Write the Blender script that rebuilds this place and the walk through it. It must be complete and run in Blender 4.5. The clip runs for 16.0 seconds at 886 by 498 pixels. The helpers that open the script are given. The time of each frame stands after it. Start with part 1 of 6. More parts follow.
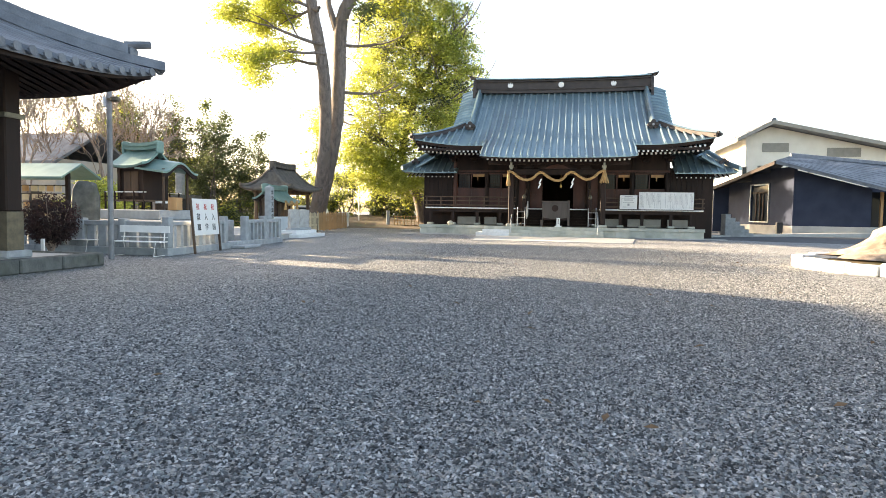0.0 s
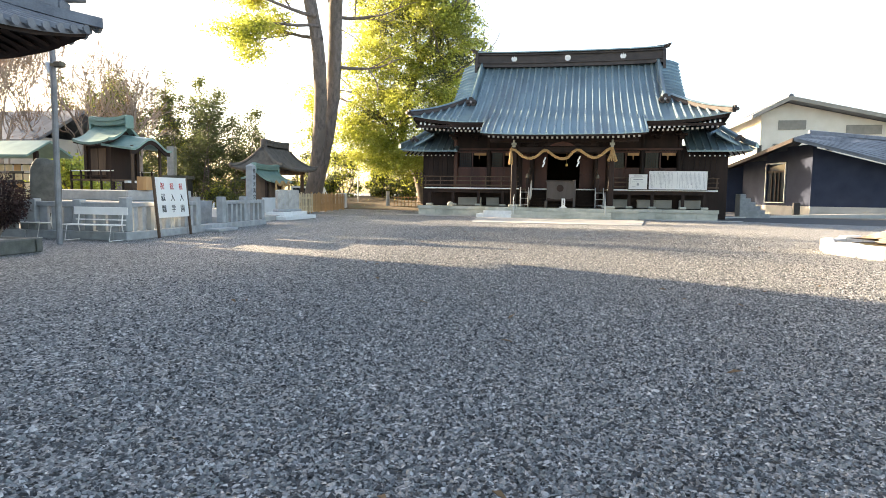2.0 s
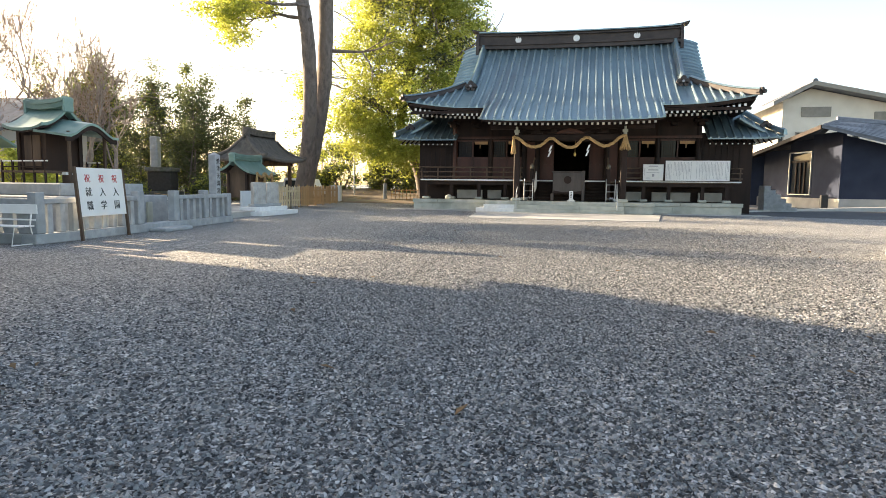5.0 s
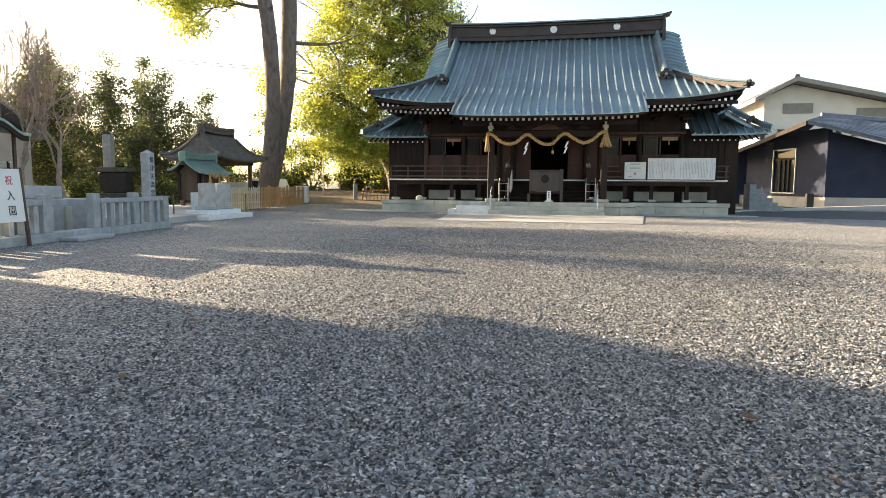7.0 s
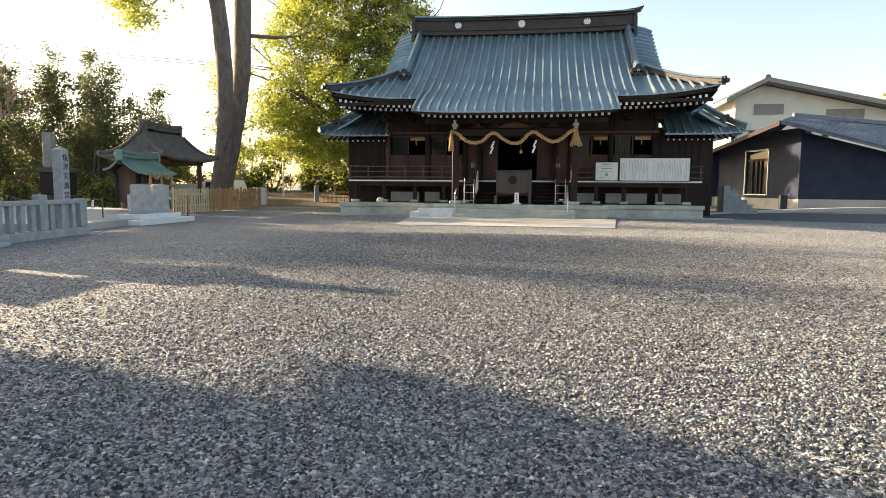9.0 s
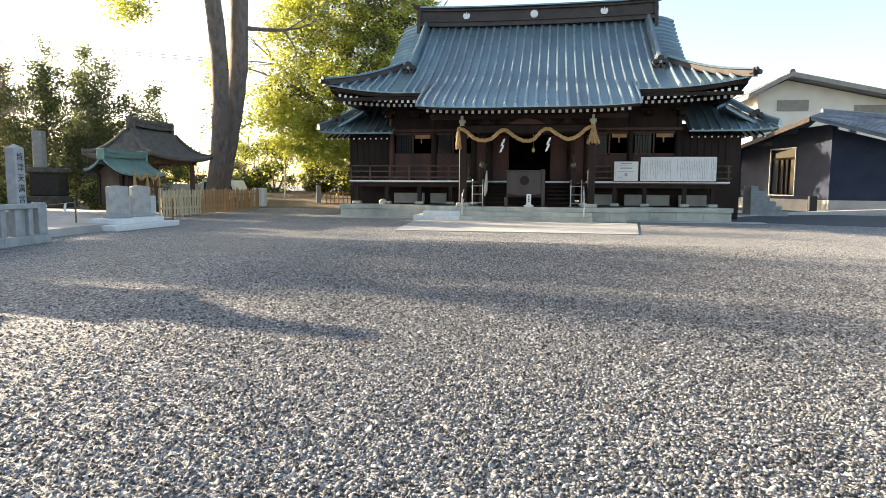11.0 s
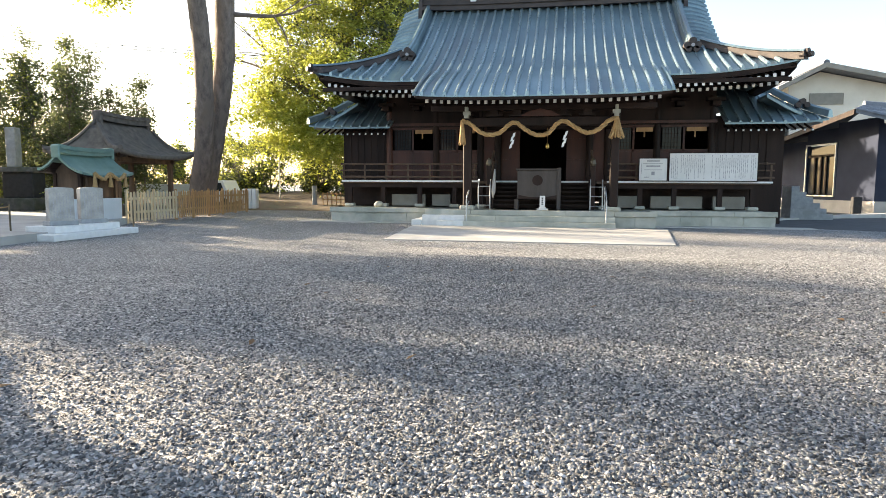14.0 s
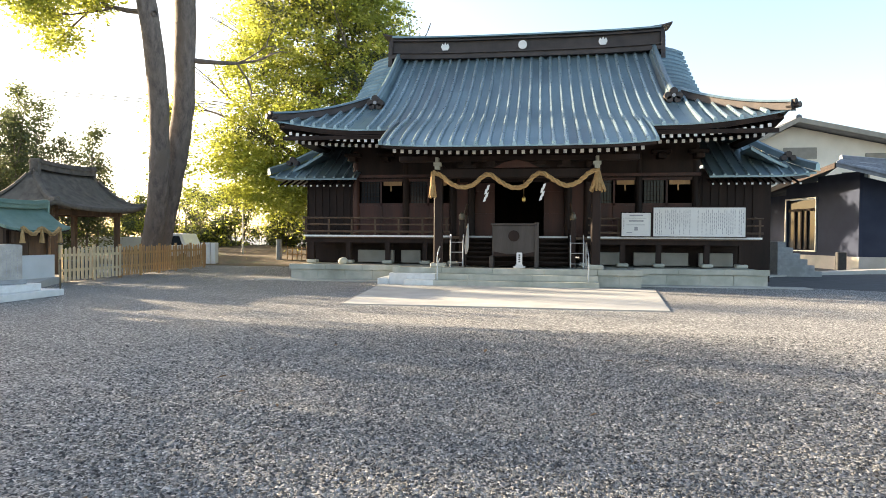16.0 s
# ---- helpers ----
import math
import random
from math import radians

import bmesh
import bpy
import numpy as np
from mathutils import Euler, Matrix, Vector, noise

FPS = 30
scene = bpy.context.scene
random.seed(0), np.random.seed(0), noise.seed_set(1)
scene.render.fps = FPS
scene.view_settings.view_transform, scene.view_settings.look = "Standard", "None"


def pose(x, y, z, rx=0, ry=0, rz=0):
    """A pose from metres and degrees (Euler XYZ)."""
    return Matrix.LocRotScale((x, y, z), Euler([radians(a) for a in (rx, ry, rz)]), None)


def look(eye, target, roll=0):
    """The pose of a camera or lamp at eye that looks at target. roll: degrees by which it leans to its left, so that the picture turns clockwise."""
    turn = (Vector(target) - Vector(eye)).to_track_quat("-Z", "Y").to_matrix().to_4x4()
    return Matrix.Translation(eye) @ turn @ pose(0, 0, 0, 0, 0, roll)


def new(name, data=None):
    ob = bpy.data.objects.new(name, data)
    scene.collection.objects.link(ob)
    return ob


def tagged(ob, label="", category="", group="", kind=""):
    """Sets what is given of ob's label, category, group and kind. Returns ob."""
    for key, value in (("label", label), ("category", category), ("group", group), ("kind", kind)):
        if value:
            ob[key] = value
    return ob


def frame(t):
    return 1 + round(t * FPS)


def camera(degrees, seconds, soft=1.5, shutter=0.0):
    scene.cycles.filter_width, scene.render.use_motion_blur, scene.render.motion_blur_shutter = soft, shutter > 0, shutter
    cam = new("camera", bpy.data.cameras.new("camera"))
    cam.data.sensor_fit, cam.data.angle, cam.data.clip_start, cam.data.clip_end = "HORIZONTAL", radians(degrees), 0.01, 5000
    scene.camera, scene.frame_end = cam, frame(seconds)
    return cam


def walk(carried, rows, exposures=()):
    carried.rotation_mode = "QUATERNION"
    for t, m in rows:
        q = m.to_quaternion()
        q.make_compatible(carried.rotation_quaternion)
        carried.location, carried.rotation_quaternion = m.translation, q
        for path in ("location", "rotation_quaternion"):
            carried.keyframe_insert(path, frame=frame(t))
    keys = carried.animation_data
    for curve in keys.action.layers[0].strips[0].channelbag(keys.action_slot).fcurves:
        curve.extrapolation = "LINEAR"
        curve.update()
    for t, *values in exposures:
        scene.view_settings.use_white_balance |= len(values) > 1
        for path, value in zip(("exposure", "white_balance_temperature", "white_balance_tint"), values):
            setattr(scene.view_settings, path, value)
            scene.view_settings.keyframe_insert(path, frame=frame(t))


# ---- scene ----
cam = camera(70.0, 16.0, soft=0.45)
PATH = [
    (0, (0.706, -0.979, 1.376), (0.321, 0.98, 1.26), 0.9),
    (0.5, (0.785, -0.526, 1.362), (0.393, 1.431, 1.233), 0.8),
    (1, (0.799, -0.03, 1.348), (0.401, 1.925, 1.206), 0.8),
    (1.5, (0.894, 0.43, 1.348), (0.49, 2.382, 1.186), 0.7),
    (2, (0.881, 0.912, 1.334), (0.472, 2.862, 1.159), 0.8),
    (2.5, (0.894, 1.408, 1.336), (0.479, 3.355, 1.151), 0.8),
    (3, (0.869, 1.896, 1.346), (0.444, 3.841, 1.161), 0.8),
    (3.5, (0.89, 2.408, 1.36), (0.458, 4.352, 1.173), 0.7),
    (4, (0.914, 2.877, 1.353), (0.476, 4.819, 1.16), 0.7),
    (6.5, (0.942, 5.758, 1.396), (0.51, 7.7, 1.191), 0.5),
    (7, (0.997, 6.237, 1.401), (0.617, 8.191, 1.199), 0.4),
    (7.5, (1.016, 6.739, 1.414), (0.674, 8.7, 1.218), 0.5),
    (8, (1.084, 7.21, 1.381), (0.789, 9.179, 1.185), 0.5),
    (8.5, (1.113, 7.702, 1.383), (0.813, 9.67, 1.188), 0.5),
    (9, (1.176, 8.179, 1.388), (0.878, 10.147, 1.192), 0.4),
    (11.5, (0.998, 10.829, 1.485), (0.66, 12.79, 1.286), 0.4),
    (12, (0.962, 11.381, 1.487), (0.618, 13.341, 1.289), 0.4),
    (12.5, (0.913, 11.904, 1.467), (0.557, 13.861, 1.265), 0.3),
    (13, (0.897, 12.468, 1.475), (0.534, 14.425, 1.273), 0.3),
    (13.5, (0.921, 12.991, 1.492), (0.551, 14.946, 1.292), 0.2),
    (14, (0.883, 13.506, 1.523), (0.515, 15.461, 1.322), 0.3),
    (14.5, (0.896, 14.031, 1.559), (0.538, 15.989, 1.359), 0.2),
    (15, (0.862, 14.528, 1.617), (0.518, 16.489, 1.429), 0.3),
    (15.5, (0.839, 15.001, 1.649), (0.539, 16.974, 1.522), 0.3),
    (16, (0.761, 15.474, 1.676), (0.465, 17.452, 1.637), 0.4),
]
walk(cam, [(t, look(eye, target, roll)) for t, eye, target, roll in PATH], [(0, 2.55, 7950, 11), (4, 2.3, 7950, 11), (7, 2.0, 8050, 10), (9, 1.85, 8050, 10), (11.5, 2.1, 7350, 10), (14.5, 2.25, 7450, 10), (16, 2.2, 7600, 10)])

# ---- light ----
SUN_DIR = Vector((-0.95, 0.29, 0.0)).normalized()
SUN_UP = radians(15.0)
world = bpy.data.worlds.new("sky")
scene.world = world
world.use_nodes = True
wn = world.node_tree
sky = wn.nodes.new("ShaderNodeTexSky")
sky.sky_type, sky.sun_disc = "NISHITA", False
sky.sun_elevation = SUN_UP
sky.sun_rotation = math.atan2(SUN_DIR.x, SUN_DIR.y)
sky.air_density, sky.dust_density, sky.ozone_density = 0.8, 2.0, 1.0
wn.links.new(sky.outputs[0], wn.nodes["Background"].inputs[0])
wn.nodes["Background"].inputs[1].default_value = 0.125
sun_data = bpy.data.lights.new("sun", "SUN")
sun_data.energy, sun_data.angle, sun_data.color = 5.0, radians(0.6), (1.0, 0.86, 0.68)
sun = new("sun", sun_data)
s_dir = SUN_DIR * math.cos(SUN_UP) + Vector((0, 0, math.sin(SUN_UP)))
sun.matrix_world = look(s_dir * 100, (0, 0, 0))


# ---- materials ----
def material(name, c1, c2, scale=3.0, rough=0.7, metal=0.0, bump=0.15, fine=40.0, stretch=(1, 1, 1), vary=0.0, spec=0.5, stain=None, trans=0.0):
    """Two-scale mottled surface: broad patches c1 to c2, fine grain in colour and relief, optional stains and per-object tone."""
    m = bpy.data.materials.new(name)
    m.use_nodes = True
    nt = m.node_tree
    bs = nt.nodes["Principled BSDF"]
    co = nt.nodes.new("ShaderNodeTexCoord")
    mp = nt.nodes.new("ShaderNodeMapping")
    mp.inputs["Scale"].default_value = stretch
    nt.links.new(co.outputs["Object"], mp.inputs[0])
    n1 = nt.nodes.new("ShaderNodeTexNoise")
    n1.inputs["Scale"].default_value, n1.inputs["Detail"].default_value = scale, 5
    n2 = nt.nodes.new("ShaderNodeTexNoise")
    n2.inputs["Scale"].default_value, n2.inputs["Detail"].default_value = fine, 4
    for n in (n1, n2):
        nt.links.new(mp.outputs[0], n.inputs["Vector"])
    add = nt.nodes.new("ShaderNodeMath")
    add.operation = "MULTIPLY_ADD"
    nt.links.new(n2.outputs[0], add.inputs[0])
    add.inputs[1].default_value = 0.45
    nt.links.new(n1.outputs[0], add.inputs[2])
    ramp = nt.nodes.new("ShaderNodeValToRGB")
    ramp.color_ramp.elements[0].position, ramp.color_ramp.elements[1].position = 0.48, 0.98
    ramp.color_ramp.elements[0].color, ramp.color_ramp.elements[1].color = (*c1, 1), (*c2, 1)
    nt.links.new(add.outputs[0], ramp.inputs[0])
    out = ramp.outputs[0]
    if stain:
        n3 = nt.nodes.new("ShaderNodeTexNoise")
        n3.inputs["Scale"].default_value, n3.inputs["Detail"].default_value = scale * 0.35, 6
        nt.links.new(mp.outputs[0], n3.inputs["Vector"])
        r3 = nt.nodes.new("ShaderNodeValToRGB")
        r3.color_ramp.elements[0].position, r3.color_ramp.elements[1].position = 0.5, 0.68
        mx = nt.nodes.new("ShaderNodeMix")
        mx.data_type = "RGBA"
        nt.links.new(n3.outputs[0], r3.inputs[0])
        nt.links.new(r3.outputs[0], mx.inputs[0])
        nt.links.new(out, mx.inputs[6])
        mx.inputs[7].default_value = (*stain, 1)
        out = mx.outputs[2]
    if vary:
        oi = nt.nodes.new("ShaderNodeObjectInfo")
        ge = nt.nodes.new("ShaderNodeNewGeometry")
        sm = nt.nodes.new("ShaderNodeMath")
        sm.operation = "ADD"
        nt.links.new(oi.outputs["Random"], sm.inputs[0])
        nt.links.new(ge.outputs["Random Per Island"], sm.inputs[1])
        mr = nt.nodes.new("ShaderNodeMapRange")
        mr.inputs["From Max"].default_value = 2.0
        mr.inputs["To Min"].default_value, mr.inputs["To Max"].default_value = 1 - vary, 1 + vary
        nt.links.new(sm.outputs[0], mr.inputs[0])
        hs = nt.nodes.new("ShaderNodeHueSaturation")
        nt.links.new(mr.outputs[0], hs.inputs["Value"])
        nt.links.new(out, hs.inputs["Color"])
        out = hs.outputs[0]
    nt.links.new(out, bs.inputs["Base Color"])
    rr = nt.nodes.new("ShaderNodeMapRange")
    rr.inputs["To Min"].default_value, rr.inputs["To Max"].default_value = max(0.05, rough - 0.12), min(1, rough + 0.12)
    nt.links.new(n2.outputs[0], rr.inputs[0])
    nt.links.new(rr.outputs[0], bs.inputs["Roughness"])
    bs.inputs["Metallic"].default_value = metal
    bs.inputs["Specular IOR Level"].default_value = spec
    if bump:
        bp = nt.nodes.new("ShaderNodeBump")
        bp.inputs["Strength"].default_value, bp.inputs["Distance"].default_value = bump, 0.02
        nt.links.new(add.outputs[0], bp.inputs["Height"])
        nt.links.new(bp.outputs[0], bs.inputs["Normal"])
    if trans:
        tr = nt.nodes.new("ShaderNodeBsdfTranslucent")
        nt.links.new(out, tr.inputs[0])
        ms = nt.nodes.new("ShaderNodeMixShader")
        ms.inputs[0].default_value = trans
        nt.links.new(bs.outputs[0], ms.inputs[1])
        nt.links.new(tr.outputs[0], ms.inputs[2])
        nt.links.new(ms.outputs[0], nt.nodes["Material Output"].inputs[0])
    return m


def gravel_material():
    """Crushed grey-blue stone with scattered pale and brown pieces."""
    m = bpy.data.materials.new("gravel")
    m.use_nodes = True
    nt = m.node_tree
    bs = nt.nodes["Principled BSDF"]
    co = nt.nodes.new("ShaderNodeTexCoord")
    wob = nt.nodes.new("ShaderNodeTexNoise")
    wob.inputs["Scale"].default_value = 60
    nt.links.new(co.outputs["Object"], wob.inputs["Vector"])
    mv = nt.nodes.new("ShaderNodeMix")
    mv.data_type, mv.blend_type = "RGBA", "LINEAR_LIGHT"
    mv.inputs[0].default_value = 0.012
    nt.links.new(co.outputs["Object"], mv.inputs[6])
    nt.links.new(wob.outputs["Color"], mv.inputs[7])
    v = nt.nodes.new("ShaderNodeTexVoronoi")
    v.inputs["Scale"].default_value = 46
    nt.links.new(mv.outputs[2], v.inputs["Vector"])
    v2 = nt.nodes.new("ShaderNodeTexVoronoi")
    v2.inputs["Scale"].default_value = 110
    nt.links.new(mv.outputs[2], v2.inputs["Vector"])
    sep = nt.nodes.new("ShaderNodeSeparateColor")
    nt.links.new(v.outputs["Color"], sep.inputs[0])
    ramp = nt.nodes.new("ShaderNodeValToRGB")
    e = ramp.color_ramp.elements
    e[0].position, e[0].color = 0.0, (0.018, 0.019, 0.02, 1)
    e[1].position, e[1].color = 1.0, (0.68, 0.675, 0.66, 1)
    for p, c in ((0.36, (0.125, 0.128, 0.13, 1)), (0.72, (0.31, 0.311, 0.31, 1)), (0.9, (0.46, 0.455, 0.445, 1))):
        k = e.new(p)
        k.color = c
    nt.links.new(sep.outputs[0], ramp.inputs[0])
    big = nt.nodes.new("ShaderNodeTexNoise")
    big.inputs["Scale"].default_value, big.inputs["Detail"].default_value = 0.7, 6
    nt.links.new(co.outputs["Object"], big.inputs["Vector"])
    mr = nt.nodes.new("ShaderNodeMapRange")
    mr.inputs["From Min"].default_value, mr.inputs["From Max"].default_value = 0.3, 0.7
    mr.inputs["To Min"].default_value, mr.inputs["To Max"].default_value = 0.42, 0.58
    nt.links.new(big.outputs[0], mr.inputs[0])
    patch = nt.nodes.new("ShaderNodeTexNoise")
    patch.inputs["Scale"].default_value, patch.inputs["Detail"].default_value, patch.inputs["Roughness"].default_value = 9, 6, 0.75
    nt.links.new(co.outputs["Object"], patch.inputs["Vector"])
    pr_n = nt.nodes.new("ShaderNodeMapRange")
    pr_n.inputs["From Min"].default_value, pr_n.inputs["From Max"].default_value = 0.3, 0.7
    pr_n.inputs["To Min"].default_value, pr_n.inputs["To Max"].default_value = 0.25, 0.75
    nt.links.new(patch.outputs[0], pr_n.inputs[0])
    tone = nt.nodes.new("ShaderNodeMath")
    tone.operation = "ADD"
    nt.links.new(mr.outputs[0], tone.inputs[0])
    nt.links.new(pr_n.outputs[0], tone.inputs[1])
    hs = nt.nodes.new("ShaderNodeHueSaturation")
    nt.links.new(tone.outputs[0], hs.inputs["Value"])
    nt.links.new(ramp.outputs[0], hs.inputs["Color"])
    nt.links.new(hs.outputs[0], bs.inputs["Base Color"])
    bs.inputs["Roughness"].default_value = 0.75
    h = nt.nodes.new("ShaderNodeMath")
    h.operation = "MULTIPLY_ADD"
    nt.links.new(v2.outputs["Distance"], h.inputs[0])
    h.inputs[1].default_value = 0.4
    nt.links.new(v.outputs["Distance"], h.inputs[2])
    bp = nt.nodes.new("ShaderNodeBump")
    bp.invert = True
    bp.inputs["Strength"].default_value, bp.inputs["Distance"].default_value = 0.7, 0.035
    nt.links.new(h.outputs[0], bp.inputs["Height"])
    nt.links.new(bp.outputs[0], bs.inputs["Normal"])
    return m


M_GRAVEL = gravel_material()


def stone_material():
    """Crushed stones, each with its own grey from near black to pale, a few greenish or brownish."""
    m = bpy.data.materials.new("gravel_stones")
    m.use_nodes = True
    nt = m.node_tree
    bs = nt.nodes["Principled BSDF"]
    geo = nt.nodes.new("ShaderNodeNewGeometry")
    ramp = nt.nodes.new("ShaderNodeValToRGB")
    e = ramp.color_ramp.elements
    e[0].position, e[0].color = 0.0, (0.03, 0.031, 0.033, 1)
    e[1].position, e[1].color = 1.0, (0.62, 0.61, 0.59, 1)
    for p, c in ((0.25, (0.085, 0.09, 0.093, 1)), (0.5, (0.18, 0.186, 0.19, 1)), (0.62, (0.21, 0.23, 0.222, 1)), (0.75, (0.31, 0.312, 0.316, 1)), (0.86, (0.33, 0.31, 0.28, 1)), (0.95, (0.44, 0.44, 0.44, 1))):
        e.new(p).color = c
    nt.links.new(geo.outputs["Random Per Island"], ramp.inputs[0])
    co = nt.nodes.new("ShaderNodeTexCoord")
    grain = nt.nodes.new("ShaderNodeTexNoise")
    grain.inputs["Scale"].default_value, grain.inputs["Detail"].default_value = 140, 3
    nt.links.new(co.outputs["Object"], grain.inputs["Vector"])
    rng_n = nt.nodes.new("ShaderNodeMapRange")
    rng_n.inputs["From Min"].default_value, rng_n.inputs["From Max"].default_value = 0.3, 0.7
    rng_n.inputs["To Min"].default_value, rng_n.inputs["To Max"].default_value = 0.75, 1.25
    nt.links.new(grain.outputs[0], rng_n.inputs[0])
    hs = nt.nodes.new("ShaderNodeHueSaturation")
    nt.links.new(rng_n.outputs[0], hs.inputs["Value"])
    nt.links.new(ramp.outputs[0], hs.inputs["Color"])
    nt.links.new(hs.outputs[0], bs.inputs["Base Color"])
    bs.inputs["Roughness"].default_value, bs.inputs["Specular IOR Level"].default_value = 0.8, 0.3
    return m


M_STONES = stone_material()
M_COPPER = material("patina_copper", (0.135, 0.21, 0.24), (0.26, 0.365, 0.4), 1.2, 0.34, 0.5, 0.05, 14, (1, 0.35, 0.35), 0.14, stain=(0.16, 0.2, 0.22))
# Paler, smoother than the roof copper: rib highlights partly put into the colour.
M_BATTEN = material("batten_copper", (0.22, 0.31, 0.345), (0.36, 0.46, 0.49), 1.5, 0.3, 0.55, 0.05, 14, vary=0.15)
M_COPPER_GREEN = material("green_copper", (0.13, 0.23, 0.205), (0.225, 0.345, 0.31), 2.0, 0.45, 0.3, 0.06, 20, stain=(0.16, 0.27, 0.25))
M_RIDGE = material("brown_copper", (0.032, 0.027, 0.027), (0.075, 0.06, 0.056), 2.0, 0.65, 0.1, 0.08, 18)
M_DARK = material("dark_stained_wood", (0.014, 0.009, 0.008), (0.038, 0.022, 0.017), 2.0, 0.62, 0, 0.12, 30, (1, 1, 0.15), spec=0.22)
M_RED = material("red_brown_wood", (0.036, 0.0115, 0.0075), (0.088, 0.027, 0.016), 2.5, 0.55, 0, 0.12, 30, (1, 1, 0.12), 0.1)
M_WOOD = material("weathered_wood", (0.055, 0.034, 0.023), (0.14, 0.088, 0.056), 3, 0.75, 0, 0.2, 35, (1, 1, 0.15), 0.2)
M_PALEWOOD = material("new_cedar", (0.38, 0.205, 0.09), (0.56, 0.35, 0.165), 3, 0.7, 0, 0.15, 35, (1, 1, 0.12), 0.2)
M_CREAMWOOD = material("pale_cedar", (0.52, 0.42, 0.27), (0.7, 0.58, 0.4), 3, 0.7, 0, 0.15, 35, (1, 1, 0.12), 0.15)
M_WHITE = material("white_paint", (0.74, 0.74, 0.72), (0.84, 0.84, 0.82), 4, 0.6, 0, 0.04, 50)
M_GRANITE = material("grey_granite", (0.24, 0.256, 0.268), (0.375, 0.395, 0.408), 5, 0.75, 0, 0.12, 90, vary=0.12, stain=(0.26, 0.28, 0.28))
M_PALESTONE = material("pale_stone", (0.36, 0.365, 0.31), (0.51, 0.505, 0.44), 3, 0.75, 0, 0.1, 70, vary=0.1, stain=(0.3, 0.31, 0.26))
M_WHITESTONE = material("white_granite", (0.62, 0.63, 0.62), (0.76, 0.77, 0.76), 6, 0.7, 0, 0.08, 120, vary=0.08)
M_TABLET = material("tablet_granite", (0.3, 0.29, 0.27), (0.5, 0.49, 0.46), 4, 0.75, 0, 0.1, 60, stain=(0.24, 0.23, 0.21))
M_CONCRETE = material("pale_concrete", (0.37, 0.365, 0.345), (0.49, 0.485, 0.46), 1.5, 0.85, 0, 0.08, 60, stain=(0.33, 0.325, 0.305))
M_OLDSTONE = material("old_dark_stone", (0.05, 0.055, 0.05), (0.15, 0.15, 0.14), 4, 0.85, 0, 0.3, 40, vary=0.15, stain=(0.06, 0.07, 0.05))
M_ASPHALT = material("asphalt", (0.04, 0.042, 0.046), (0.075, 0.078, 0.085), 2, 0.85, 0, 0.15, 120)
M_SLATE = material("grey_roof_tile", (0.09, 0.10, 0.12), (0.19, 0.21, 0.24), 2.5, 0.5, 0, 0.12, 30, vary=0.15)
M_NAVY = material("navy_wall", (0.03, 0.038, 0.062), (0.045, 0.055, 0.085), 1.0, 0.85, 0, 0.04, 80, spec=0.12)
M_CREAM = material("cream_render", (0.72, 0.68, 0.58), (0.82, 0.78, 0.69), 1.0, 0.9, 0, 0.05, 60, stain=(0.68, 0.64, 0.55))
M_GREYPANEL = material("grey_louvre", (0.24, 0.23, 0.2), (0.34, 0.32, 0.28), 2, 0.8, 0, 0.05, 40)
M_THATCH = material("bark_shingle", (0.07, 0.06, 0.052), (0.165, 0.142, 0.122), 4, 0.9, 0, 0.35, 40, (1, 1, 1), stain=(0.115, 0.105, 0.09))
M_ROPE = material("straw_rope", (0.32, 0.19, 0.08), (0.52, 0.34, 0.155), 12, 0.85, 0, 0.6, 60, vary=0.2)
M_BOX = material("aged_box_wood", (0.035, 0.029, 0.026), (0.085, 0.07, 0.062), 2.5, 0.65, 0, 0.15, 30, (1, 1, 0.15))
M_PAPER = material("white_paper", (0.76, 0.76, 0.74), (0.84, 0.84, 0.82), 3, 0.8, 0, 0.02, 20)
M_BOARD = material("white_board", (0.72, 0.72, 0.7), (0.8, 0.8, 0.78), 2, 0.6, 0, 0.02, 20)
M_INK = material("black_ink", (0.02, 0.02, 0.02), (0.05, 0.05, 0.05), 5, 0.7, 0, 0)
M_GREYINK = material("grey_ink", (0.3, 0.3, 0.32), (0.42, 0.42, 0.44), 5, 0.7, 0, 0)
M_REDINK = material("red_ink", (0.5, 0.05, 0.05), (0.6, 0.09, 0.08), 5, 0.7, 0, 0)
M_STEEL = material("galvanised_steel", (0.42, 0.44, 0.46), (0.55, 0.57, 0.59), 5, 0.4, 0.7, 0.03, 40)
M_POLE = material("dull_zinc", (0.17, 0.18, 0.19), (0.27, 0.28, 0.3), 5, 0.55, 0.4, 0.03, 40)
M_BRONZE = material("dull_bronze", (0.10, 0.09, 0.07), (0.2, 0.17, 0.12), 6, 0.45, 0.7, 0.05, 30)
M_BARK = material("pine_bark", (0.085, 0.07, 0.064), (0.235, 0.195, 0.175), 5, 0.95, 0, 1.0, 22, (1, 1, 0.35), stain=(0.16, 0.13, 0.11))
M_PALEBARK = material("pale_bark", (0.14, 0.105, 0.08), (0.40, 0.32, 0.25), 4, 0.9, 0, 1.0, 14, (1, 1, 0.5), stain=(0.12, 0.09, 0.07))
M_TWIG = material("bare_twig", (0.2, 0.155, 0.13), (0.36, 0.285, 0.24), 5, 0.9, 0, 0.2)
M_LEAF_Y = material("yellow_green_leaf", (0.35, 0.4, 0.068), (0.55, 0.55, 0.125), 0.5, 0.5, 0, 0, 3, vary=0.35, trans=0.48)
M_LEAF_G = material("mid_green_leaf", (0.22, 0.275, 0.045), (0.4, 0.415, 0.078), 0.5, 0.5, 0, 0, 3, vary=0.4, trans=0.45)
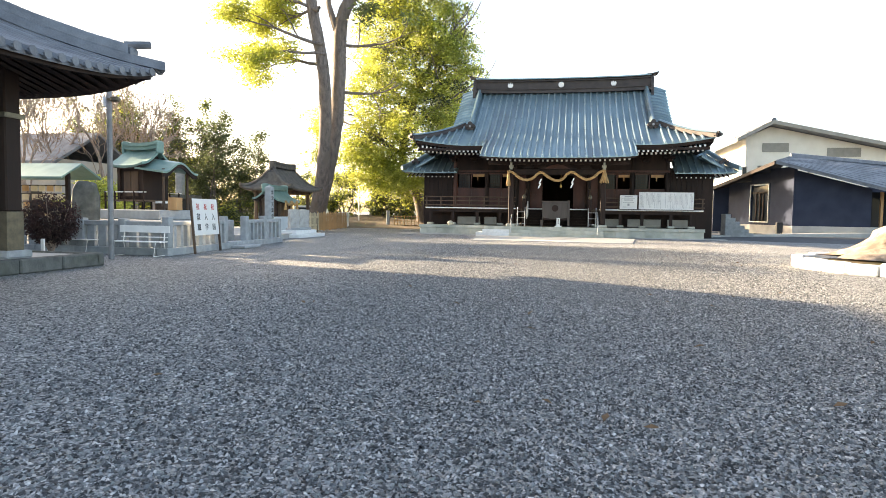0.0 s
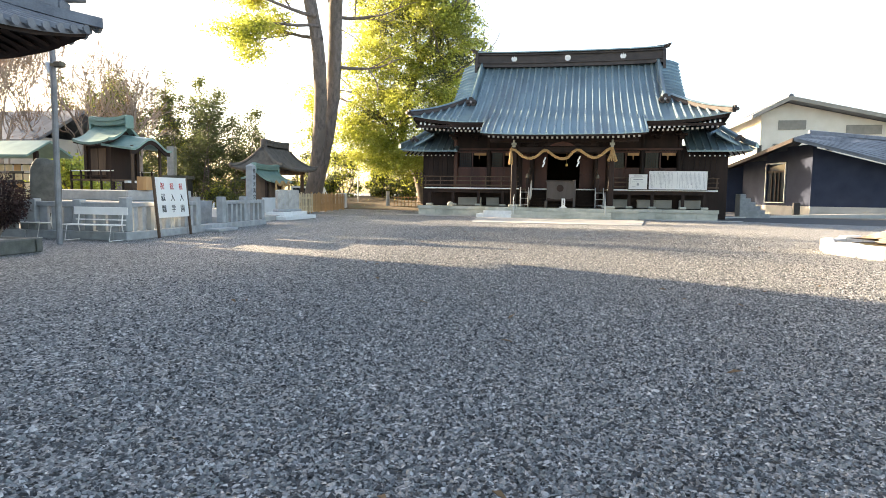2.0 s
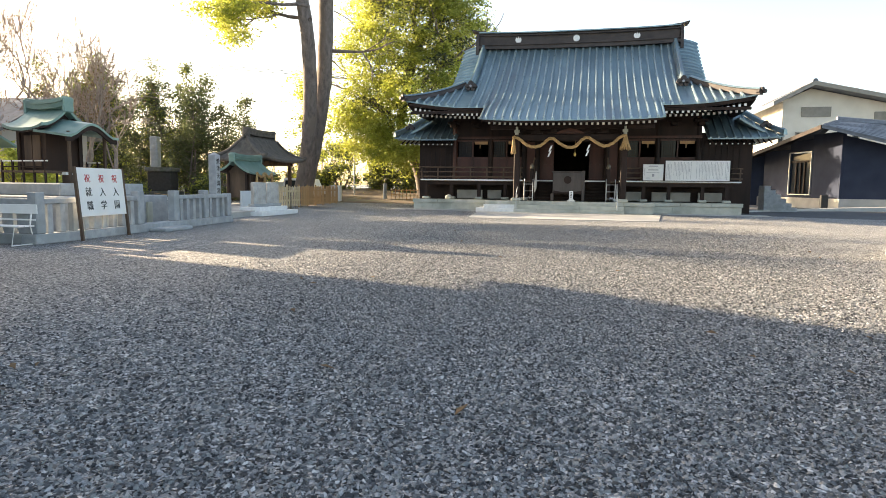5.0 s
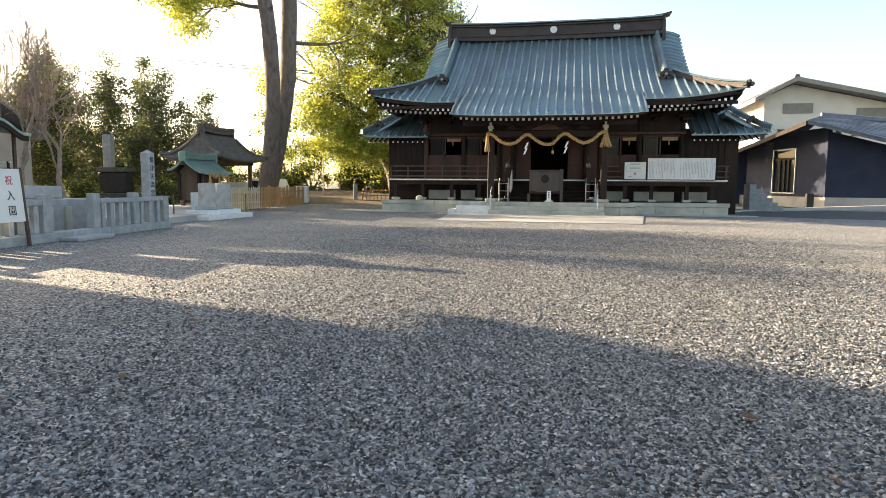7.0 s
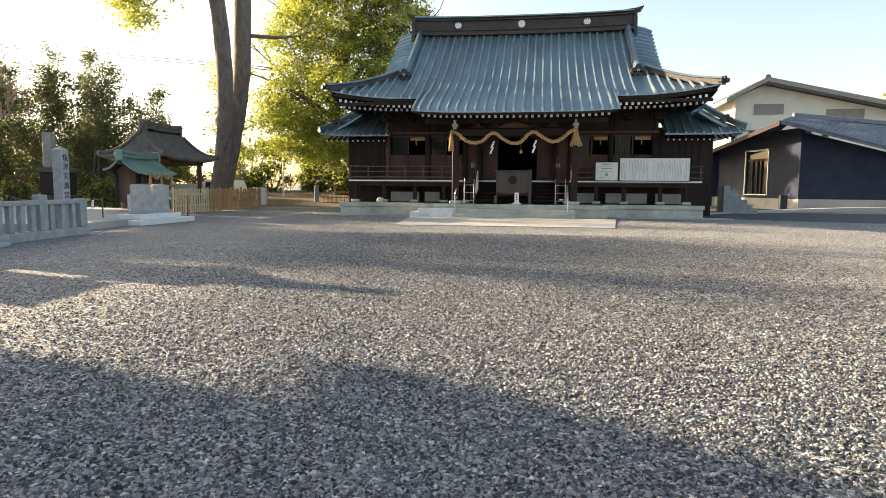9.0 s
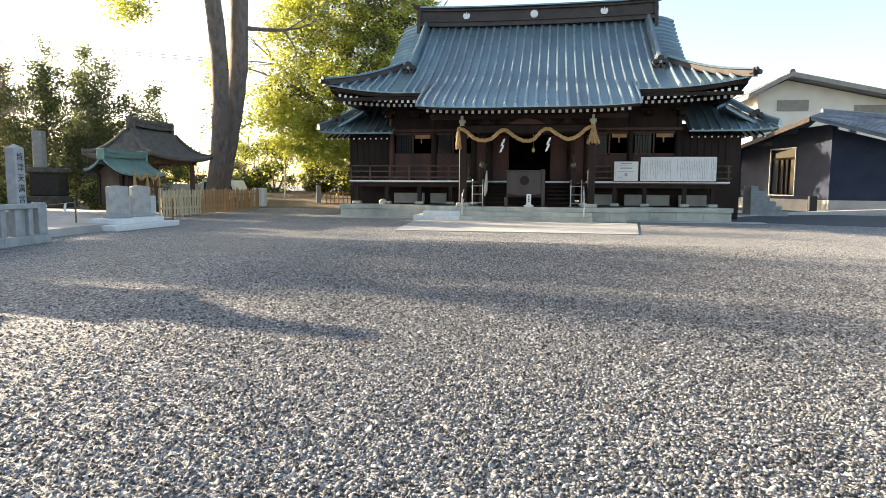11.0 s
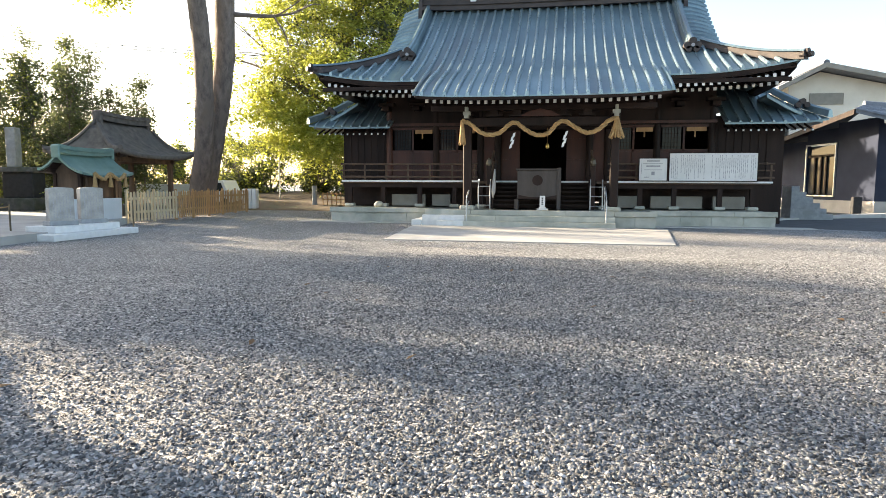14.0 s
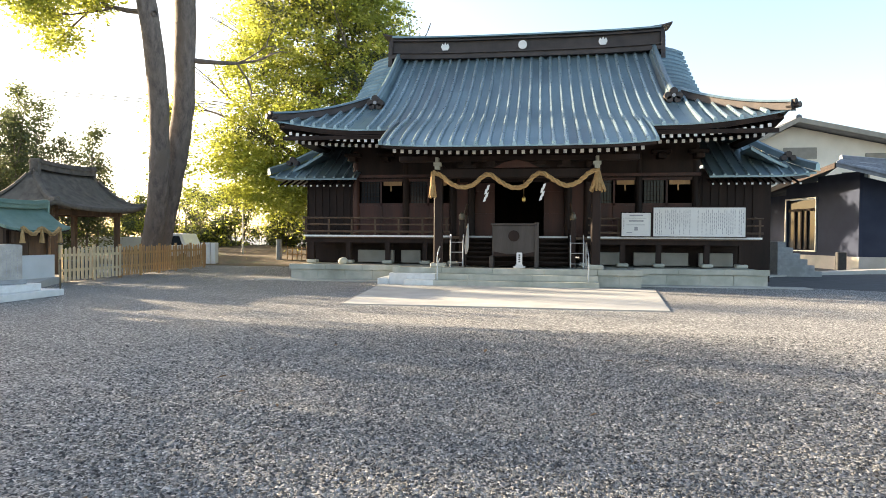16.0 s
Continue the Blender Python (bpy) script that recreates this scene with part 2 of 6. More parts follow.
# Dark leaf of the evergreens; also stands for shade inside the camphor crown.
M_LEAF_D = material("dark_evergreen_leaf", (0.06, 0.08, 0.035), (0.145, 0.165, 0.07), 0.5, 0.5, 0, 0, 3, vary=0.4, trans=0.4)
M_LEAF_B = material("brown_twig_leaf", (0.14, 0.08, 0.04), (0.26, 0.16, 0.08), 0.5, 0.8, 0, 0, 3, vary=0.3, trans=0.2)
M_NEEDLE = material("pine_needle", (0.05, 0.075, 0.025), (0.11, 0.14, 0.045), 0.5, 0.6, 0, 0, 3, vary=0.3, trans=0.2)
M_HEDGE = material("azalea_hedge", (0.035, 0.02, 0.02), (0.085, 0.04, 0.035), 3, 0.8, 0, 0, 3, vary=0.4, trans=0.2)
M_LITTER = material("leaf_litter", (0.06, 0.043, 0.027), (0.15, 0.10, 0.055), 2, 0.95, 0, 0.6, 40, stain=(0.07, 0.075, 0.03))
M_NET = material("green_net", (0.12, 0.25, 0.19), (0.2, 0.34, 0.27), 3, 0.7, 0, 0)
M_PLASTER = material("house_plaster", (0.35, 0.33, 0.3), (0.45, 0.43, 0.4), 1, 0.9)
M_BLUE = material("pale_blue_wall", (0.5, 0.53, 0.54), (0.6, 0.63, 0.64), 1.5, 0.8, 0, 0.03)
M_VAN = material("white_car_paint", (0.7, 0.71, 0.72), (0.76, 0.77, 0.78), 1, 0.25, 0, 0)
M_RUBBER = material("black_rubber", (0.02, 0.02, 0.02), (0.04, 0.04, 0.04), 5, 0.8)
M_GOLD = material("brass", (0.5, 0.36, 0.12), (0.65, 0.48, 0.2), 5, 0.35, 0.9, 0)
glass = bpy.data.materials.new("window_glass")
glass.use_nodes = True
gb = glass.node_tree.nodes["Principled BSDF"]
gb.inputs["Base Color"].default_value = (0.03, 0.035, 0.04, 1)
gb.inputs["Roughness"].default_value = 0.06
gb.inputs["Specular IOR Level"].default_value = 0.2
M_GLASS = glass


# ---- mesh helpers ----
HOME = {}


def thing(name, label, category, at=(0, 0, 0), group="", kind="", turn=0):
    """An Empty at a thing's base. Parts of a thing with turn None are written in world coordinates."""
    ob = new(name)
    ob.empty_display_size = 0.3
    ob.matrix_basis = pose(*at, 0, 0, turn or 0)
    HOME[ob.name] = turn is None
    return tagged(ob, label, category, group, kind)


def part(name, bm, mat, parent=None, label="", smooth=False):
    """Links a bmesh as one mesh object, under its parent."""
    me = bpy.data.meshes.new(name)
    bmesh.ops.recalc_face_normals(bm, faces=bm.faces)
    bm.to_mesh(me)
    bm.free()
    for m in mat if isinstance(mat, (list, tuple)) else (mat,):
        me.materials.append(m)
    if smooth:
        me.shade_smooth()
    ob = new(name, me)
    if parent is not None:
        ob.parent = parent
        if HOME.get(parent.name):
            ob.matrix_parent_inverse = parent.matrix_basis.inverted()
    if label:
        ob["label"] = label
    return ob


def piece(name, mesh, parent, m):
    """One more object on a shared mesh, at the world pose m, under parent."""
    ob = new(name, mesh)
    ob.parent = parent
    if HOME.get(parent.name):
        ob.matrix_parent_inverse = parent.matrix_basis.inverted()
    ob.matrix_basis = m
    return ob


def B():
    return bmesh.new()


def box(bm, x0, x1, y0, y1, z0, z1, bev=0.0, mi=0):
    vs = [bm.verts.new((x, y, z)) for z in (z0, z1) for x, y in ((x0, y0), (x1, y0), (x1, y1), (x0, y1))]
    fs = [bm.faces.new([vs[i] for i in f]) for f in ((3, 2, 1, 0), (4, 5, 6, 7), (0, 1, 5, 4), (1, 2, 6, 5), (2, 3, 7, 6), (3, 0, 4, 7))]
    for f in fs:
        f.material_index = mi
    if bev:
        es = list({e for f in fs for e in f.edges})
        bmesh.ops.bevel(bm, geom=es, offset=bev, segments=1, affect="EDGES")
    return bm


def tube(bm, pts, radii, n=8, cap=True):
    """A round bar through the points, with a radius at each."""
    pts = [Vector(p) for p in pts]
    if not isinstance(radii, (list, tuple)):
        radii = [radii] * len(pts)
    rings = []
    up = Vector((0.13, 0.21, 1)).normalized()
    for i, p in enumerate(pts):
        d = (pts[min(i + 1, len(pts) - 1)] - pts[max(i - 1, 0)]).normalized()
        a = d.cross(up)
        if a.length < 0.05:
            a = d.cross(Vector((1, 0, 0)))
        a.normalize()
        b = d.cross(a)
        rings.append([bm.verts.new(p + (a * math.cos(2 * math.pi * k / n) + b * math.sin(2 * math.pi * k / n)) * radii[i]) for k in range(n)])
    for r, q in zip(rings, rings[1:]):
        for k in range(n):
            bm.faces.new((r[k], r[(k + 1) % n], q[(k + 1) % n], q[k]))
    if cap:
        bm.faces.new(rings[0][::-1])
        bm.faces.new(rings[-1])
    return bm


def shell(bm, grid, thick):
    """A curved slab: rows of points as its upper face, and thick metres deep."""
    top = [[bm.verts.new(p) for p in r] for r in grid]
    low = [[bm.verts.new(Vector(p) - Vector((0, 0, thick))) for p in r] for r in grid]
    nr, nc = len(grid), len(grid[0])
    for g, s in ((top, 1), (low, -1)):
        for i in range(nr - 1):
            for j in range(nc - 1):
                f = (g[i][j], g[i][j + 1], g[i + 1][j + 1], g[i + 1][j])
                bm.faces.new(f[::s])
    rim = [(i, 0) for i in range(nr)] + [(nr - 1, j) for j in range(1, nc)] + [(i, nc - 1) for i in range(nr - 2, -1, -1)] + [(0, j) for j in range(nc - 2, 0, -1)]
    for (a, b), (c, d) in zip(rim, rim[1:] + rim[:1]):
        bm.faces.new((top[a][b], low[a][b], low[c][d], top[c][d]))
    return bm


def strip(bm, pts, w, h, side):
    """A raised batten of trapezoid section along the points; side is its sideways direction."""
    side = Vector(side).normalized()
    rings = []
    for p in pts:
        p = Vector(p)
        rings.append([bm.verts.new(p + side * (s * w / 2) + Vector((0, 0, z))) for s, z in ((-1, -0.02), (-0.7, h * 0.8), (0, h), (0.7, h * 0.8), (1, -0.02))])
    for r, q in zip(rings, rings[1:]):
        for k in range(5):
            bm.faces.new((r[k], r[(k + 1) % 5], q[(k + 1) % 5], q[k]))
    bm.faces.new(rings[0][::-1])
    bm.faces.new(rings[-1])
    return bm


def slab(bm, poly, z0, z1, bev=0.0):
    """A flat-topped prism over a plan polygon."""
    lo = [bm.verts.new((x, y, z0)) for x, y in poly]
    hi = [bm.verts.new((x, y, z1)) for x, y in poly]
    bm.faces.new(lo[::-1])
    bm.faces.new(hi)
    n = len(poly)
    for i in range(n):
        bm.faces.new((lo[i], lo[(i + 1) % n], hi[(i + 1) % n], hi[i]))
    return bm


def prism(bm, pts, vec):
    """A flat outline in space, pushed along vec."""
    a = [bm.verts.new(p) for p in pts]
    b = [bm.verts.new(Vector(p) + Vector(vec)) for p in pts]
    bm.faces.new(a)
    bm.faces.new(b[::-1])
    n = len(pts)
    for i in range(n):
        bm.faces.new((a[i], b[i], b[(i + 1) % n], a[(i + 1) % n]))
    return bm


def flakes(name, mat, centres, size, parent=None, flat=0.35, seed=1, spread=0.3, long=1.6):
    """One mesh of many small leaves, each a bent diamond, scattered round the centres."""
    rng = np.random.default_rng(seed)
    c = np.asarray(centres, float)
    n = len(c)
    c = c + rng.normal(0, spread, (n, 3))
    d = rng.normal(0, 1, (n, 3))
    d[:, 2] = d[:, 2] * flat - 0.25
    d /= np.linalg.norm(d, axis=1)[:, None]
    u = rng.normal(0, 1, (n, 3))
    u -= d * (u * d).sum(1)[:, None]
    u /= np.linalg.norm(u, axis=1)[:, None]
    nn = np.cross(d, u)
    s = size * rng.uniform(0.6, 1.4, (n, 1))
    v = np.empty((n, 4, 3))
    v[:, 0] = c
    v[:, 1] = c + d * s * long * 0.5 + u * s * 0.45 + nn * s * 0.12
    v[:, 2] = c + d * s * long
    v[:, 3] = c + d * s * long * 0.5 - u * s * 0.45 + nn * s * 0.12
    me = bpy.data.meshes.new(name)
    me.vertices.add(4 * n)
    me.vertices.foreach_set("co", v.ravel())
    me.loops.add(4 * n)
    me.loops.foreach_set("vertex_index", np.arange(4 * n, dtype=np.int32))
    me.polygons.add(n)
    me.polygons.foreach_set("loop_start", np.arange(0, 4 * n, 4, dtype=np.int32))
    me.update(calc_edges=True)
    me.materials.append(mat)
    ob = new(name, me)
    if parent is not None:
        ob.parent = parent
        if HOME.get(parent.name):
            ob.matrix_parent_inverse = parent.matrix_basis.inverted()
    return ob


def cloud(rng, blobs, n, hollow=0.55, tight=1.0):
    """Points in the outer part of several ellipsoids, with uneven clumps and gaps."""
    out = []
    w = np.array([b[3] * b[4] * b[5] for b in blobs]) ** 0.67
    for b, k in zip(blobs, (n * w / w.sum()).astype(int)):
        nc = max(6, k // 45)
        d = rng.normal(0, 1, (nc, 3))
        d /= np.linalg.norm(d, axis=1)[:, None]
        r = rng.uniform(hollow ** 3, 1.08, (nc, 1)) ** (1 / 3)
        cc = d * r * np.array(b[3:6]) + np.array(b[:3])
        cr = rng.uniform(0.2, 0.5, nc) * min(b[3:6]) * tight
        pick = rng.integers(0, nc, k)
        q = rng.normal(0, 1, (k, 3)) * cr[pick][:, None] * np.array((1, 1, 0.55))
        out.append(cc[pick] + q)
    return np.concatenate(out)


def text_mesh(name, body, size, mat, parent, m, depth=0.004):
    """Lettering in the built-in font, as a thin mesh."""
    cu = bpy.data.curves.new(name, "FONT")
    cu.body, cu.size, cu.extrude, cu.align_x, cu.align_y = body, size, depth, "CENTER", "CENTER"
    tmp = new("tmp_text", cu)
    me = bpy.data.meshes.new_from_object(tmp.evaluated_get(bpy.context.evaluated_depsgraph_get()))
    bpy.data.objects.remove(tmp)
    me.materials.clear()
    me.materials.append(mat)
    return piece(name, me, parent, m)


# ---- ground ----
bm = B()
bmesh.ops.create_grid(bm, x_segments=2, y_segments=2, size=900)
tagged(part("ground", bm, M_GRAVEL), "grey-blue crushed gravel forecourt with sun and long shadows", "ground", kind="structure")
bm = B()
slab(bm, [(8.9, 39.2), (12, 37.6), (18, 35.8), (40, 31), (90, 30), (90, 140), (8.9, 140)], -0.05, 0.006)
tagged(part("road", bm, M_ASPHALT), "dark asphalt drive beside the dark hall", "road", kind="structure")
bm = B()
pts = [(9.4, 42.8, 0.05), (11, 45.0, 0.07), (13.5, 47.0, 0.12), (16.5, 48.6, 0.2), (20, 49.6, 0.3), (26, 50.2, 0.42), (40, 50.4, 0.5)]
shell(bm, [[(x, y, z), (x - 0.2, y + 0.75, z)] for x, y, z in pts], 0.5)
tagged(part("kerb", bm, M_CONCRETE), "pale concrete kerb strip curving through asphalt", "kerb", kind="structure")
bm = B()
slab(bm, [(-12.3, 24.6), (-12.7, 29.4), (-15.7, 35.6), (-24, 38.5), (-34, 38.5), (-34, 26), (-18, 24.6)], -0.05, 0.22)
tagged(part("terrace", bm, M_CONCRETE), "pale concrete terrace beside the stone fence", "paving", kind="structure")
bm = B()
bmesh.ops.create_grid(bm, x_segments=36, y_segments=20, size=1)
for v in bm.verts:
    x, y = v.co.x, v.co.y
    v.co = Vector((-19 + x * 17, 57 + y * 9, 0.85 * max(0, 1 - x * x) * max(0, min(1, (y + 1) * 1.2)) * (1 + 0.3 * noise.noise(Vector((x * 5, y * 5, 0)))) + 0.01))
tagged(part("earth_bank", bm, M_LITTER, smooth=True), "low earth bank covered in brown leaf litter", "ground", kind="structure")

# ---- main hall ----
EAVE_Y, RIDGE_Y = 37.7, 45.0
hall = thing("main_hall", "large timber shrine hall with patinated copper roof on stone platform", "shrine hall", (0, 45, 0), turn=None)


def prof(d):
    return 5.5 + 0.42 * d + 0.03 * d * abs(d)


def lift(x, d):
    """Upward sweep of the eave towards the corners."""
    return 0.42 * max(0.0, (abs(x) - 4.5) / 4.35) ** 2.2 * max(0.0, 1 - max(d, 0) / 3.6)


def dmax(x):
    return 7.3 if abs(x) <= 5.8 else max(0.0, (8.85 - abs(x)) * 1.12)


def front(x, d, sgn=1):
    """A point of the main roof: d metres in from the eave, on the front (1) or back (-1) slope."""
    y = EAVE_Y + d if sgn > 0 else 2 * RIDGE_Y - EAVE_Y - d
    return Vector((x, y, prof(d) + lift(x, d)))


def side(s, y, e):
    """A point of the side slope: e metres in from the side eave, s is the side."""
    dy = min(y - EAVE_Y, 2 * RIDGE_Y - EAVE_Y - y)
    k = 0.42 * max(0.0, 1 - dy / 3.6) ** 2.2 * max(0.0, 1 - e / 3.0)
    return Vector((s * (8.85 - e), y, prof(e * 1.12) + k))


for sgn, nm in ((1, "front_roof"), (-1, "back_roof")):
    bm = B()
    cols = [-8.85, -8.5, -8.0, -7.4, -6.8, -6.2, -5.81, -5.8, -3, 0, 3, 5.8, 5.81, 6.2, 6.8, 7.4, 8.0, 8.5, 8.85]
    shell(bm, [[front(x, dmax(x) * j / 14, sgn) for j in range(15)] for x in cols], 0.05)
    part(nm, bm, M_COPPER, hall, "blue-green patinated copper roof slope")
    bm = B()
    shell(bm, [[front(x, d, sgn) - Vector((0, 0, 0.055)) for d in (0.04, 0.3)] for x in cols[1:-1]], 0.13)
    part("eave_edge", bm, M_DARK, hall)
for s in (-1, 1):
    bm = B()
    rows = []
    for i in range(17):
        f = i / 16
        rows.append([side(s, (EAVE_Y + e * 1.12) + (2 * (RIDGE_Y - EAVE_Y) - 2 * e * 1.12) * f, e) for e in (0, 0.5, 1.0, 1.6, 2.2, 2.8)])
    shell(bm, rows, 0.05)
    part("side_roof", bm, M_COPPER, hall)
    bm = B()
    shell(bm, [[side(s, EAVE_Y + 0.3 + (2 * (RIDGE_Y - EAVE_Y) - 0.6) * i / 16, e) - Vector((0, 0, 0.055)) for e in (0.04, 0.3)] for i in range(17)], 0.13)
    part("eave_edge", bm, M_DARK, hall)
    # gable wall and rolled verge
    bm = B()
    prism(bm, [(s * 5.7, RIDGE_Y + t * (7.3 - d), prof(d) - 0.25) for t, d in [(-1, 3.0), (-1, 4.5), (-1, 6), (-1, 7.2), (1, 7.2), (1, 6), (1, 4.5), (1, 3.0)]], (s * 0.12, 0, 0))
    part("gable", bm, M_DARK, hall)
    for sgn in (1, -1):
        bm = B()
        rows = []
        for k in range(6):
            t = k / 5
            rows.append([front(s * 5.8, d, sgn) + Vector((s * 1.2 * t, 0, -0.3 * t ** 2.2)) for d in [2.9 + 0.44 * j for j in range(11)]])
        shell(bm, rows, 0.1)
        part("verge", bm, M_COPPER, hall)
        for j in range(14):
            d = 3.0 + 0.33 * j
            bm = B()
            strip(bm, [front(s * 5.8, d, sgn) + Vector((s * 1.25 * t, 0, -0.3 * t ** 2.2)) for t in (0, 0.35, 0.7, 1.0)], 0.1, 0.09, (0, 1, 0.6))
            part("verge_batten", bm, M_COPPER, hall)
        # descending ridge with its end ornament
        bm = B()
        strip(bm, [front(s * 5.72, d, sgn) + Vector((0, 0, 0.05)) for d in [2.7 + 0.46 * j for j in range(11)]], 0.42, 0.34, (1, 0, 0))
        strip(bm, [front(s * 5.72, d, sgn) + Vector((0, 0, 0.34)) for d in [2.6 + 0.47 * j for j in range(11)]], 0.24, 0.16, (1, 0, 0))
        rid = part("descending_ridge", bm, M_COPPER, hall)
        p = front(s * 5.72, 2.6, sgn)
        bm = B()
        for dx, dz, r in ((0, 0.36, 0.15), (-0.2, 0.2, 0.14), (0.2, 0.2, 0.14), (-0.14, 0.05, 0.12), (0.14, 0.05, 0.12)):
            tube(bm, [p + Vector((dx, -0.16 * sgn, dz)), p + Vector((dx, 0.14 * sgn, dz))], r, 10)
        part("end_ornament", bm, M_RIDGE, rid, "dark lobed ridge-end ornament")
        bm = B()
        tube(bm, [p + Vector((0, -0.19 * sgn, 0.2)), p + Vector((0, -0.16 * sgn, 0.2))], 0.07, 10)
        part("boss", bm, M_GREYINK, rid)
        # corner ridge
        bm = B()
        pts = [Vector((s * (8.95 - e), (EAVE_Y - 0.1 + e * 1.12) if sgn > 0 else (2 * RIDGE_Y - EAVE_Y + 0.1 - e * 1.12), prof(e * 1.12) + 0.42 * max(0, 1 - e / 3) ** 2 + 0.02)) for e in [0.28 * j for j in range(11)]]
        sd = (0.75 * s, 0.66 * sgn, 0)
        strip(bm, [q - Vector((0, 0, 0.05)) for q in pts], 0.3, 0.27, sd)
        cr = part("corner_ridge", bm, M_RIDGE, hall, "brown copper corner ridge sweeping up")
        bm = B()
        strip(bm, [q + Vector((0, 0, 0.21)) for q in pts], 0.36, 0.07, sd)
        part("ridge_cap", bm, M_COPPER, cr)
        bm = B()
        q = pts[0]
        for dx, dz, r in ((0, 0.2, 0.1), (-0.12, 0.1, 0.1), (0.12, 0.1, 0.1)):
            tube(bm, [q + Vector((dx - 0.06 * s, 0.04 * sgn, dz)), q + Vector((dx + 0.05 * s, -0.1 * sgn, dz))], r, 10)
        part("end_ornament", bm, M_RIDGE, cr)
# battens down the slopes
for i in range(-20, 21):
    x = i * 0.41
    if abs(abs(x) - 5.72) < 0.2:
        continue
    dm = dmax(x) - 0.05
    if dm < 0.3:
        continue
    bm = B()
    strip(bm, [front(x, -0.03 + (dm + 0.03) * j / 9) for j in range(10)], 0.15, 0.145, (1, 0, 0))
    part("batten", bm, M_BATTEN, hall)
for s in (-1, 1):
    for j in range(-16, 17):
        y = RIDGE_Y + j * 0.42
        em = min(2.8, (7.3 - abs(y - RIDGE_Y)) / 1.12)
        bm = B()
        strip(bm, [side(s, y, em * k / 4) for k in range(5)], 0.1, 0.085, (0, 1, 0))
        part("batten", bm, M_COPPER, hall)
# porch roof, running on from the front slope
KX = 4.4


def porch(x, d):
    return Vector((x, EAVE_Y + d, prof(d) + 0.07 + 0.1 * (abs(x) / KX) ** 4 * max(0, min(1, (0.6 - d) / 2))))


bm = B()
shell(bm, [[porch(x, -2.0 + 0.26 * j) for j in range(11)] for x in (-KX, -3.9, -3, -1.5, 0, 1.5, 3, 3.9, KX)], 0.05)
pr = part("porch_roof", bm, M_COPPER, hall, "blue-green copper porch roof with battens")
bm = B()
shell(bm, [[porch(x, d) - Vector((0, 0, 0.055)) for d in (-1.96, -1.0, 0.0)] for x in (-KX + 0.05, -3.9, -3, -1.5, 0, 1.5, 3, 3.9, KX - 0.05)], 0.1)
part("eave_edge", bm, M_DARK, pr)
for i in range(-10, 11):
    bm = B()
    strip(bm, [porch(i * 0.41, -2.03 + 0.24 * j) for j in range(12)], 0.15, 0.145, (1, 0, 0))
    part("batten", bm, M_BATTEN, pr)
for s in (-1, 1):
    bm = B()
    strip(bm, [porch(s * (KX - 0.04), -2.05 + 0.24 * j) for j in range(12)], 0.14, 0.12, (1, 0, 0))
    part("verge_roll", bm, M_COPPER, pr)
# eave boards, soffits and rafters
bm = B()
box(bm, -8.6, 8.6, EAVE_Y + 0.1, EAVE_Y + 0.22, 5.2, 5.34)
part("eave_board", bm, M_DARK, hall)
bm = B()
shell(bm, [[(x, EAVE_Y + d, prof(d * 0.8) - 0.2 + lift(x, d)) for d in (0.06, 1.2, 2.4, 3.6)] for x in (-8.7, -7, -5.4, 0, 5.4, 7, 8.7)], 0.05)
part("soffit", bm, M_DARK, hall)
bm = B()
shell(bm, [[porch(x, d) - Vector((0, 0, 0.16)) for d in (-1.9, -1, 0, 0.5)] for x in (-4.2, -2, 0, 2, 4.2)], 0.04)
part("porch_soffit", bm, M_DARK, hall)


def rafter_mesh(w, h, length, rise):
    """A sloping rafter with a white-painted end; its end stands at the origin."""
    bm = B()
    prism(bm, [(-w / 2, 0, 0), (w / 2, 0, 0), (w / 2, 0, h), (-w / 2, 0, h)], (0, length, rise))
    box(bm, -w / 2 - 0.004, w / 2 + 0.004, -0.012, 0.02, -0.004, h + 0.004, mi=1)
    me = bpy.data.meshes.new("rafter")
    bmesh.ops.recalc_face_normals(bm, faces=bm.faces)
    bm.to_mesh(me)
    bm.free()
    me.materials.append(M_DARK)
    me.materials.append(M_WHITE)
    return me


RAFTER = rafter_mesh(0.1, 0.11, 1.6, 0.5)
for i in range(-32, 33):
    x = i * 0.26
    for y, z in ((EAVE_Y + 0.16, 5.08), (EAVE_Y + 0.75, 4.98)):
        if abs(x) > 4.3 or y > EAVE_Y + 0.5:
            piece("rafter", RAFTER, hall, pose(x, y, z + lift(x, 0) * (1 if y < EAVE_Y + 0.5 else 0.6)))
for i in range(-15, 16):
    x = i * 0.268
    for y, z in ((EAVE_Y - 1.86, 4.5), (EAVE_Y - 1.45, 4.4)):
        piece("rafter", RAFTER, hall, pose(x, y, z + 0.12 * (abs(x) / KX) ** 4))
# main ridge
bm = B()
rx = [-6.0 + 0.6 * i for i in range(21)]


def rz(x):
    return 0.1 * (abs(x) / 6.0) ** 3


for y0, y1, z0, z1, k in ((44.3, 45.7, 9.82, 9.98, M_RIDGE), (44.45, 45.55, 9.98, 10.08, M_RIDGE), (44.38, 45.62, 10.08, 10.15, M_RIDGE), (44.52, 45.48, 10.15, 10.64, M_RIDGE), (44.38, 45.62, 10.64, 10.71, M_RIDGE), (44.48, 45.52, 10.71, 10.78, M_RIDGE), (44.3, 45.7, 10.78, 10.85, M_COPPER)):
    if bm is None:
        bm = B()
    shell(bm, [[(x, y, z1 + rz(x)) for y in (y0, y1)] for x in rx], z1 - z0)
    if z0 == 9.82:
        ridge = part("main_ridge", bm, k, hall, "layered brown copper ridge with white crests")
    else:
        part("ridge_course", bm, k, ridge)
    bm = None
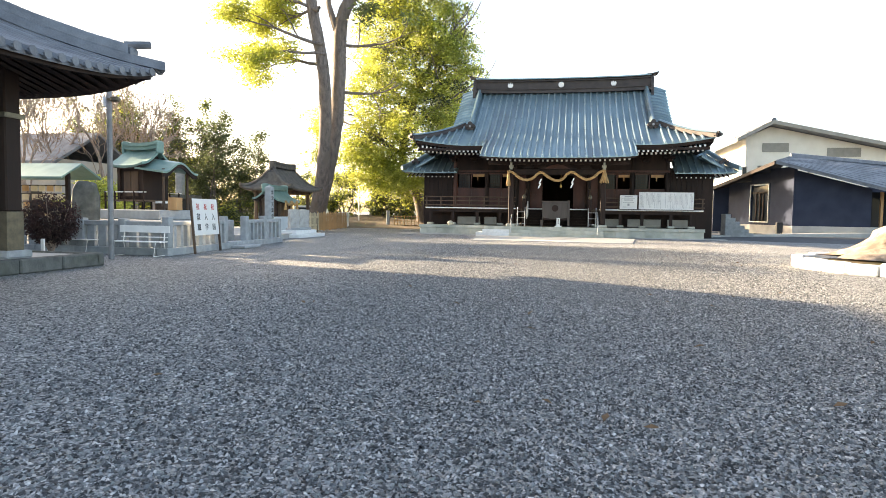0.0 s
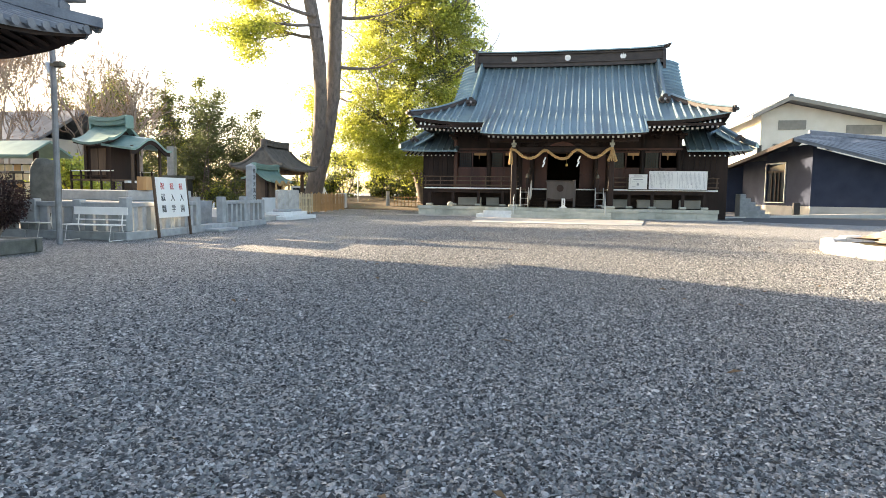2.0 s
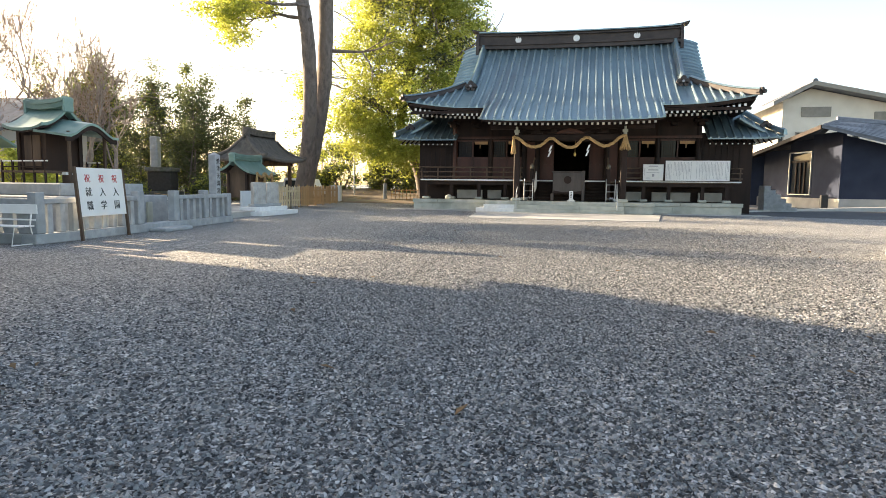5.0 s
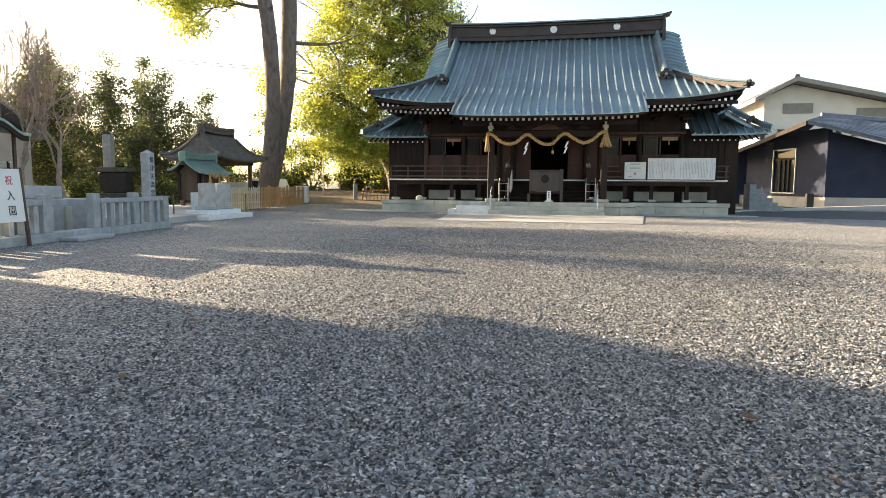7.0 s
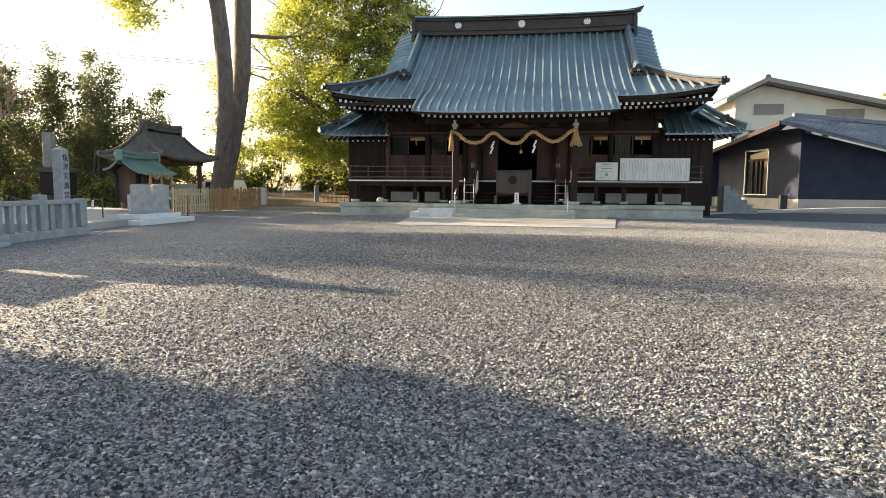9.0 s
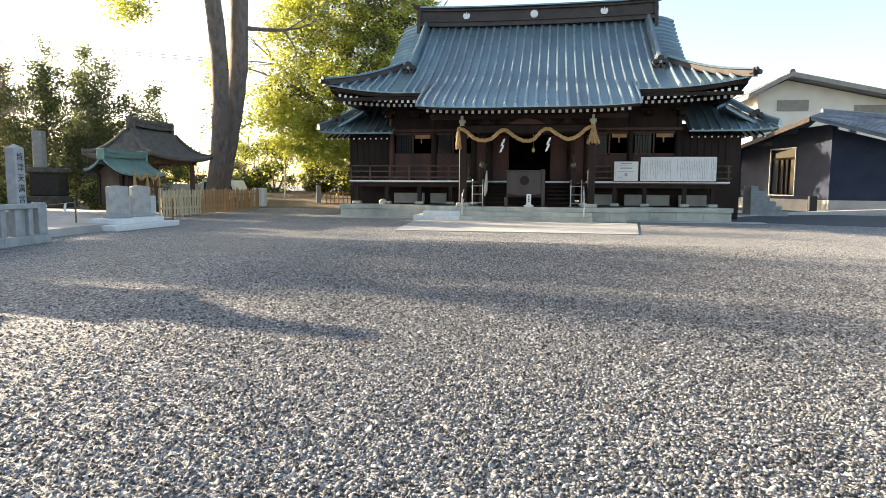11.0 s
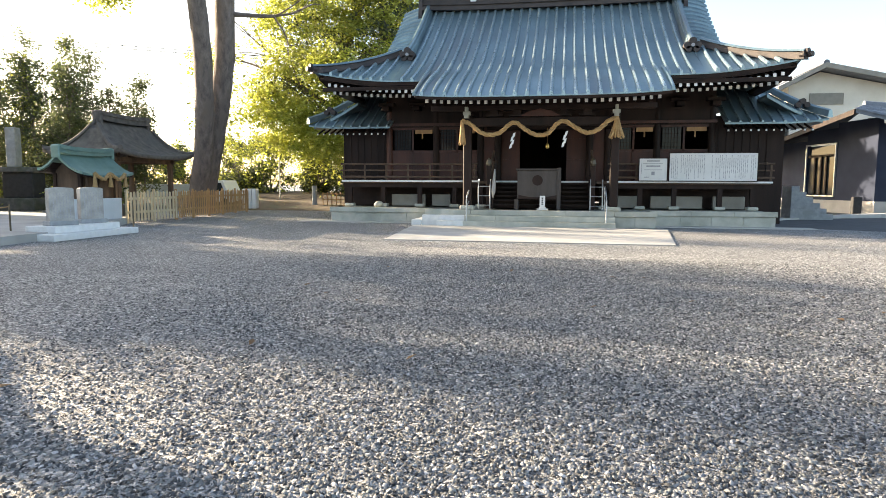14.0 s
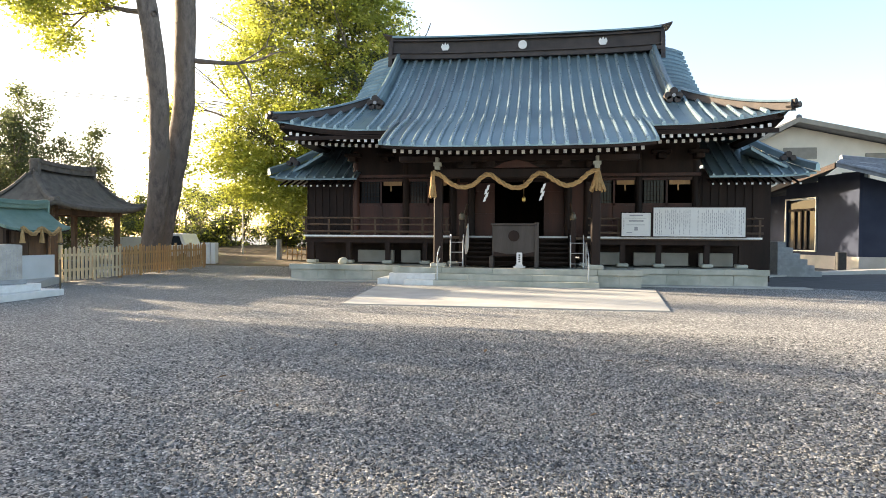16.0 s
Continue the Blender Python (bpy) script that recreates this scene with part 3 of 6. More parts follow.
for s in (-1, 1):
    bm = B()
    prism(bm, [(s * 6.0, 45 - 0.75, 9.5), (s * 6.0, 45 + 0.75, 9.5), (s * 6.0, 45.65, 10.5), (s * 6.0, 45.4, 10.95), (s * 6.0, 44.6, 10.95), (s * 6.0, 44.35, 10.5)], (s * 0.18, 0, 0))
    shell(bm, [[(s * x, y, z) for y in (44.5, 45.5)] for x, z in ((5.6, 11.0), (6.1, 11.06), (6.5, 11.17))], 0.08)
    part("ridge_end", bm, M_RIDGE, ridge)
bm = B()
tube(bm, [(0, 44.5, 10.39), (0, 44.46, 10.39)], 0.2, 16)
part("crest", bm, M_WHITE, ridge, "round white crest")
for s in (-1, 1):
    bm = B()
    x = s * 3.54
    prism(bm, [(x + dx, 44.5, 10.38 + dz) for dx, dz in ((-0.2, 0.03), (-0.12, -0.13), (0.12, -0.13), (0.2, 0.03), (0.13, 0.19), (0.05, 0.11), (0, 0.25), (-0.05, 0.11), (-0.13, 0.19))], (0, -0.04, 0))
    part("crest", bm, M_WHITE, ridge, "crown-shaped white crest")
# wing roofs
for s in (-1, 1):
    bm = B()
    def wing(x, d):
        return Vector((s * x + (0.55 if s > 0 else 0), 40.6 + d, 4.05 + 0.5 * d + 0.03 * d * d + 0.12 * max(0, (x - 8.9) / 1.5) ** 2 * max(0, 1 - d / 2)))
    shell(bm, [[wing(x, dm * j / 6) for j in range(7)] for x, dm in ((6.6, 3.6), (8.2, 3.6), (9.0, 2.2), (9.7, 1.1), (10.35, 0.02))], 0.07)
    w = part("wing_roof", bm, M_COPPER, hall)
    bm = B()
    shell(bm, [[Vector((s * (10.35 - e) + (0.55 if s > 0 else 0), y, wing(10.35, 0).z + 0.5 * e + 0.03 * e * e - 0.25 * min(1, e) * 0.6)) for e in (0, 0.7, 1.4, 2.1)] for y in (41.2, 44, 47, 49)], 0.12)
    part("wing_side_roof", bm, M_COPPER, hall)
    for k in range(9):
        x = 6.75 + 0.41 * k
        dm = 3.6 if x < 8.2 else max(0.2, 3.6 - (x - 8.2) * 1.68)
        bm = B()
        strip(bm, [wing(x, dm * j / 5) for j in range(6)], 0.1, 0.08, (1, 0, 0))
        part("batten", bm, M_BATTEN, w)
    bm = B()
    strip(bm, [wing(10.4 - 0.32 * j, 0.02 + 0.53 * j) + Vector((0, 0, 0.05)) for j in range(7)], 0.3, 0.28, (0.8 * s, 0.6, 0))
    part("corner_ridge", bm, M_COPPER, w)
    bm = B()
    q = wing(9.6, 1.1)
    for dx, dz, r in ((0, 0.26, 0.12), (-0.16, 0.12, 0.11), (0.16, 0.12, 0.11)):
        tube(bm, [q + Vector((dx, -0.5, dz)), q + Vector((dx, -0.25, dz))], r, 8)
    part("end_ornament", bm, M_RIDGE, w)
    small = rafter_mesh(0.06, 0.06, 0.9, 0.3)
    for k in range(12):
        piece("rafter", small, hall, pose(s * (6.9 + 0.28 * k) + (0.4 if s > 0 else 0), 40.7, 3.72))
    bm = B()
    box(bm, *sorted((s * 6.9, 9.6 if s > 0 else -9.0)), 41.4, 49, 0.0, 4.4)
    part("wing_wall", bm, M_DARK, hall, "dark boarded wing wall")
    for k in range(7):
        bm = B()
        x = s * (7.1 + 0.31 * k)
        box(bm, x - 0.02, x + 0.02, 41.36, 41.4, 1.72, 4.2)
        part("cover_strip", bm, M_DARK, hall)
# core walls
for s in (-1, 1):
    bm = B()
    box(bm, *sorted((s * 6.75, s * 6.9)), 41.4, 51, 0.62, 5.8)
    part("side_wall", bm, M_DARK, hall)
bm = B()
box(bm, -6.9, 6.9, 51, 51.2, 0.62, 5.9)
part("back_wall", bm, M_DARK, hall)
bm = B()
box(bm, -6.75, 6.75, 41.45, 51, 1.55, 1.7)
part("inner_floor", bm, M_WOOD, hall)
bm = B()
box(bm, -6.75, 6.75, 41.25, 51, 4.6, 4.7)
part("inner_ceiling", bm, M_DARK, hall)
bm = B()
box(bm, -6.9, 6.9, 41.2, 41.4, 4.05, 5.75)
part("upper_wall", bm, M_DARK, hall)
for s in (-1, 1):
    # bays of red-brown panelling with lattice windows
    for x0, x1 in ((4.75, 6.7), (2.85, 4.6)):
        a, b = sorted((s * x0, s * x1))
        bm = B()
        box(bm, a, b, 41.28, 41.36, 1.72, 3.05)
        pn = part("wall_panel", bm, M_RED, hall, "red-brown timber panelling")
        bm = B()
        box(bm, a, b, 41.28, 41.36, 3.95, 4.06)
        part("head_panel", bm, M_RED, pn)
        bm = B()
        for z in (1.78, 2.4, 3.0, 4.0):
            box(bm, a, b, 41.24, 41.28, z - 0.05, z + 0.05)
        box(bm, (a + b) / 2 - 0.04, (a + b) / 2 + 0.04, 41.24, 41.28, 1.72, 4.0)
        part("frame", bm, M_RED, pn)
        bm = B()
        box(bm, a + 0.12, (a + b) / 2 - 0.1, 41.34, 41.38, 3.05, 3.95)
        part("pane", bm, M_GLASS, pn)
        bm = B()
        m2 = (a + b) / 2
        for k in range(6):
            box(bm, a + 0.12 + k * 0.12, a + 0.14 + k * 0.12, 41.29, 41.33, 3.05, 3.95)
        for k in range(5):
            box(bm, a + 0.1, m2 - 0.08, 41.29, 41.33, 3.15 + k * 0.18, 3.17 + k * 0.18)
        part("lattice", bm, M_DARK, pn)
        bm = B()
        box(bm, m2 + 0.1, b - 0.1, 41.26, 41.3, 3.78, 3.95)
        box(bm, m2 + 0.4, m2 + 0.46, 41.25, 41.27, 3.55, 3.95)
        part("blind", bm, M_PALEWOOD, pn, "rolled pale bamboo blind")
    for x in (1.95, 2.7, 4.67, 6.8):
        bm = B()
        tube(bm, [(s * x, 41.3, 1.7), (s * x, 41.3, 5.2)], 0.15, 12)
        # Left end column takes the red wood: its warm sunlight put into colour.
        part("column", bm, M_RED if x > 6 and s < 0 else M_DARK, hall)
    bm = B()
    a, b = sorted((s * 1.95, s * 2.7))
    box(bm, a, b, 41.3, 41.36, 1.72, 4.05)
    part("wall_panel", bm, M_RED, hall)
    a, b = sorted((s * 1.0, s * 1.8))
    bm = B()
    box(bm, a, b, 41.5, 41.56, 1.72, 3.9)
    for z in (1.9, 2.7, 3.6):
        box(bm, a, b, 41.46, 41.5, z - 0.06, z + 0.06)
    part("sliding_door", bm, M_RED, hall, "open red-brown sliding door")
bm = B()
box(bm, -2.4, 2.4, 41.15, 41.45, 3.9, 4.15)
part("lintel", bm, M_DARK, hall)
bm = B()
box(bm, -6.95, 6.95, 41.05, 41.2, 4.1, 4.22)
part("tie_beam", bm, M_RED, hall)
for s in (-1, 1):
    for k in range(4):
        x = s * (2.7 + k * 1.38)
        bm = B()
        box(bm, x - 0.16, x + 0.16, 40.7, 41.3, 4.75, 4.95, 0.02)
        box(bm, x - 0.35, x + 0.35, 40.85, 41.1, 4.95, 5.1, 0.02)
        part("bracket", bm, M_DARK, hall)
# veranda
bm = B()
box(bm, -8.45, -2.2, 39.75, 41.25, 1.6, 1.7)
box(bm, 2.2, 8.7, 39.75, 41.25, 1.6, 1.7)
box(bm, -2.2, 2.2, 40.3, 41.25, 1.6, 1.7)
deck = part("veranda", bm, M_WOOD, hall, "raised timber veranda")
bm = B()
box(bm, -8.5, -2.6, 39.68, 39.75, 1.65, 1.72)
box(bm, 2.6, 8.75, 39.68, 39.75, 1.65, 1.72)
box(bm, -1.9, 1.9, 40.22, 40.3, 1.65, 1.72)
part("edge_board", bm, M_WHITE, deck, "whitened board ends of the veranda")
for s in (-1, 1):
    bm = B()
    box(bm, *sorted((s * 2.4, s * 8.5)), 39.85, 39.98, 1.42, 1.6)
    part("beam", bm, M_DARK, deck)
for x in (-8.2, -6.7, -5.1, -3.6, -2.5, 2.5, 3.9, 5.2, 6.9, 8.1):
    bm = B()
    box(bm, x - 0.09, x + 0.09, 39.82, 40.0, 0.72, 1.45)
    part("post", bm, M_DARK, deck)
    bm = B()
    box(bm, x - 0.2, x + 0.2, 39.72, 40.1, 0.6, 0.73, 0.03)
    part("footing_stone", bm, M_PALESTONE, deck)
for s in (-1, 1):
    bm = B()
    box(bm, *sorted((s * 2.4, s * 8.6)), 41.1, 41.25, 0.62, 1.6)
    part("base_wall", bm, M_DARK, hall)
for x0, x1 in ((-6.5, -5.0), (-4.7, -3.9), (3.0, 3.9), (4.4, 6.4), (6.8, 8.0)):
    bm = B()
    box(bm, x0, x1, 40.5, 40.7, 0.62, 1.12, 0.02)
    part("base_panel", bm, M_GREYPANEL, hall)
for x0, x1 in ((-8.45, -2.75), (2.75, 8.7)):
    for z, h, y in ((2.4, 0.035, 39.8), (2.14, 0.03, 39.8), (1.86, 0.045, 39.8)):
        bm = B()
        tube(bm, [(x0 - 0.12, y, z), (x1 + 0.12, y, z)], h, 8)
        part("rail", bm, M_WOOD, deck)
    n = 6
    for k in range(n + 1):
        x = x0 + (x1 - x0) * k / n
        bm = B()
        box(bm, x - 0.035, x + 0.035, 39.77, 39.83, 1.7, 2.36)
        part("baluster", bm, M_WOOD, deck)
for s in (-1, 1):
    bm = B()
    tube(bm, [(s * 8.5, 39.65, 2.42), (s * 8.5, 41.4, 2.42)], 0.035, 8)
    tube(bm, [(s * 8.5, 39.65, 2.14), (s * 8.5, 41.4, 2.14)], 0.03, 8)
    part("rail", bm, M_WOOD, deck)
# timber stair between the porch posts
for k in range(6):
    bm = B()
    box(bm, -1.9, 1.9, 38.7 + 0.27 * k, 39.05 + 0.27 * k, 0.72 + 0.17 * k, 0.78 + 0.17 * k)
    box(bm, -1.9, 1.9, 38.98 + 0.27 * k, 39.0 + 0.27 * k, 0.62, 0.72 + 0.17 * k)
    part("tread", bm, M_DARK, hall)
for s in (-1, 1):
    bm = B()
    prism(bm, [(s * 1.9, 38.6, 0.62), (s * 1.9, 38.6, 1.0), (s * 1.9, 40.25, 2.0), (s * 1.9, 40.25, 0.62)], (s * 0.1, 0, 0))
    part("stringer", bm, M_DARK, hall)
    bm = B()
    box(bm, s * 2.0 - 0.09, s * 2.0 + 0.09, 38.45, 38.63, 0.6, 2.3, 0.02)
    part("newel", bm, M_DARK, hall)
    bm = B()
    tube(bm, [(s * 2.0, 38.54, 2.25), (s * 2.0, 38.54, 2.36), (s * 2.0, 38.54, 2.5), (s * 2.0, 38.54, 2.6)], [0.07, 0.12, 0.09, 0.01], 10)
    part("finial", bm, M_BRONZE, hall)
    bm = B()
    tube(bm, [(s * 2.0, 38.55, 2.05), (s * 2.0, 40.3, 2.95)], 0.045, 8)
    tube(bm, [(s * 2.0, 38.55, 1.6), (s * 2.0, 40.3, 2.5)], 0.04, 8)
    part("stair_rail", bm, M_WOOD, hall)
# porch posts and beams
for s in (-1, 1):
    bm = B()
    box(bm, s * 2.7 - 0.15, s * 2.7 + 0.15, 37.35, 37.65, 0.74, 4.2, 0.03)
    pc = part("porch_post", bm, M_DARK, hall, "square timber porch post")
    bm = B()
    box(bm, s * 2.7 - 0.26, s * 2.7 + 0.26, 37.24, 37.76, 0.6, 0.76, 0.04)
    part("base_stone", bm, M_PALESTONE, pc)
    bm = B()
    box(bm, s * 2.7 - 0.13, s * 2.7 + 0.13, 37.1, 37.32, 4.12, 4.24)
    box(bm, s * 2.7 - 0.08, s * 2.7 + 0.08, 37.05, 37.3, 4.0, 4.12)
    box(bm, s * 2.7 - 0.05, s * 2.7 + 0.05, 37.0, 37.28, 4.24, 4.4)
    part("nosing", bm, M_PALESTONE, pc, "white-painted carved nosing")
    bm = B()
    box(bm, s * 2.7 - 0.12, s * 2.7 + 0.12, 37.6, 41.2, 3.9, 4.2)
    part("link_beam", bm, M_DARK, hall)
bm = B()
box(bm, -2.6, 2.6, 37.38, 37.62, 3.72, 4.05, 0.03)
part("porch_beam", bm, M_DARK, hall)
bm = B()
box(bm, -4.1, 4.1, 37.36, 37.64, 4.3, 4.5, 0.02)
part("porch_purlin", bm, M_DARK, hall)
for x in (-1.7, -0.85, 0.85, 1.7):
    bm = B()
    box(bm, x - 0.3, x + 0.3, 37.4, 37.6, 4.08, 4.16)
    box(bm, x - 0.14, x + 0.14, 37.36, 37.64, 4.16, 4.3)
    part("bracket", bm, M_DARK, hall)
bm = B()
prism(bm, [(-0.75, 37.34, 4.07), (-0.4, 37.34, 4.25), (0, 37.34, 4.34), (0.4, 37.34, 4.25), (0.75, 37.34, 4.07)], (0, 0.12, 0))
part("carved_strut", bm, M_RED, hall)

# ---- platform and steps ----
platform = thing("stone_platform", "pale green-grey stone platform with steps under the hall", "platform", (0, 45, 0), turn=None)
bm = B()
box(bm, -8.55, 8.55, 38.72, 50.5, 0, 0.56)
box(bm, -4.3, 4.15, 37.42, 38.72, 0, 0.56)
part("core", bm, M_PALESTONE, platform)


def course(x0, x1, y, z0, z1, n, depth=0.12, mat=M_PALESTONE):
    w = (x1 - x0) / n
    for k in range(n):
        bm = B()
        box(bm, x0 + k * w + 0.004, x0 + (k + 1) * w - 0.004, y - depth, y, z0, z1, 0.008)
        part("stone_block", bm, mat, platform)


course(-8.6, -4.3, 38.72, 0, 0.4, 4, 0.1)
course(-8.65, -4.3, 38.72, 0.405, 0.6, 3, 0.16)
course(4.15, 8.6, 38.72, 0, 0.4, 4, 0.1)
course(4.15, 8.65, 38.72, 0.405, 0.6, 3, 0.16)
course(2.75, 4.2, 37.42, 0, 0.4, 2, 0.1)
course(2.75, 4.25, 37.42, 0.405, 0.6, 1, 0.16)
course(-4.3, 2.75, 37.42, 0.4, 0.6, 4, 0.16)
course(-3.7, 2.75, 37.26, 0.2, 0.4, 3, 0.36)
course(-3.7, 2.75, 36.9, 0, 0.2, 3, 0.36)
# Left end of the steps is white stone, with the sun patch in its colour.
for x0, x1, y0, z1 in ((-4.35, -3.72, 36.95, 0.4), (-4.75, -4.36, 36.9, 0.22)):
    bm = B()
    box(bm, x0, x1, y0, 38.6, 0, z1, 0.01)
    part("side_step", bm, M_WHITESTONE, platform, "new white granite side step, sunlight put into its white")
bm = B()
box(bm, -3.72, -2.72, 36.53, 36.88, 0.0, 0.206, 0.01)
box(bm, -3.72, -2.72, 36.89, 37.24, 0.2, 0.406, 0.01)
part("new_step", bm, M_WHITESTONE, platform, "white granite tread end, sunlight put into its white")
bm = B()
slab(bm, [(-3.95, 30.4), (3.75, 30.4), (4.5, 36.6), (-4.6, 36.6)], -0.05, 0.03)
tagged(part("pavement", bm, M_CONCRETE), "pale smooth concrete apron before the steps", "paving", kind="structure")
bm = B()
slab(bm, [(-9.8, 38.0), (-4.7, 37.9), (-4.7, 38.7), (-9.8, 38.8)], -0.05, 0.035)
slab(bm, [(4.3, 37.9), (9.8, 38.0), (9.8, 38.7), (4.3, 38.7)], -0.05, 0.035)
tagged(part("gutter_strip", bm, M_CONCRETE), "pale concrete strip along the platform foot", "paving", kind="structure")

# ---- dark hall on the right ----
dark_hall = thing("dark_hall", "low modern navy-walled hall with grey tiled roof", "building", (20, 55, 0), turn=None)
bm = B()
slab(bm, [(17.6, 51.9), (22.6, 51.2), (40, 50.8), (40, 66), (14.9, 62)], 0.0, 0.75)
part("plinth", bm, M_CONCRETE, dark_hall)
bm = B()
prism(bm, [(17.65, 52.0, 0.75), (22.8, 51.4, 0.75), (22.8, 51.4, 3.6), (17.65, 52.0, 5.05)], (0.05, 0.25, 0))
part("wall", bm, M_NAVY, dark_hall)


def leftwall(t, z):
    return Vector((17.6 - 2.4 * t, 51.95 + 9.5 * t, z))


for t0, t1, z0, z1 in ((0, 0.33, 0.75, 5.3), (0.33, 0.62, 4.15, 5.0), (0.62, 1.0, 0.75, 4.4), (0.33, 0.62, 0.75, 0.95)):
    bm = B()
    prism(bm, [leftwall(t0, z0), leftwall(t1, z0), leftwall(t1, z1), leftwall(t0, z1)], (0.25, 0.05, 0))
    part("wall", bm, M_NAVY, dark_hall)
bm = B()
for a, b, c, d in ((0.33, 0.338, 0.95, 4.15), (0.612, 0.62, 0.95, 4.15), (0.33, 0.62, 0.95, 1.02), (0.33, 0.62, 4.08, 4.15)):
    prism(bm, [leftwall(a, c), leftwall(b, c), leftwall(b, d), leftwall(a, d)], (-0.08, -0.02, 0))
dw = part("window", bm, M_STEEL, dark_hall, "tall steel-framed glazed opening")
bm = B()
prism(bm, [leftwall(0.345, 1.05) + Vector((0.1, 0, 0)), leftwall(0.605, 1.05) + Vector((0.1, 0, 0)), leftwall(0.605, 4.05) + Vector((0.1, 0, 0)), leftwall(0.345, 4.05) + Vector((0.1, 0, 0))], (0.02, 0, 0))
part("pane", bm, M_GLASS, dw)
bm = B()
for t in (0.42, 0.47, 0.53):
    prism(bm, [leftwall(t, 1.05), leftwall(t + 0.012, 1.05), leftwall(t + 0.012, 3.4), leftwall(t, 3.4)], (0.06, 0.01, 0))
prism(bm, [leftwall(0.345, 3.35), leftwall(0.605, 3.35), leftwall(0.605, 3.5), leftwall(0.345, 3.5)], (0.06, 0.01, 0))
part("frame", bm, M_DARK, dw)
bm = B()
a, b, c, d = (15.85, 50.6, 5.62), (27, 49.9, 2.55), (18.85, 57.0, 6.5), (30, 57.0, 5.35)
shell(bm, [[Vector(a).lerp(Vector(b), t), Vector(a).lerp(Vector(b), t).lerp(Vector(c).lerp(Vector(d), t), 0.5), Vector(c).lerp(Vector(d), t)] for t in (0, 0.25, 0.5, 0.75, 1)], 0.22)
drf = part("roof", bm, M_SLATE, dark_hall, "grey tiled roof sloping to the side")
for k in range(11):
    u = k / 11
    bm = B()
    p0, p1 = Vector(a).lerp(Vector(c), u), Vector(b).lerp(Vector(d), u)
    strip(bm, [p0, p0.lerp(p1, 0.5), p1], 0.12, 0.06, (0.1, 1, 0.2))
    part("tile_course", bm, M_SLATE, drf)
bm = B()
strip(bm, [Vector(c), Vector(c).lerp(Vector(d), 0.5), Vector(d)], 0.5, 0.3, (0, 1, 0))
part("ridge", bm, M_SLATE, drf)
bm = B()
shell(bm, [[Vector((15.75, 50.55, 5.6)), Vector((18.8, 57.0, 6.45))], [Vector((14.6, 56.5, 4.75)), Vector((18.6, 60.0, 5.6))], [Vector((13.4, 62, 3.95)), Vector((17.6, 63, 4.8))]], 0.28)
part("roof_wing", bm, M_DARK, dark_hall)
bm = B()
box(bm, 22.6, 40, 52.6, 52.75, 0.75, 3.4)
part("window", bm, M_GLASS, dark_hall)
for x in (22.65, 23.6, 24.6, 26):
    bm = B()
    box(bm, x - 0.09, x + 0.09, 51.6, 51.8, 0.75, 3.4)
    part("post", bm, M_PALEWOOD, dark_hall)
bm = B()
box(bm, 14, 40, 62, 62.3, 0, 4.2)
part("back_wall", bm, M_NAVY, dark_hall)
bm = B()
box(bm, 16.35, 16.8, 51.4, 51.7, 0.0, 1.0, 0.03)
tagged(part("utility_box", bm, M_RUBBER), "dark metal utility box against navy wall", "utility box")

# ---- cream building behind ----
cream = thing("cream_building", "large cream rendered building with low grey gable roof", "building", (26, 75, 0), turn=None)
bm = B()
prism(bm, [(18.6, 70, 0), (42, 70, 0), (42, 70, 6.0), (20.9, 70, 10.7), (18.6, 70, 9.6)], (0, 14, 0))
part("wall", bm, M_CREAM, cream)
for s, p in ((-1, [(17.4, 68.6, 9.35), (20.8, 68.6, 11.15)]), (1, [(20.8, 68.6, 11.15), (44, 68.6, 6.0)])):
    bm = B()
    shell(bm, [[Vector(q) + Vector((0, t, 0)) for q in p] for t in (0, 8, 17)], 0.35)
    rf = part("roof", bm, M_SLATE, cream)
    bm = B()
    shell(bm, [[Vector(q) + Vector((0, t, 0.03)) for q in p] for t in (-0.12, 0.02)], 0.38)
    part("bargeboard", bm, M_GREYPANEL, rf)
bm = B()
strip(bm, [(20.8, 68.5, 11.1), (20.8, 77, 11.1), (20.8, 86, 11.1)], 0.5, 0.3, (1, 0, 0))
part("ridge", bm, M_SLATE, cream)
for x0, x1, z0, z1 in ((20.2, 22.7, 8.1, 9.0), (26.3, 29.4, 7.6, 8.5)):
    bm = B()
    box(bm, x0, x1, 69.9, 69.99, z0, z1)
    part("louvre", bm, M_GREYPANEL, cream)
for x0, x1, z0, z1 in ((18.3, 18.8, 5.2, 6.6), (19.8, 20.4, 5.4, 6.7), (24.6, 25.2, 6.0, 7.0), (26.0, 26.6, 6.0, 7.1), (31.0, 31.9, 5.4, 7.0)):
    bm = B()
    for a in ((x0, x0 + 0.08, z0, z1), (x1 - 0.08, x1, z0, z1), (x0, x1, z0, z0 + 0.08), (x0, x1, z1 - 0.08, z1)):
        box(bm, a[0], a[1], 69.86, 69.99, a[2], a[3])
    wd = part("window", bm, M_GREYPANEL, cream)
    bm = B()
    box(bm, x0 + 0.05, x1 - 0.05, 69.93, 69.985, z0 + 0.05, z1 - 0.05)
    part("pane", bm, M_GLASS, wd)

# ---- stone stair beside the hall ----
stair = thing("stone_stair", "grey stone steps beside the hall wing", "stairs", (11.5, 46, 0), turn=None)
for k in range(6):
    bm = B()
    box(bm, 11.35, 13.2 - 0.3 * k, 45.6, 46.9, 0.26 * k, 0.26 * (k + 1), 0.01)
    part("step", bm, M_GRANITE, stair)

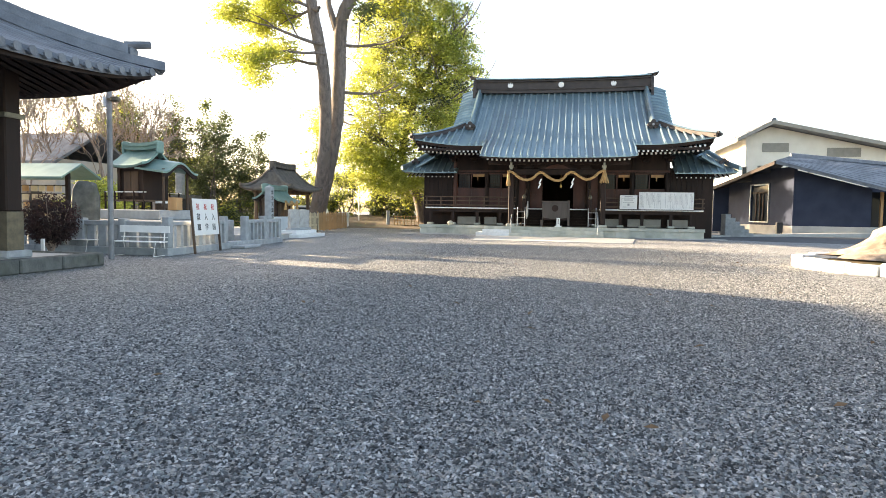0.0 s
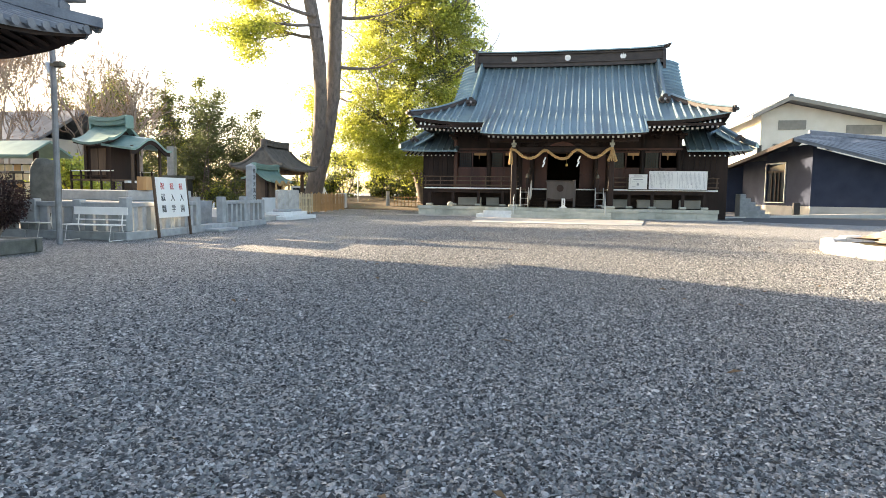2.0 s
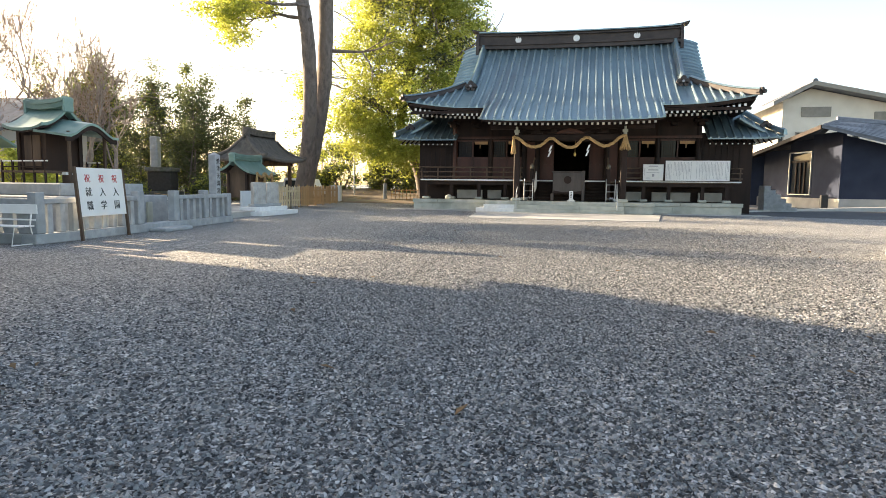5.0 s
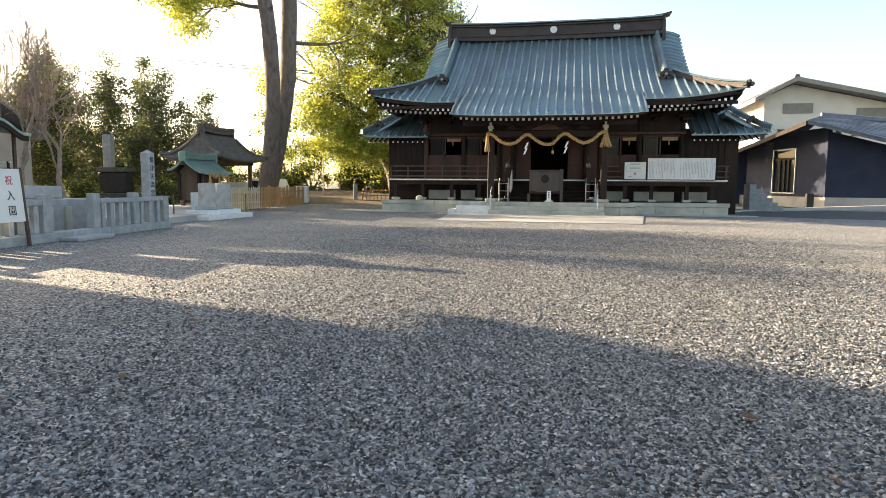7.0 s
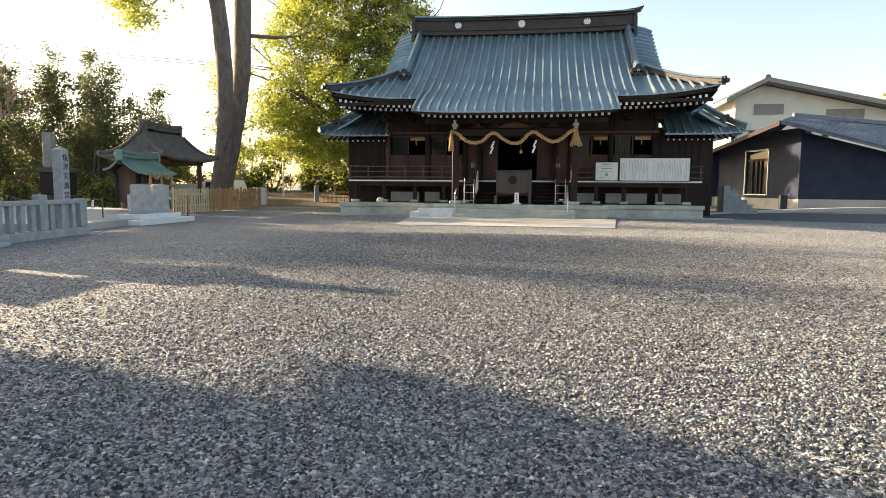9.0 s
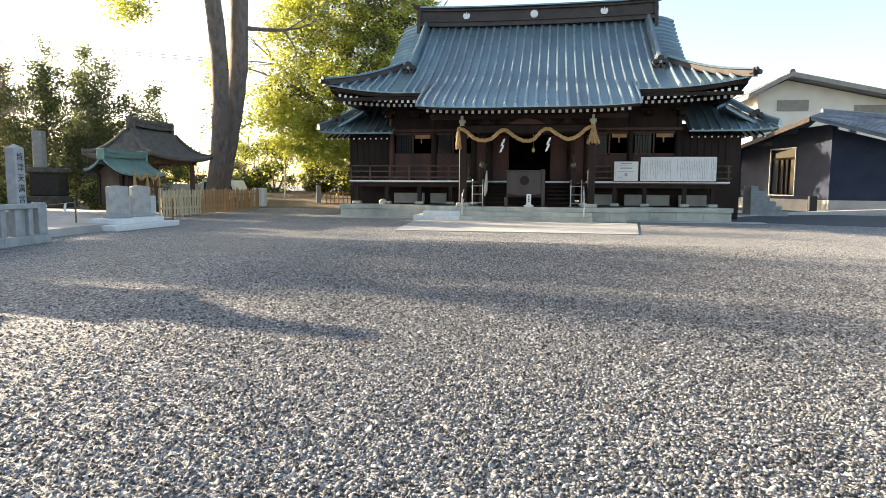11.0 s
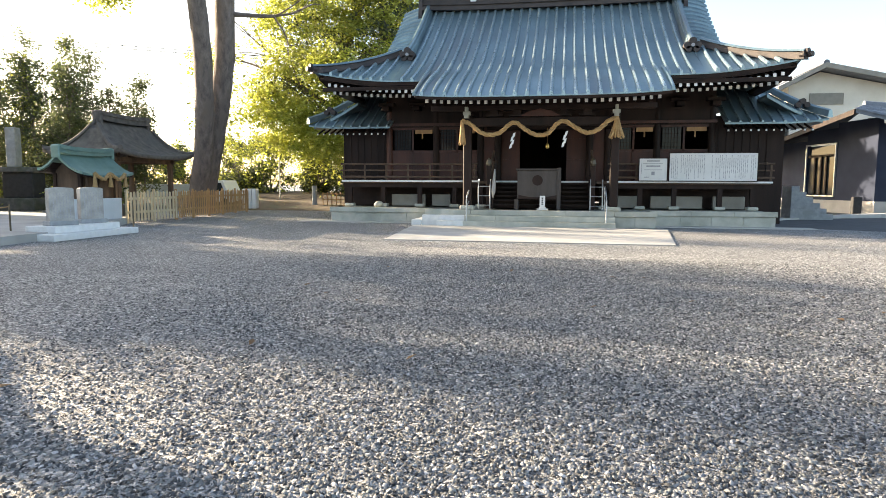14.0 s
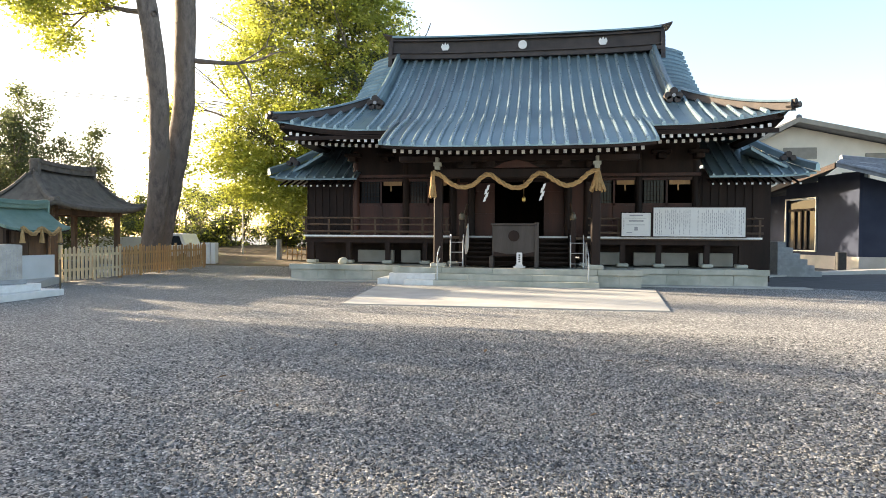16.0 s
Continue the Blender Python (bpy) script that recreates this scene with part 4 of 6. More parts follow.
# ---- things at the hall front ----
def sweep_rope(bm, pts, r, twist=9.0, strands=3):
    """A laid rope: strands wound round a smooth line."""
    pts = [Vector(p) for p in pts]
    fine = []
    n = len(pts)
    for i in range(n - 1):
        p0, p1, p2, p3 = pts[max(i - 1, 0)], pts[i], pts[i + 1], pts[min(i + 2, n - 1)]
        for k in range(8):
            t = k / 8
            fine.append(0.5 * ((2 * p1) + (p2 - p0) * t + (2 * p0 - 5 * p1 + 4 * p2 - p3) * t * t + (3 * p1 - p0 - 3 * p2 + p3) * t ** 3))
    fine.append(pts[-1])
    for s in range(strands):
        path, length = [], 0.0
        for i, p in enumerate(fine):
            if i:
                length += (p - fine[i - 1]).length
            d = (fine[min(i + 1, len(fine) - 1)] - fine[max(i - 1, 0)]).normalized()
            a = d.cross(Vector((0, 1, 0))).normalized()
            w = length * twist + 2 * math.pi * s / strands
            path.append(p + (a * math.cos(w) + d.cross(a) * math.sin(w)) * r * 0.55)
        tube(bm, path, r * 0.62, 6)


rope = thing("straw_rope", "thick twisted straw rope hung in waves under porch beam", "rope", (0, 37.2, 4), turn=None)
bm = B()
wave = [(-2.85, 37.15, 3.9), (-2.55, 37.1, 3.78), (-2.2, 37.1, 3.5), (-1.85, 37.1, 3.38), (-1.45, 37.1, 3.46), (-1.1, 37.1, 3.75), (-0.85, 37.1, 3.8), (-0.5, 37.1, 3.55), (-0.1, 37.1, 3.36), (0.3, 37.1, 3.42), (0.62, 37.1, 3.75), (0.9, 37.1, 3.84), (1.3, 37.1, 3.6), (1.7, 37.1, 3.42), (2.1, 37.1, 3.55), (2.45, 37.1, 3.85), (2.75, 37.12, 3.95)]
sweep_rope(bm, wave, 0.074)
part("cord", bm, M_ROPE, rope)
for x, z0, z1, w in ((-2.86, 3.92, 3.05, 0.12), (2.72, 3.98, 3.25, 0.26)):
    bm = B()
    for k in range(14):
        a = 2 * math.pi * k / 14
        tube(bm, [(x, 37.12, z0), (x + 0.4 * w * math.cos(a), 37.12 + 0.3 * w * math.sin(a), (z0 + z1) / 2), (x + w * math.cos(a), 37.12 + 0.7 * w * math.sin(a), z1 + 0.05 * math.sin(5 * a))], [0.06, 0.05, 0.03], 5)
    part("tassel", bm, M_ROPE, rope, "frayed straw tassel")
for x, z in ((-0.95, 3.42), (0.93, 3.46)):
    bm = B()
    for k, (dx, dz) in enumerate(((0, 0), (-0.06, -0.13), (-0.04, -0.26), (-0.1, -0.39))):
        prism(bm, [(x + dx, 36.98 - 0.012 * k, z + dz), (x + dx + 0.09, 36.98 - 0.012 * k, z + dz + 0.03), (x + dx + 0.045, 36.98 - 0.012 * k, z + dz - 0.14), (x + dx - 0.045, 36.98 - 0.012 * k, z + dz - 0.17)], (0, 0.006, 0))
    part("paper_streamer", bm, M_PAPER, rope, "white zigzag paper streamer")

ob_box = thing("offering_box", "dark wooden offering box with round crest", "offering box", (-0.1, 38.3, 0.6), turn=None)
bm = B()
box(bm, -0.85, 0.7, 38.1, 38.6, 1.0, 2.1, 0.02)
part("body", bm, M_BOX, ob_box)
bm = B()
box(bm, -0.95, -0.8, 38.05, 38.65, 0.6, 1.0, 0.02)
part("leg", bm, M_BOX, ob_box)
bm = B()
box(bm, 0.65, 0.8, 38.05, 38.65, 0.6, 2.2, 0.02)
part("leg", bm, M_BOX, ob_box)
bm = B()
box(bm, -0.9, 0.75, 38.05, 38.65, 2.1, 2.17, 0.015)
part("lid", bm, M_BOX, ob_box)
bm = B()
prism(bm, [(-0.8, 38.08, 1.0), (0.65, 38.08, 1.0), (0.65, 38.08, 1.16), (0.2, 38.08, 1.08), (-0.35, 38.08, 1.08), (-0.8, 38.08, 1.16)], (0, 0.03, 0))
part("apron", bm, M_DARK, ob_box)
bm = B()
tube(bm, [(-0.08, 38.09, 1.72), (-0.08, 38.06, 1.72)], 0.2, 18)
part("crest", bm, M_DARK, ob_box)
sgn_t = thing("tablet_sign", "small white upright sign on a white foot", "sign", (0.12, 37.75, 0.6), turn=None)
bm = B()
box(bm, 0.03, 0.23, 37.74, 37.78, 0.72, 1.14, 0.015)
part("panel", bm, M_BOARD, sgn_t)
bm = B()
box(bm, -0.08, 0.34, 37.66, 37.86, 0.6, 0.66, 0.01)
box(bm, 0.0, 0.26, 37.7, 37.82, 0.66, 0.72, 0.01)
part("foot", bm, M_BOARD, sgn_t)
bm = B()
for k in range(4):
    box(bm, 0.1, 0.16, 37.735, 37.739, 0.8 + k * 0.075, 0.85 + k * 0.075)
part("lettering", bm, M_INK, sgn_t)
bell = thing("bell_rope", "brass bell with hanging cord above the doorway", "bell", (0.2, 40.6, 3), turn=None)
bm = B()
tube(bm, [(0.2, 40.6, 3.3), (0.2, 40.6, 3.22), (0.2, 40.6, 3.1), (0.2, 40.6, 3.05)], [0.02, 0.07, 0.07, 0.02], 10)
part("bell", bm, M_GOLD, bell)
bm = B()
tube(bm, [(0.2, 40.6, 3.3), (0.2, 40.6, 3.92)], 0.02, 6)
part("cord", bm, M_ROPE, bell)
for s, x in ((-1, -2.62), (1, 2.42)):
    hr = thing("stair_handrail", "tubular steel handrail on the stone steps", "handrail", (x, 37, 0.2), group="step handrails", turn=None)
    bm = B()
    tube(bm, [(x, 36.75, 0.2), (x, 36.75, 1.0), (x, 36.85, 1.1), (x, 37.75, 1.5), (x, 37.85, 1.45), (x, 37.85, 0.6)], 0.024, 8)
    part("rail", bm, M_STEEL, hr)
    bm = B()
    tube(bm, [(x, 36.75, 0.7), (x, 37.85, 1.1)], 0.016, 6)
    part("middle_rail", bm, M_STEEL, hr)


for s in (-1, 1):
    sr = thing("stair_side_rail", "short steel side rail with two crossbars by the steps", "handrail", (s * 2.1, 38.1, 0.6), group="step side rails", turn=None)
    for x in (s * 1.9, s * 2.35):
        bm = B()
        tube(bm, [(x, 38.1, 0.6), (x, 38.1, 1.5), (x, 38.25, 1.75)], 0.026, 8)
        part("upright", bm, M_STEEL, sr)
    for z in (0.75, 1.12, 1.48):
        bm = B()
        tube(bm, [(s * 1.9, 38.1, z), (s * 2.35, 38.1, z)], 0.018, 6)
        part("crossbar", bm, M_STEEL, sr)
furl = thing("furled_banner", "furled pale cloth banner leaning on a dark pole", "banner", (-1.78, 38.0, 0.6), turn=None)
bm = B()
tube(bm, [(-1.8, 38.02, 0.6), (-1.72, 38.3, 2.45)], 0.018, 6)
part("pole", bm, M_DARK, furl)
bm = B()
tube(bm, [(-1.79, 38.08, 1.05), (-1.77, 38.13, 1.3), (-1.76, 38.18, 1.65), (-1.74, 38.25, 2.15)], [0.03, 0.085, 0.07, 0.03], 9)
part("cloth", bm, M_PLASTER, furl, smooth=True)


def notice(name, label, x0, x1, z0, z1, cols, seed):
    ob = thing(name, label, "notice board", ((x0 + x1) / 2, 39.7, z0), group="veranda notice boards", turn=None)
    bm = B()
    box(bm, x0, x1, 39.6, 39.64, z0, z1, 0.006)
    part("panel", bm, M_BOARD, ob)
    bm = B()
    for a in ((x0 - 0.03, x1 + 0.03, z0 - 0.03, z0), (x0 - 0.03, x1 + 0.03, z1, z1 + 0.03), (x0 - 0.03, x0, z0, z1), (x1, x1 + 0.03, z0, z1)):
        box(bm, a[0], a[1], 39.59, 39.66, a[2], a[3])
    part("frame", bm, M_DARK, ob)
    rng = random.Random(seed)
    bm = B()
    for k in range(cols):
        x = x0 + 0.08 + (x1 - x0 - 0.16) * k / max(1, cols - 1)
        if rng.random() < 0.1:
            continue
        z = z1 - rng.choice((0.08, 0.08, 0.2))
        end = z0 + rng.choice((0.1, 0.1, 0.3, 0.5))
        while z > end:
            h = rng.uniform(0.02, 0.035)
            box(bm, x - 0.013, x + 0.013, 39.594, 39.598, z - h, z)
            z -= h + 0.02
    part("lettering", bm, M_GREYINK, ob)
    return ob


notice("notice_board", "wide white notice board with columns of grey script", 4.95, 8.15, 1.74, 2.8, 44, 3)
nb = notice("notice_board", "small white notice board with a few lines", 3.82, 4.86, 1.74, 2.6, 1, 5)
bm = B()
for z, x0, x1, h in ((2.48, 4.1, 4.58, 0.05), (2.4, 3.95, 4.7, 0.015), (2.28, 4.08, 4.6, 0.05), (2.15, 4.0, 4.66, 0.02), (1.95, 4.28, 4.4, 0.14), (1.86, 4.0, 4.2, 0.03)):
    box(bm, x0, x1, 39.592, 39.598, z, z + h)
part("heading", bm, M_GREYINK, nb)
stone = thing("stone_lump", "small pale rounded stone on the platform", "stone", (-6.7, 39.4, 0.6), turn=None)
bm = B()
bmesh.ops.create_icosphere(bm, subdivisions=2, radius=0.22, matrix=pose(-6.75, 39.35, 0.7) @ Matrix.Diagonal((0.75, 0.6, 0.7, 1)))
for v in bm.verts:
    v.co += Vector((noise.noise(v.co * 4), noise.noise(v.co * 4 + Vector((5, 0, 0))), 0.5 * noise.noise(v.co * 5))) * 0.07
part("lump", bm, M_PALESTONE, stone, smooth=True)

# ---- gate hall at the forecourt's near corner ----
gate = thing("gate_hall", "old tiled timber gate hall on a dark stone base", "gate", (-13, 6, 0), turn=None)
bm = B()
slab(bm, [(-17, -6), (-10.25, -6), (-10.25, 11.85), (-17, 11.85)], 0, 0.27)
part("floor_slab", bm, M_CONCRETE, gate)
for k in range(16):
    bm = B()
    y = 11.95 - 1.1 * k
    box(bm, -10.3, -10.0, y - 1.08, y, 0, 0.3, 0.03)
    part("kerb_stone", bm, M_OLDSTONE, gate)
for k in range(6):
    bm = B()
    x = -10.0 - 1.1 * k
    box(bm, x - 1.08, x, 11.86, 12.1, 0, 0.3, 0.03)
    part("kerb_stone", bm, M_OLDSTONE, gate)
for x in (-10.95, -15.8):
    for y in (10.4, 6.6, 2.8, -1.0):
        bm = B()
        box(bm, x - 0.2, x + 0.2, y - 0.2, y + 0.2, 1.25, 4.6, 0.03)
        post = part("post", bm, M_DARK, gate)
        bm = B()
        box(bm, x - 0.21, x + 0.21, y - 0.21, y + 0.21, 0.42, 1.25, 0.01)
        part("metal_shoe", bm, M_BRONZE, post, "grey metal sheathing at the post foot")
        bm = B()
        box(bm, x - 0.32, x + 0.32, y - 0.32, y + 0.32, 0.27, 0.43, 0.03)
        part("base_stone", bm, M_GRANITE, post)
        bm = B()
        box(bm, x - 0.25, x + 0.25, y - 0.25, y + 0.25, 3.2, 3.3)
        part("collar", bm, M_BRONZE, post)
bm = B()
box(bm, -16.1, -10.7, 10.25, 10.55, 4.2, 4.55)
box(bm, -11.1, -10.8, -1.2, 10.3, 4.2, 4.55)
part("tie_beam", bm, M_DARK, gate)
GC = (-13.35, 4.6)
GX, GY = 5.0, 7.15


def groof(u, v, e):
    """Hip roof of the gate: u along the eave (-1 to 1), e metres in; v picks the slope."""
    z = 4.0 + 0.30 * e + 0.075 * e * e
    k = 0.4 * abs(u) ** 5 * max(0, 1 - e / 2.5)
    if v == 0:
        return Vector((GC[0] + GX - e, GC[1] + u * (GY - e), z + k))
    return Vector((GC[0] + u * (GX - e), GC[1] + GY - e, z + k))


for v, n in ((0, 24), (1, 18)):
    bm = B()
    shell(bm, [[groof(-1 + 2 * i / n, v, e) for e in (0, 0.8, 1.6, 2.4, 3.2, 4.0)] for i in range(n + 1)], 0.1)
    gr = part("roof", bm, M_SLATE, gate, "dark grey pantile roof slope")
    m = 46 if v == 0 else 32
    for i in range(m + 1):
        u = -1 + 2 * i / m
        if v == 0 and u < -0.4:
            continue
        bm = B()
        w = (1, 0, 0) if v else (0, 1, 0)
        strip(bm, [groof(u, v, -0.06 + 4.0 * j / 7) for j in range(8)], 0.15, 0.09, w)
        part("roll_tile", bm, M_SLATE, gr)
        bm = B()
        p = groof(u, v, -0.07)
        tube(bm, [p + Vector((0.02 if v == 0 else 0, 0.02 if v else 0, 0.02)), p + Vector((-0.06 if v == 0 else 0, -0.06 if v else 0, 0.02))], 0.085, 8)
        part("eave_tile", bm, M_SLATE, gr)
    bm = B()
    shell(bm, [[groof(-1 + 2 * i / 12, v, e) * 1.0 - Vector((0, 0, 0.11 + 0.02 * e)) for e in (0.08, 1.5, 3.0)] for i in range(13)], 0.08)
    part("soffit", bm, M_DARK, gate)
for s, uu in ((1, 1), (-1, -1)):
    bm = B()
    pts = [groof(uu, 0, e) + Vector((0, 0, 0.03)) for e in (-0.12, 0.4, 0.9, 1.6, 2.4, 3.2, 4.0)]
    strip(bm, pts, 0.4, 0.22, (1, -s, 0))
    strip(bm, [p + Vector((0, 0, 0.2)) for p in pts[1:]], 0.28, 0.22, (1, -s, 0))
    hp = part("hip_ridge", bm, M_SLATE, gate)
    for q, r in ((pts[1] + Vector((0.05, 0.05 * s, 0.25)), 0.2), (pts[4] + Vector((0.1, 0.1 * s, 0.45)), 0.3)):
        bm = B()
        box(bm, q.x - 0.12, q.x + 0.12, q.y - 0.12, q.y + 0.12, q.z - 0.25, q.z + 0.08, 0.05)
        tube(bm, [q + Vector((-0.1, -0.1 * s, 0.12)), q + Vector((0.28, 0.28 * s, 0.2))], r * 0.45, 8)
        part("ridge_end_tile", bm, M_SLATE, hp, "carved grey ridge-end tile")
for i in range(40):
    u = -0.97 + 1.94 * i / 39
    for v in (0, 1):
        p = groof(u, v, 0.2)
        d = Vector((-1, 0, 0.22)) if v == 0 else Vector((0, -1, 0.22))
        bm = B()
        tube(bm, [p - Vector((0, 0, 0.17)), p - Vector((0, 0, 0.17)) + d * min(2.2, 0.3 + 6.0 * (1 - abs(u)))], 0.055, 4)
        part("rafter", bm, M_DARK, gate)
bm = B()
prism(bm, [(-17.6, 8.0, 5.7), (-9.3, 8.0, 5.7), (-12.6, 8.0, 8.2), (-14.1, 8.0, 8.2)], (0, -11, 0))
part("upper_roof", bm, M_SLATE, gate)

# ---- unseen house beyond the gate, added to shade the near forecourt ----
house = thing("shade_house", "plain unseen house added to shade the near forecourt", "house", (-29, 6, 0), turn=None)
bm = B()
box(bm, -33, -25.2, -16, 19.5, 0, 7.2)
part("wall", bm, M_PLASTER, house)
bm = B()
shell(bm, [[(-24.5, y, 7.0), (-29.1, y, 9.6), (-33.7, y, 7.0)] for y in (-17, 0, 20.3)], 0.3)
part("roof", bm, M_SLATE, house)

# ---- near left ----
pole = thing("lamp_pole", "slender galvanised pole with small floodlight", "lamp pole", (-11.15, 13.75, 0), turn=None)
bm = B()
tube(bm, [(-11.15, 13.75, 0), (-11.15, 13.75, 4.85)], 0.07, 12)
part("pole", bm, M_POLE, pole)
bm = B()
box(bm, -11.0, -10.78, 13.57, 13.75, 4.1, 4.24, 0.03)
box(bm, -11.12, -11.0, 13.63, 13.69, 4.14, 4.2)
part("floodlight", bm, M_BRONZE, pole)
bm = B()
tube(bm, [(-11.24, 13.73, 4.0), (-11.3, 13.75, 4.25)], 0.05, 6)
part("clamp", bm, M_STEEL, pole)


def bench(x0, y, w=1.6, label="white slatted metal garden bench with curved legs"):
    ob = thing("garden_bench", label, "bench", (x0 + w / 2, y, 0), group="benches by the fence", turn=None)
    for k in range(3):
        bm = B()
        box(bm, x0, x0 + w, y + 0.13 * k, y + 0.13 * k + 0.11, 0.4, 0.425, 0.006)
        part("seat_slat", bm, M_WHITE, ob)
    for z in (0.66,):
        bm = B()
        box(bm, x0, x0 + w, y + 0.44, y + 0.465, z, z + 0.2, 0.006)
        part("back_slat", bm, M_WHITE, ob)
    bm = B()
    box(bm, x0 + 0.05, x0 + w - 0.05, y + 0.43, y + 0.45, 0.52, 0.55)
    part("back_bar", bm, M_WHITE, ob)
    for x in (x0 + 0.15, x0 + w - 0.15):
        bm = B()
        tube(bm, [(x, y + 0.48, 0.84), (x, y + 0.4, 0.42), (x, y + 0.5, 0.02), (x, y - 0.06, 0.02), (x, y + 0.02, 0.4), (x, y + 0.4, 0.4)], 0.016, 6)
        part("leg", bm, M_WHITE, ob)


bench(-12.0, 14.72)
bench(-14.45, 15.05)

# ---- stone fence ----
fence = thing("stone_fence", "grey granite post fence on a low stone kerb", "fence", (-10.5, 19, 0), turn=None)
FX = -10.5


def skew(bm):
    """The long run of the fence leaves the court's line by five degrees."""
    for v in bm.verts:
        d = max(0.0, v.co.y - 15.5)
        v.co.x, v.co.y = v.co.x - 0.1 - 0.105 * d, 15.5 + d * 1.17 if d else v.co.y
    return bm


def kerbrun(x0, x1, y0, y1, n, along):
    for k in range(n):
        bm = B()
        if along == "y":
            a = y0 + (y1 - y0) * k / n
            b = y0 + (y1 - y0) * (k + 1) / n
            box(bm, x0, x1, a + 0.003, b - 0.003, 0, 0.22, 0.015)
        else:
            a = x0 + (x1 - x0) * k / n
            b = x0 + (x1 - x0) * (k + 1) / n
            box(bm, a + 0.003, b - 0.003, y0, y1, 0, 0.22, 0.015)
        skew(bm)
        part("kerb_stone", bm, M_GRANITE, fence)


kerbrun(FX - 0.22, FX + 0.16, 15.15, 22.9, 6, "y")
kerbrun(-17.5, FX - 0.22, 15.15, 15.5, 5, "x")


def fpost(x, y, h=1.12, w=0.24):
    bm = B()
    box(bm, x - w / 2, x + w / 2, y - w / 2, y + w / 2, 0.22, h, 0.02)
    skew(bm)
    part("post", bm, M_GRANITE, fence)


def bay(y0, y1, n):
    bm = B()
    box(bm, FX - 0.1, FX + 0.1, y0, y1, 0.86, 0.98, 0.015)
    skew(bm)
    part("rail", bm, M_GRANITE, fence)
    for k in range(n):
        y = y0 + (y1 - y0) * (k + 0.5) / n
        bm = B()
        box(bm, FX - 0.07, FX + 0.07, y - 0.065, y + 0.065, 0.22, 0.86, 0.01)
        skew(bm)
        part("baluster", bm, M_GRANITE, fence)


for y in (15.35, 16.9, 18.4, 19.9, 21.4, 22.75):
    fpost(FX, y, 1.12 if y < 22 else 1.0)
for a, b, n in ((15.47, 16.78, 4), (17.02, 18.28, 4), (20.02, 21.28, 4), (21.52, 22.63, 3)):
    bay(a, b, n)
for k in range(5):
    x = -11.9 - 1.4 * k
    fpost(x, 15.35, 1.05)
for k in range(5):
    x0, x1 = -11.78 - 1.4 * k, -10.62 - 1.4 * k
    bm = B()
    box(bm, x0, x1, 15.27, 15.43, 0.84, 0.98, 0.015)
    skew(bm)
    part("rail", bm, M_GRANITE, fence)
    for j in range(3):
        x = x0 + (x1 - x0) * (j + 0.5) / 3
        bm = B()
        box(bm, x - 0.13, x + 0.13, 15.3, 15.4, 0.22, 0.84, 0.01)
        skew(bm)
        part("baluster", bm, M_GRANITE, fence)
# inner run of older stubby posts
for y in (18.6, 19.1, 19.8, 20.4, 23.2):
    bm = B()
    box(bm, -11.9, -11.68, y - 0.1, y + 0.1, 0, 0.75, 0.02)
    skew(bm)
    part("inner_post", bm, M_PALESTONE, fence)
bm = B()
box(bm, -10.33, -9.8, 18.6, 19.8, 0, 0.1, 0.02)
skew(bm)
part("threshold", bm, M_GRANITE, fence)
pillar = thing("stone_pillar", "tall square granite name pillar with carved black characters", "pillar", (-11.5, 23.5, 0), turn=None)
bm = B()
box(bm, -11.64, -11.36, 23.36, 23.64, 0.1, 2.3, 0.012)
bmesh.ops.create_cone(bm, cap_ends=True, segments=4, radius1=0.19, radius2=0.0, depth=0.1, matrix=pose(-11.5, 23.5, 2.345, 0, 0, 45))
part("shaft", bm, M_GRANITE, pillar)
for k, ch in enumerate("焼津天満宮"):
    text_mesh("lettering", ch, 0.2, M_INK, pillar, pose(-11.357, 23.5, 2.08 - 0.25 * k, 90, 0, 90))

# ---- painted sign ----
sign = thing("congratulation_sign", "white board sign with red and black brush characters on posts", "sign", (-10.4, 17.15, 0), turn=None)
lean = Matrix.Translation((-10.4, 17.15, 0)) @ pose(0, 0, 0, 0, -5, 6)

bm = B()
box(bm, -0.02, 0.02, -0.85, 0.85, 0.55, 1.68)
bm.transform(lean)
part("panel", bm, M_BOARD, sign)
for y in (-0.87, 0.87):
    bm = B()
    box(bm, -0.03, 0.03, y - 0.03, y + 0.03, 0.0, 1.7)
    bm.transform(lean)
    part("post", bm, M_WOOD, sign)
for c, word in enumerate(("祝就職", "祝入学", "祝入園")):
    for k, ch in enumerate(word):
        text_mesh("lettering", ch, 0.23 if k else 0.21, M_INK if k else M_REDINK, sign, lean @ pose(0.023, -0.5 + 0.5 * c, 1.42 - 0.32 * k, 90, 0, 90))

# ---- bush, boulder, shed ----
rng = np.random.default_rng(7)
bush = thing("round_bush", "dark reddish clipped round azalea bush", "bush", (-13.5, 14.3, 0), turn=None)
bm = B()
for k in range(26):
    a = rng.uniform(0, 6.28)
    r = rng.uniform(0.2, 0.75)
    tube(bm, [(-13.5, 14.3, 0), (-13.5 + 0.3 * r * math.cos(a), 14.3 + 0.3 * r * math.sin(a), 0.5), (-13.5 + r * math.cos(a), 14.3 + r * math.sin(a), rng.uniform(0.9, 1.7))], [0.03, 0.018, 0.005], 5)
part("stems", bm, M_TWIG, bush)
d = rng.normal(0, 1, (9000, 3))
d /= np.linalg.norm(d, axis=1)[:, None]
flakes("foliage", M_HEDGE, d * rng.uniform(0.5, 1.0, (9000, 1)) * np.array((0.85, 0.85, 0.85)) * (0.85 + 0.18 * d[:, 2:]) + np.array((-13.5, 14.3, 0.86)), 0.04, bush, 1.0, 3, 0.03)
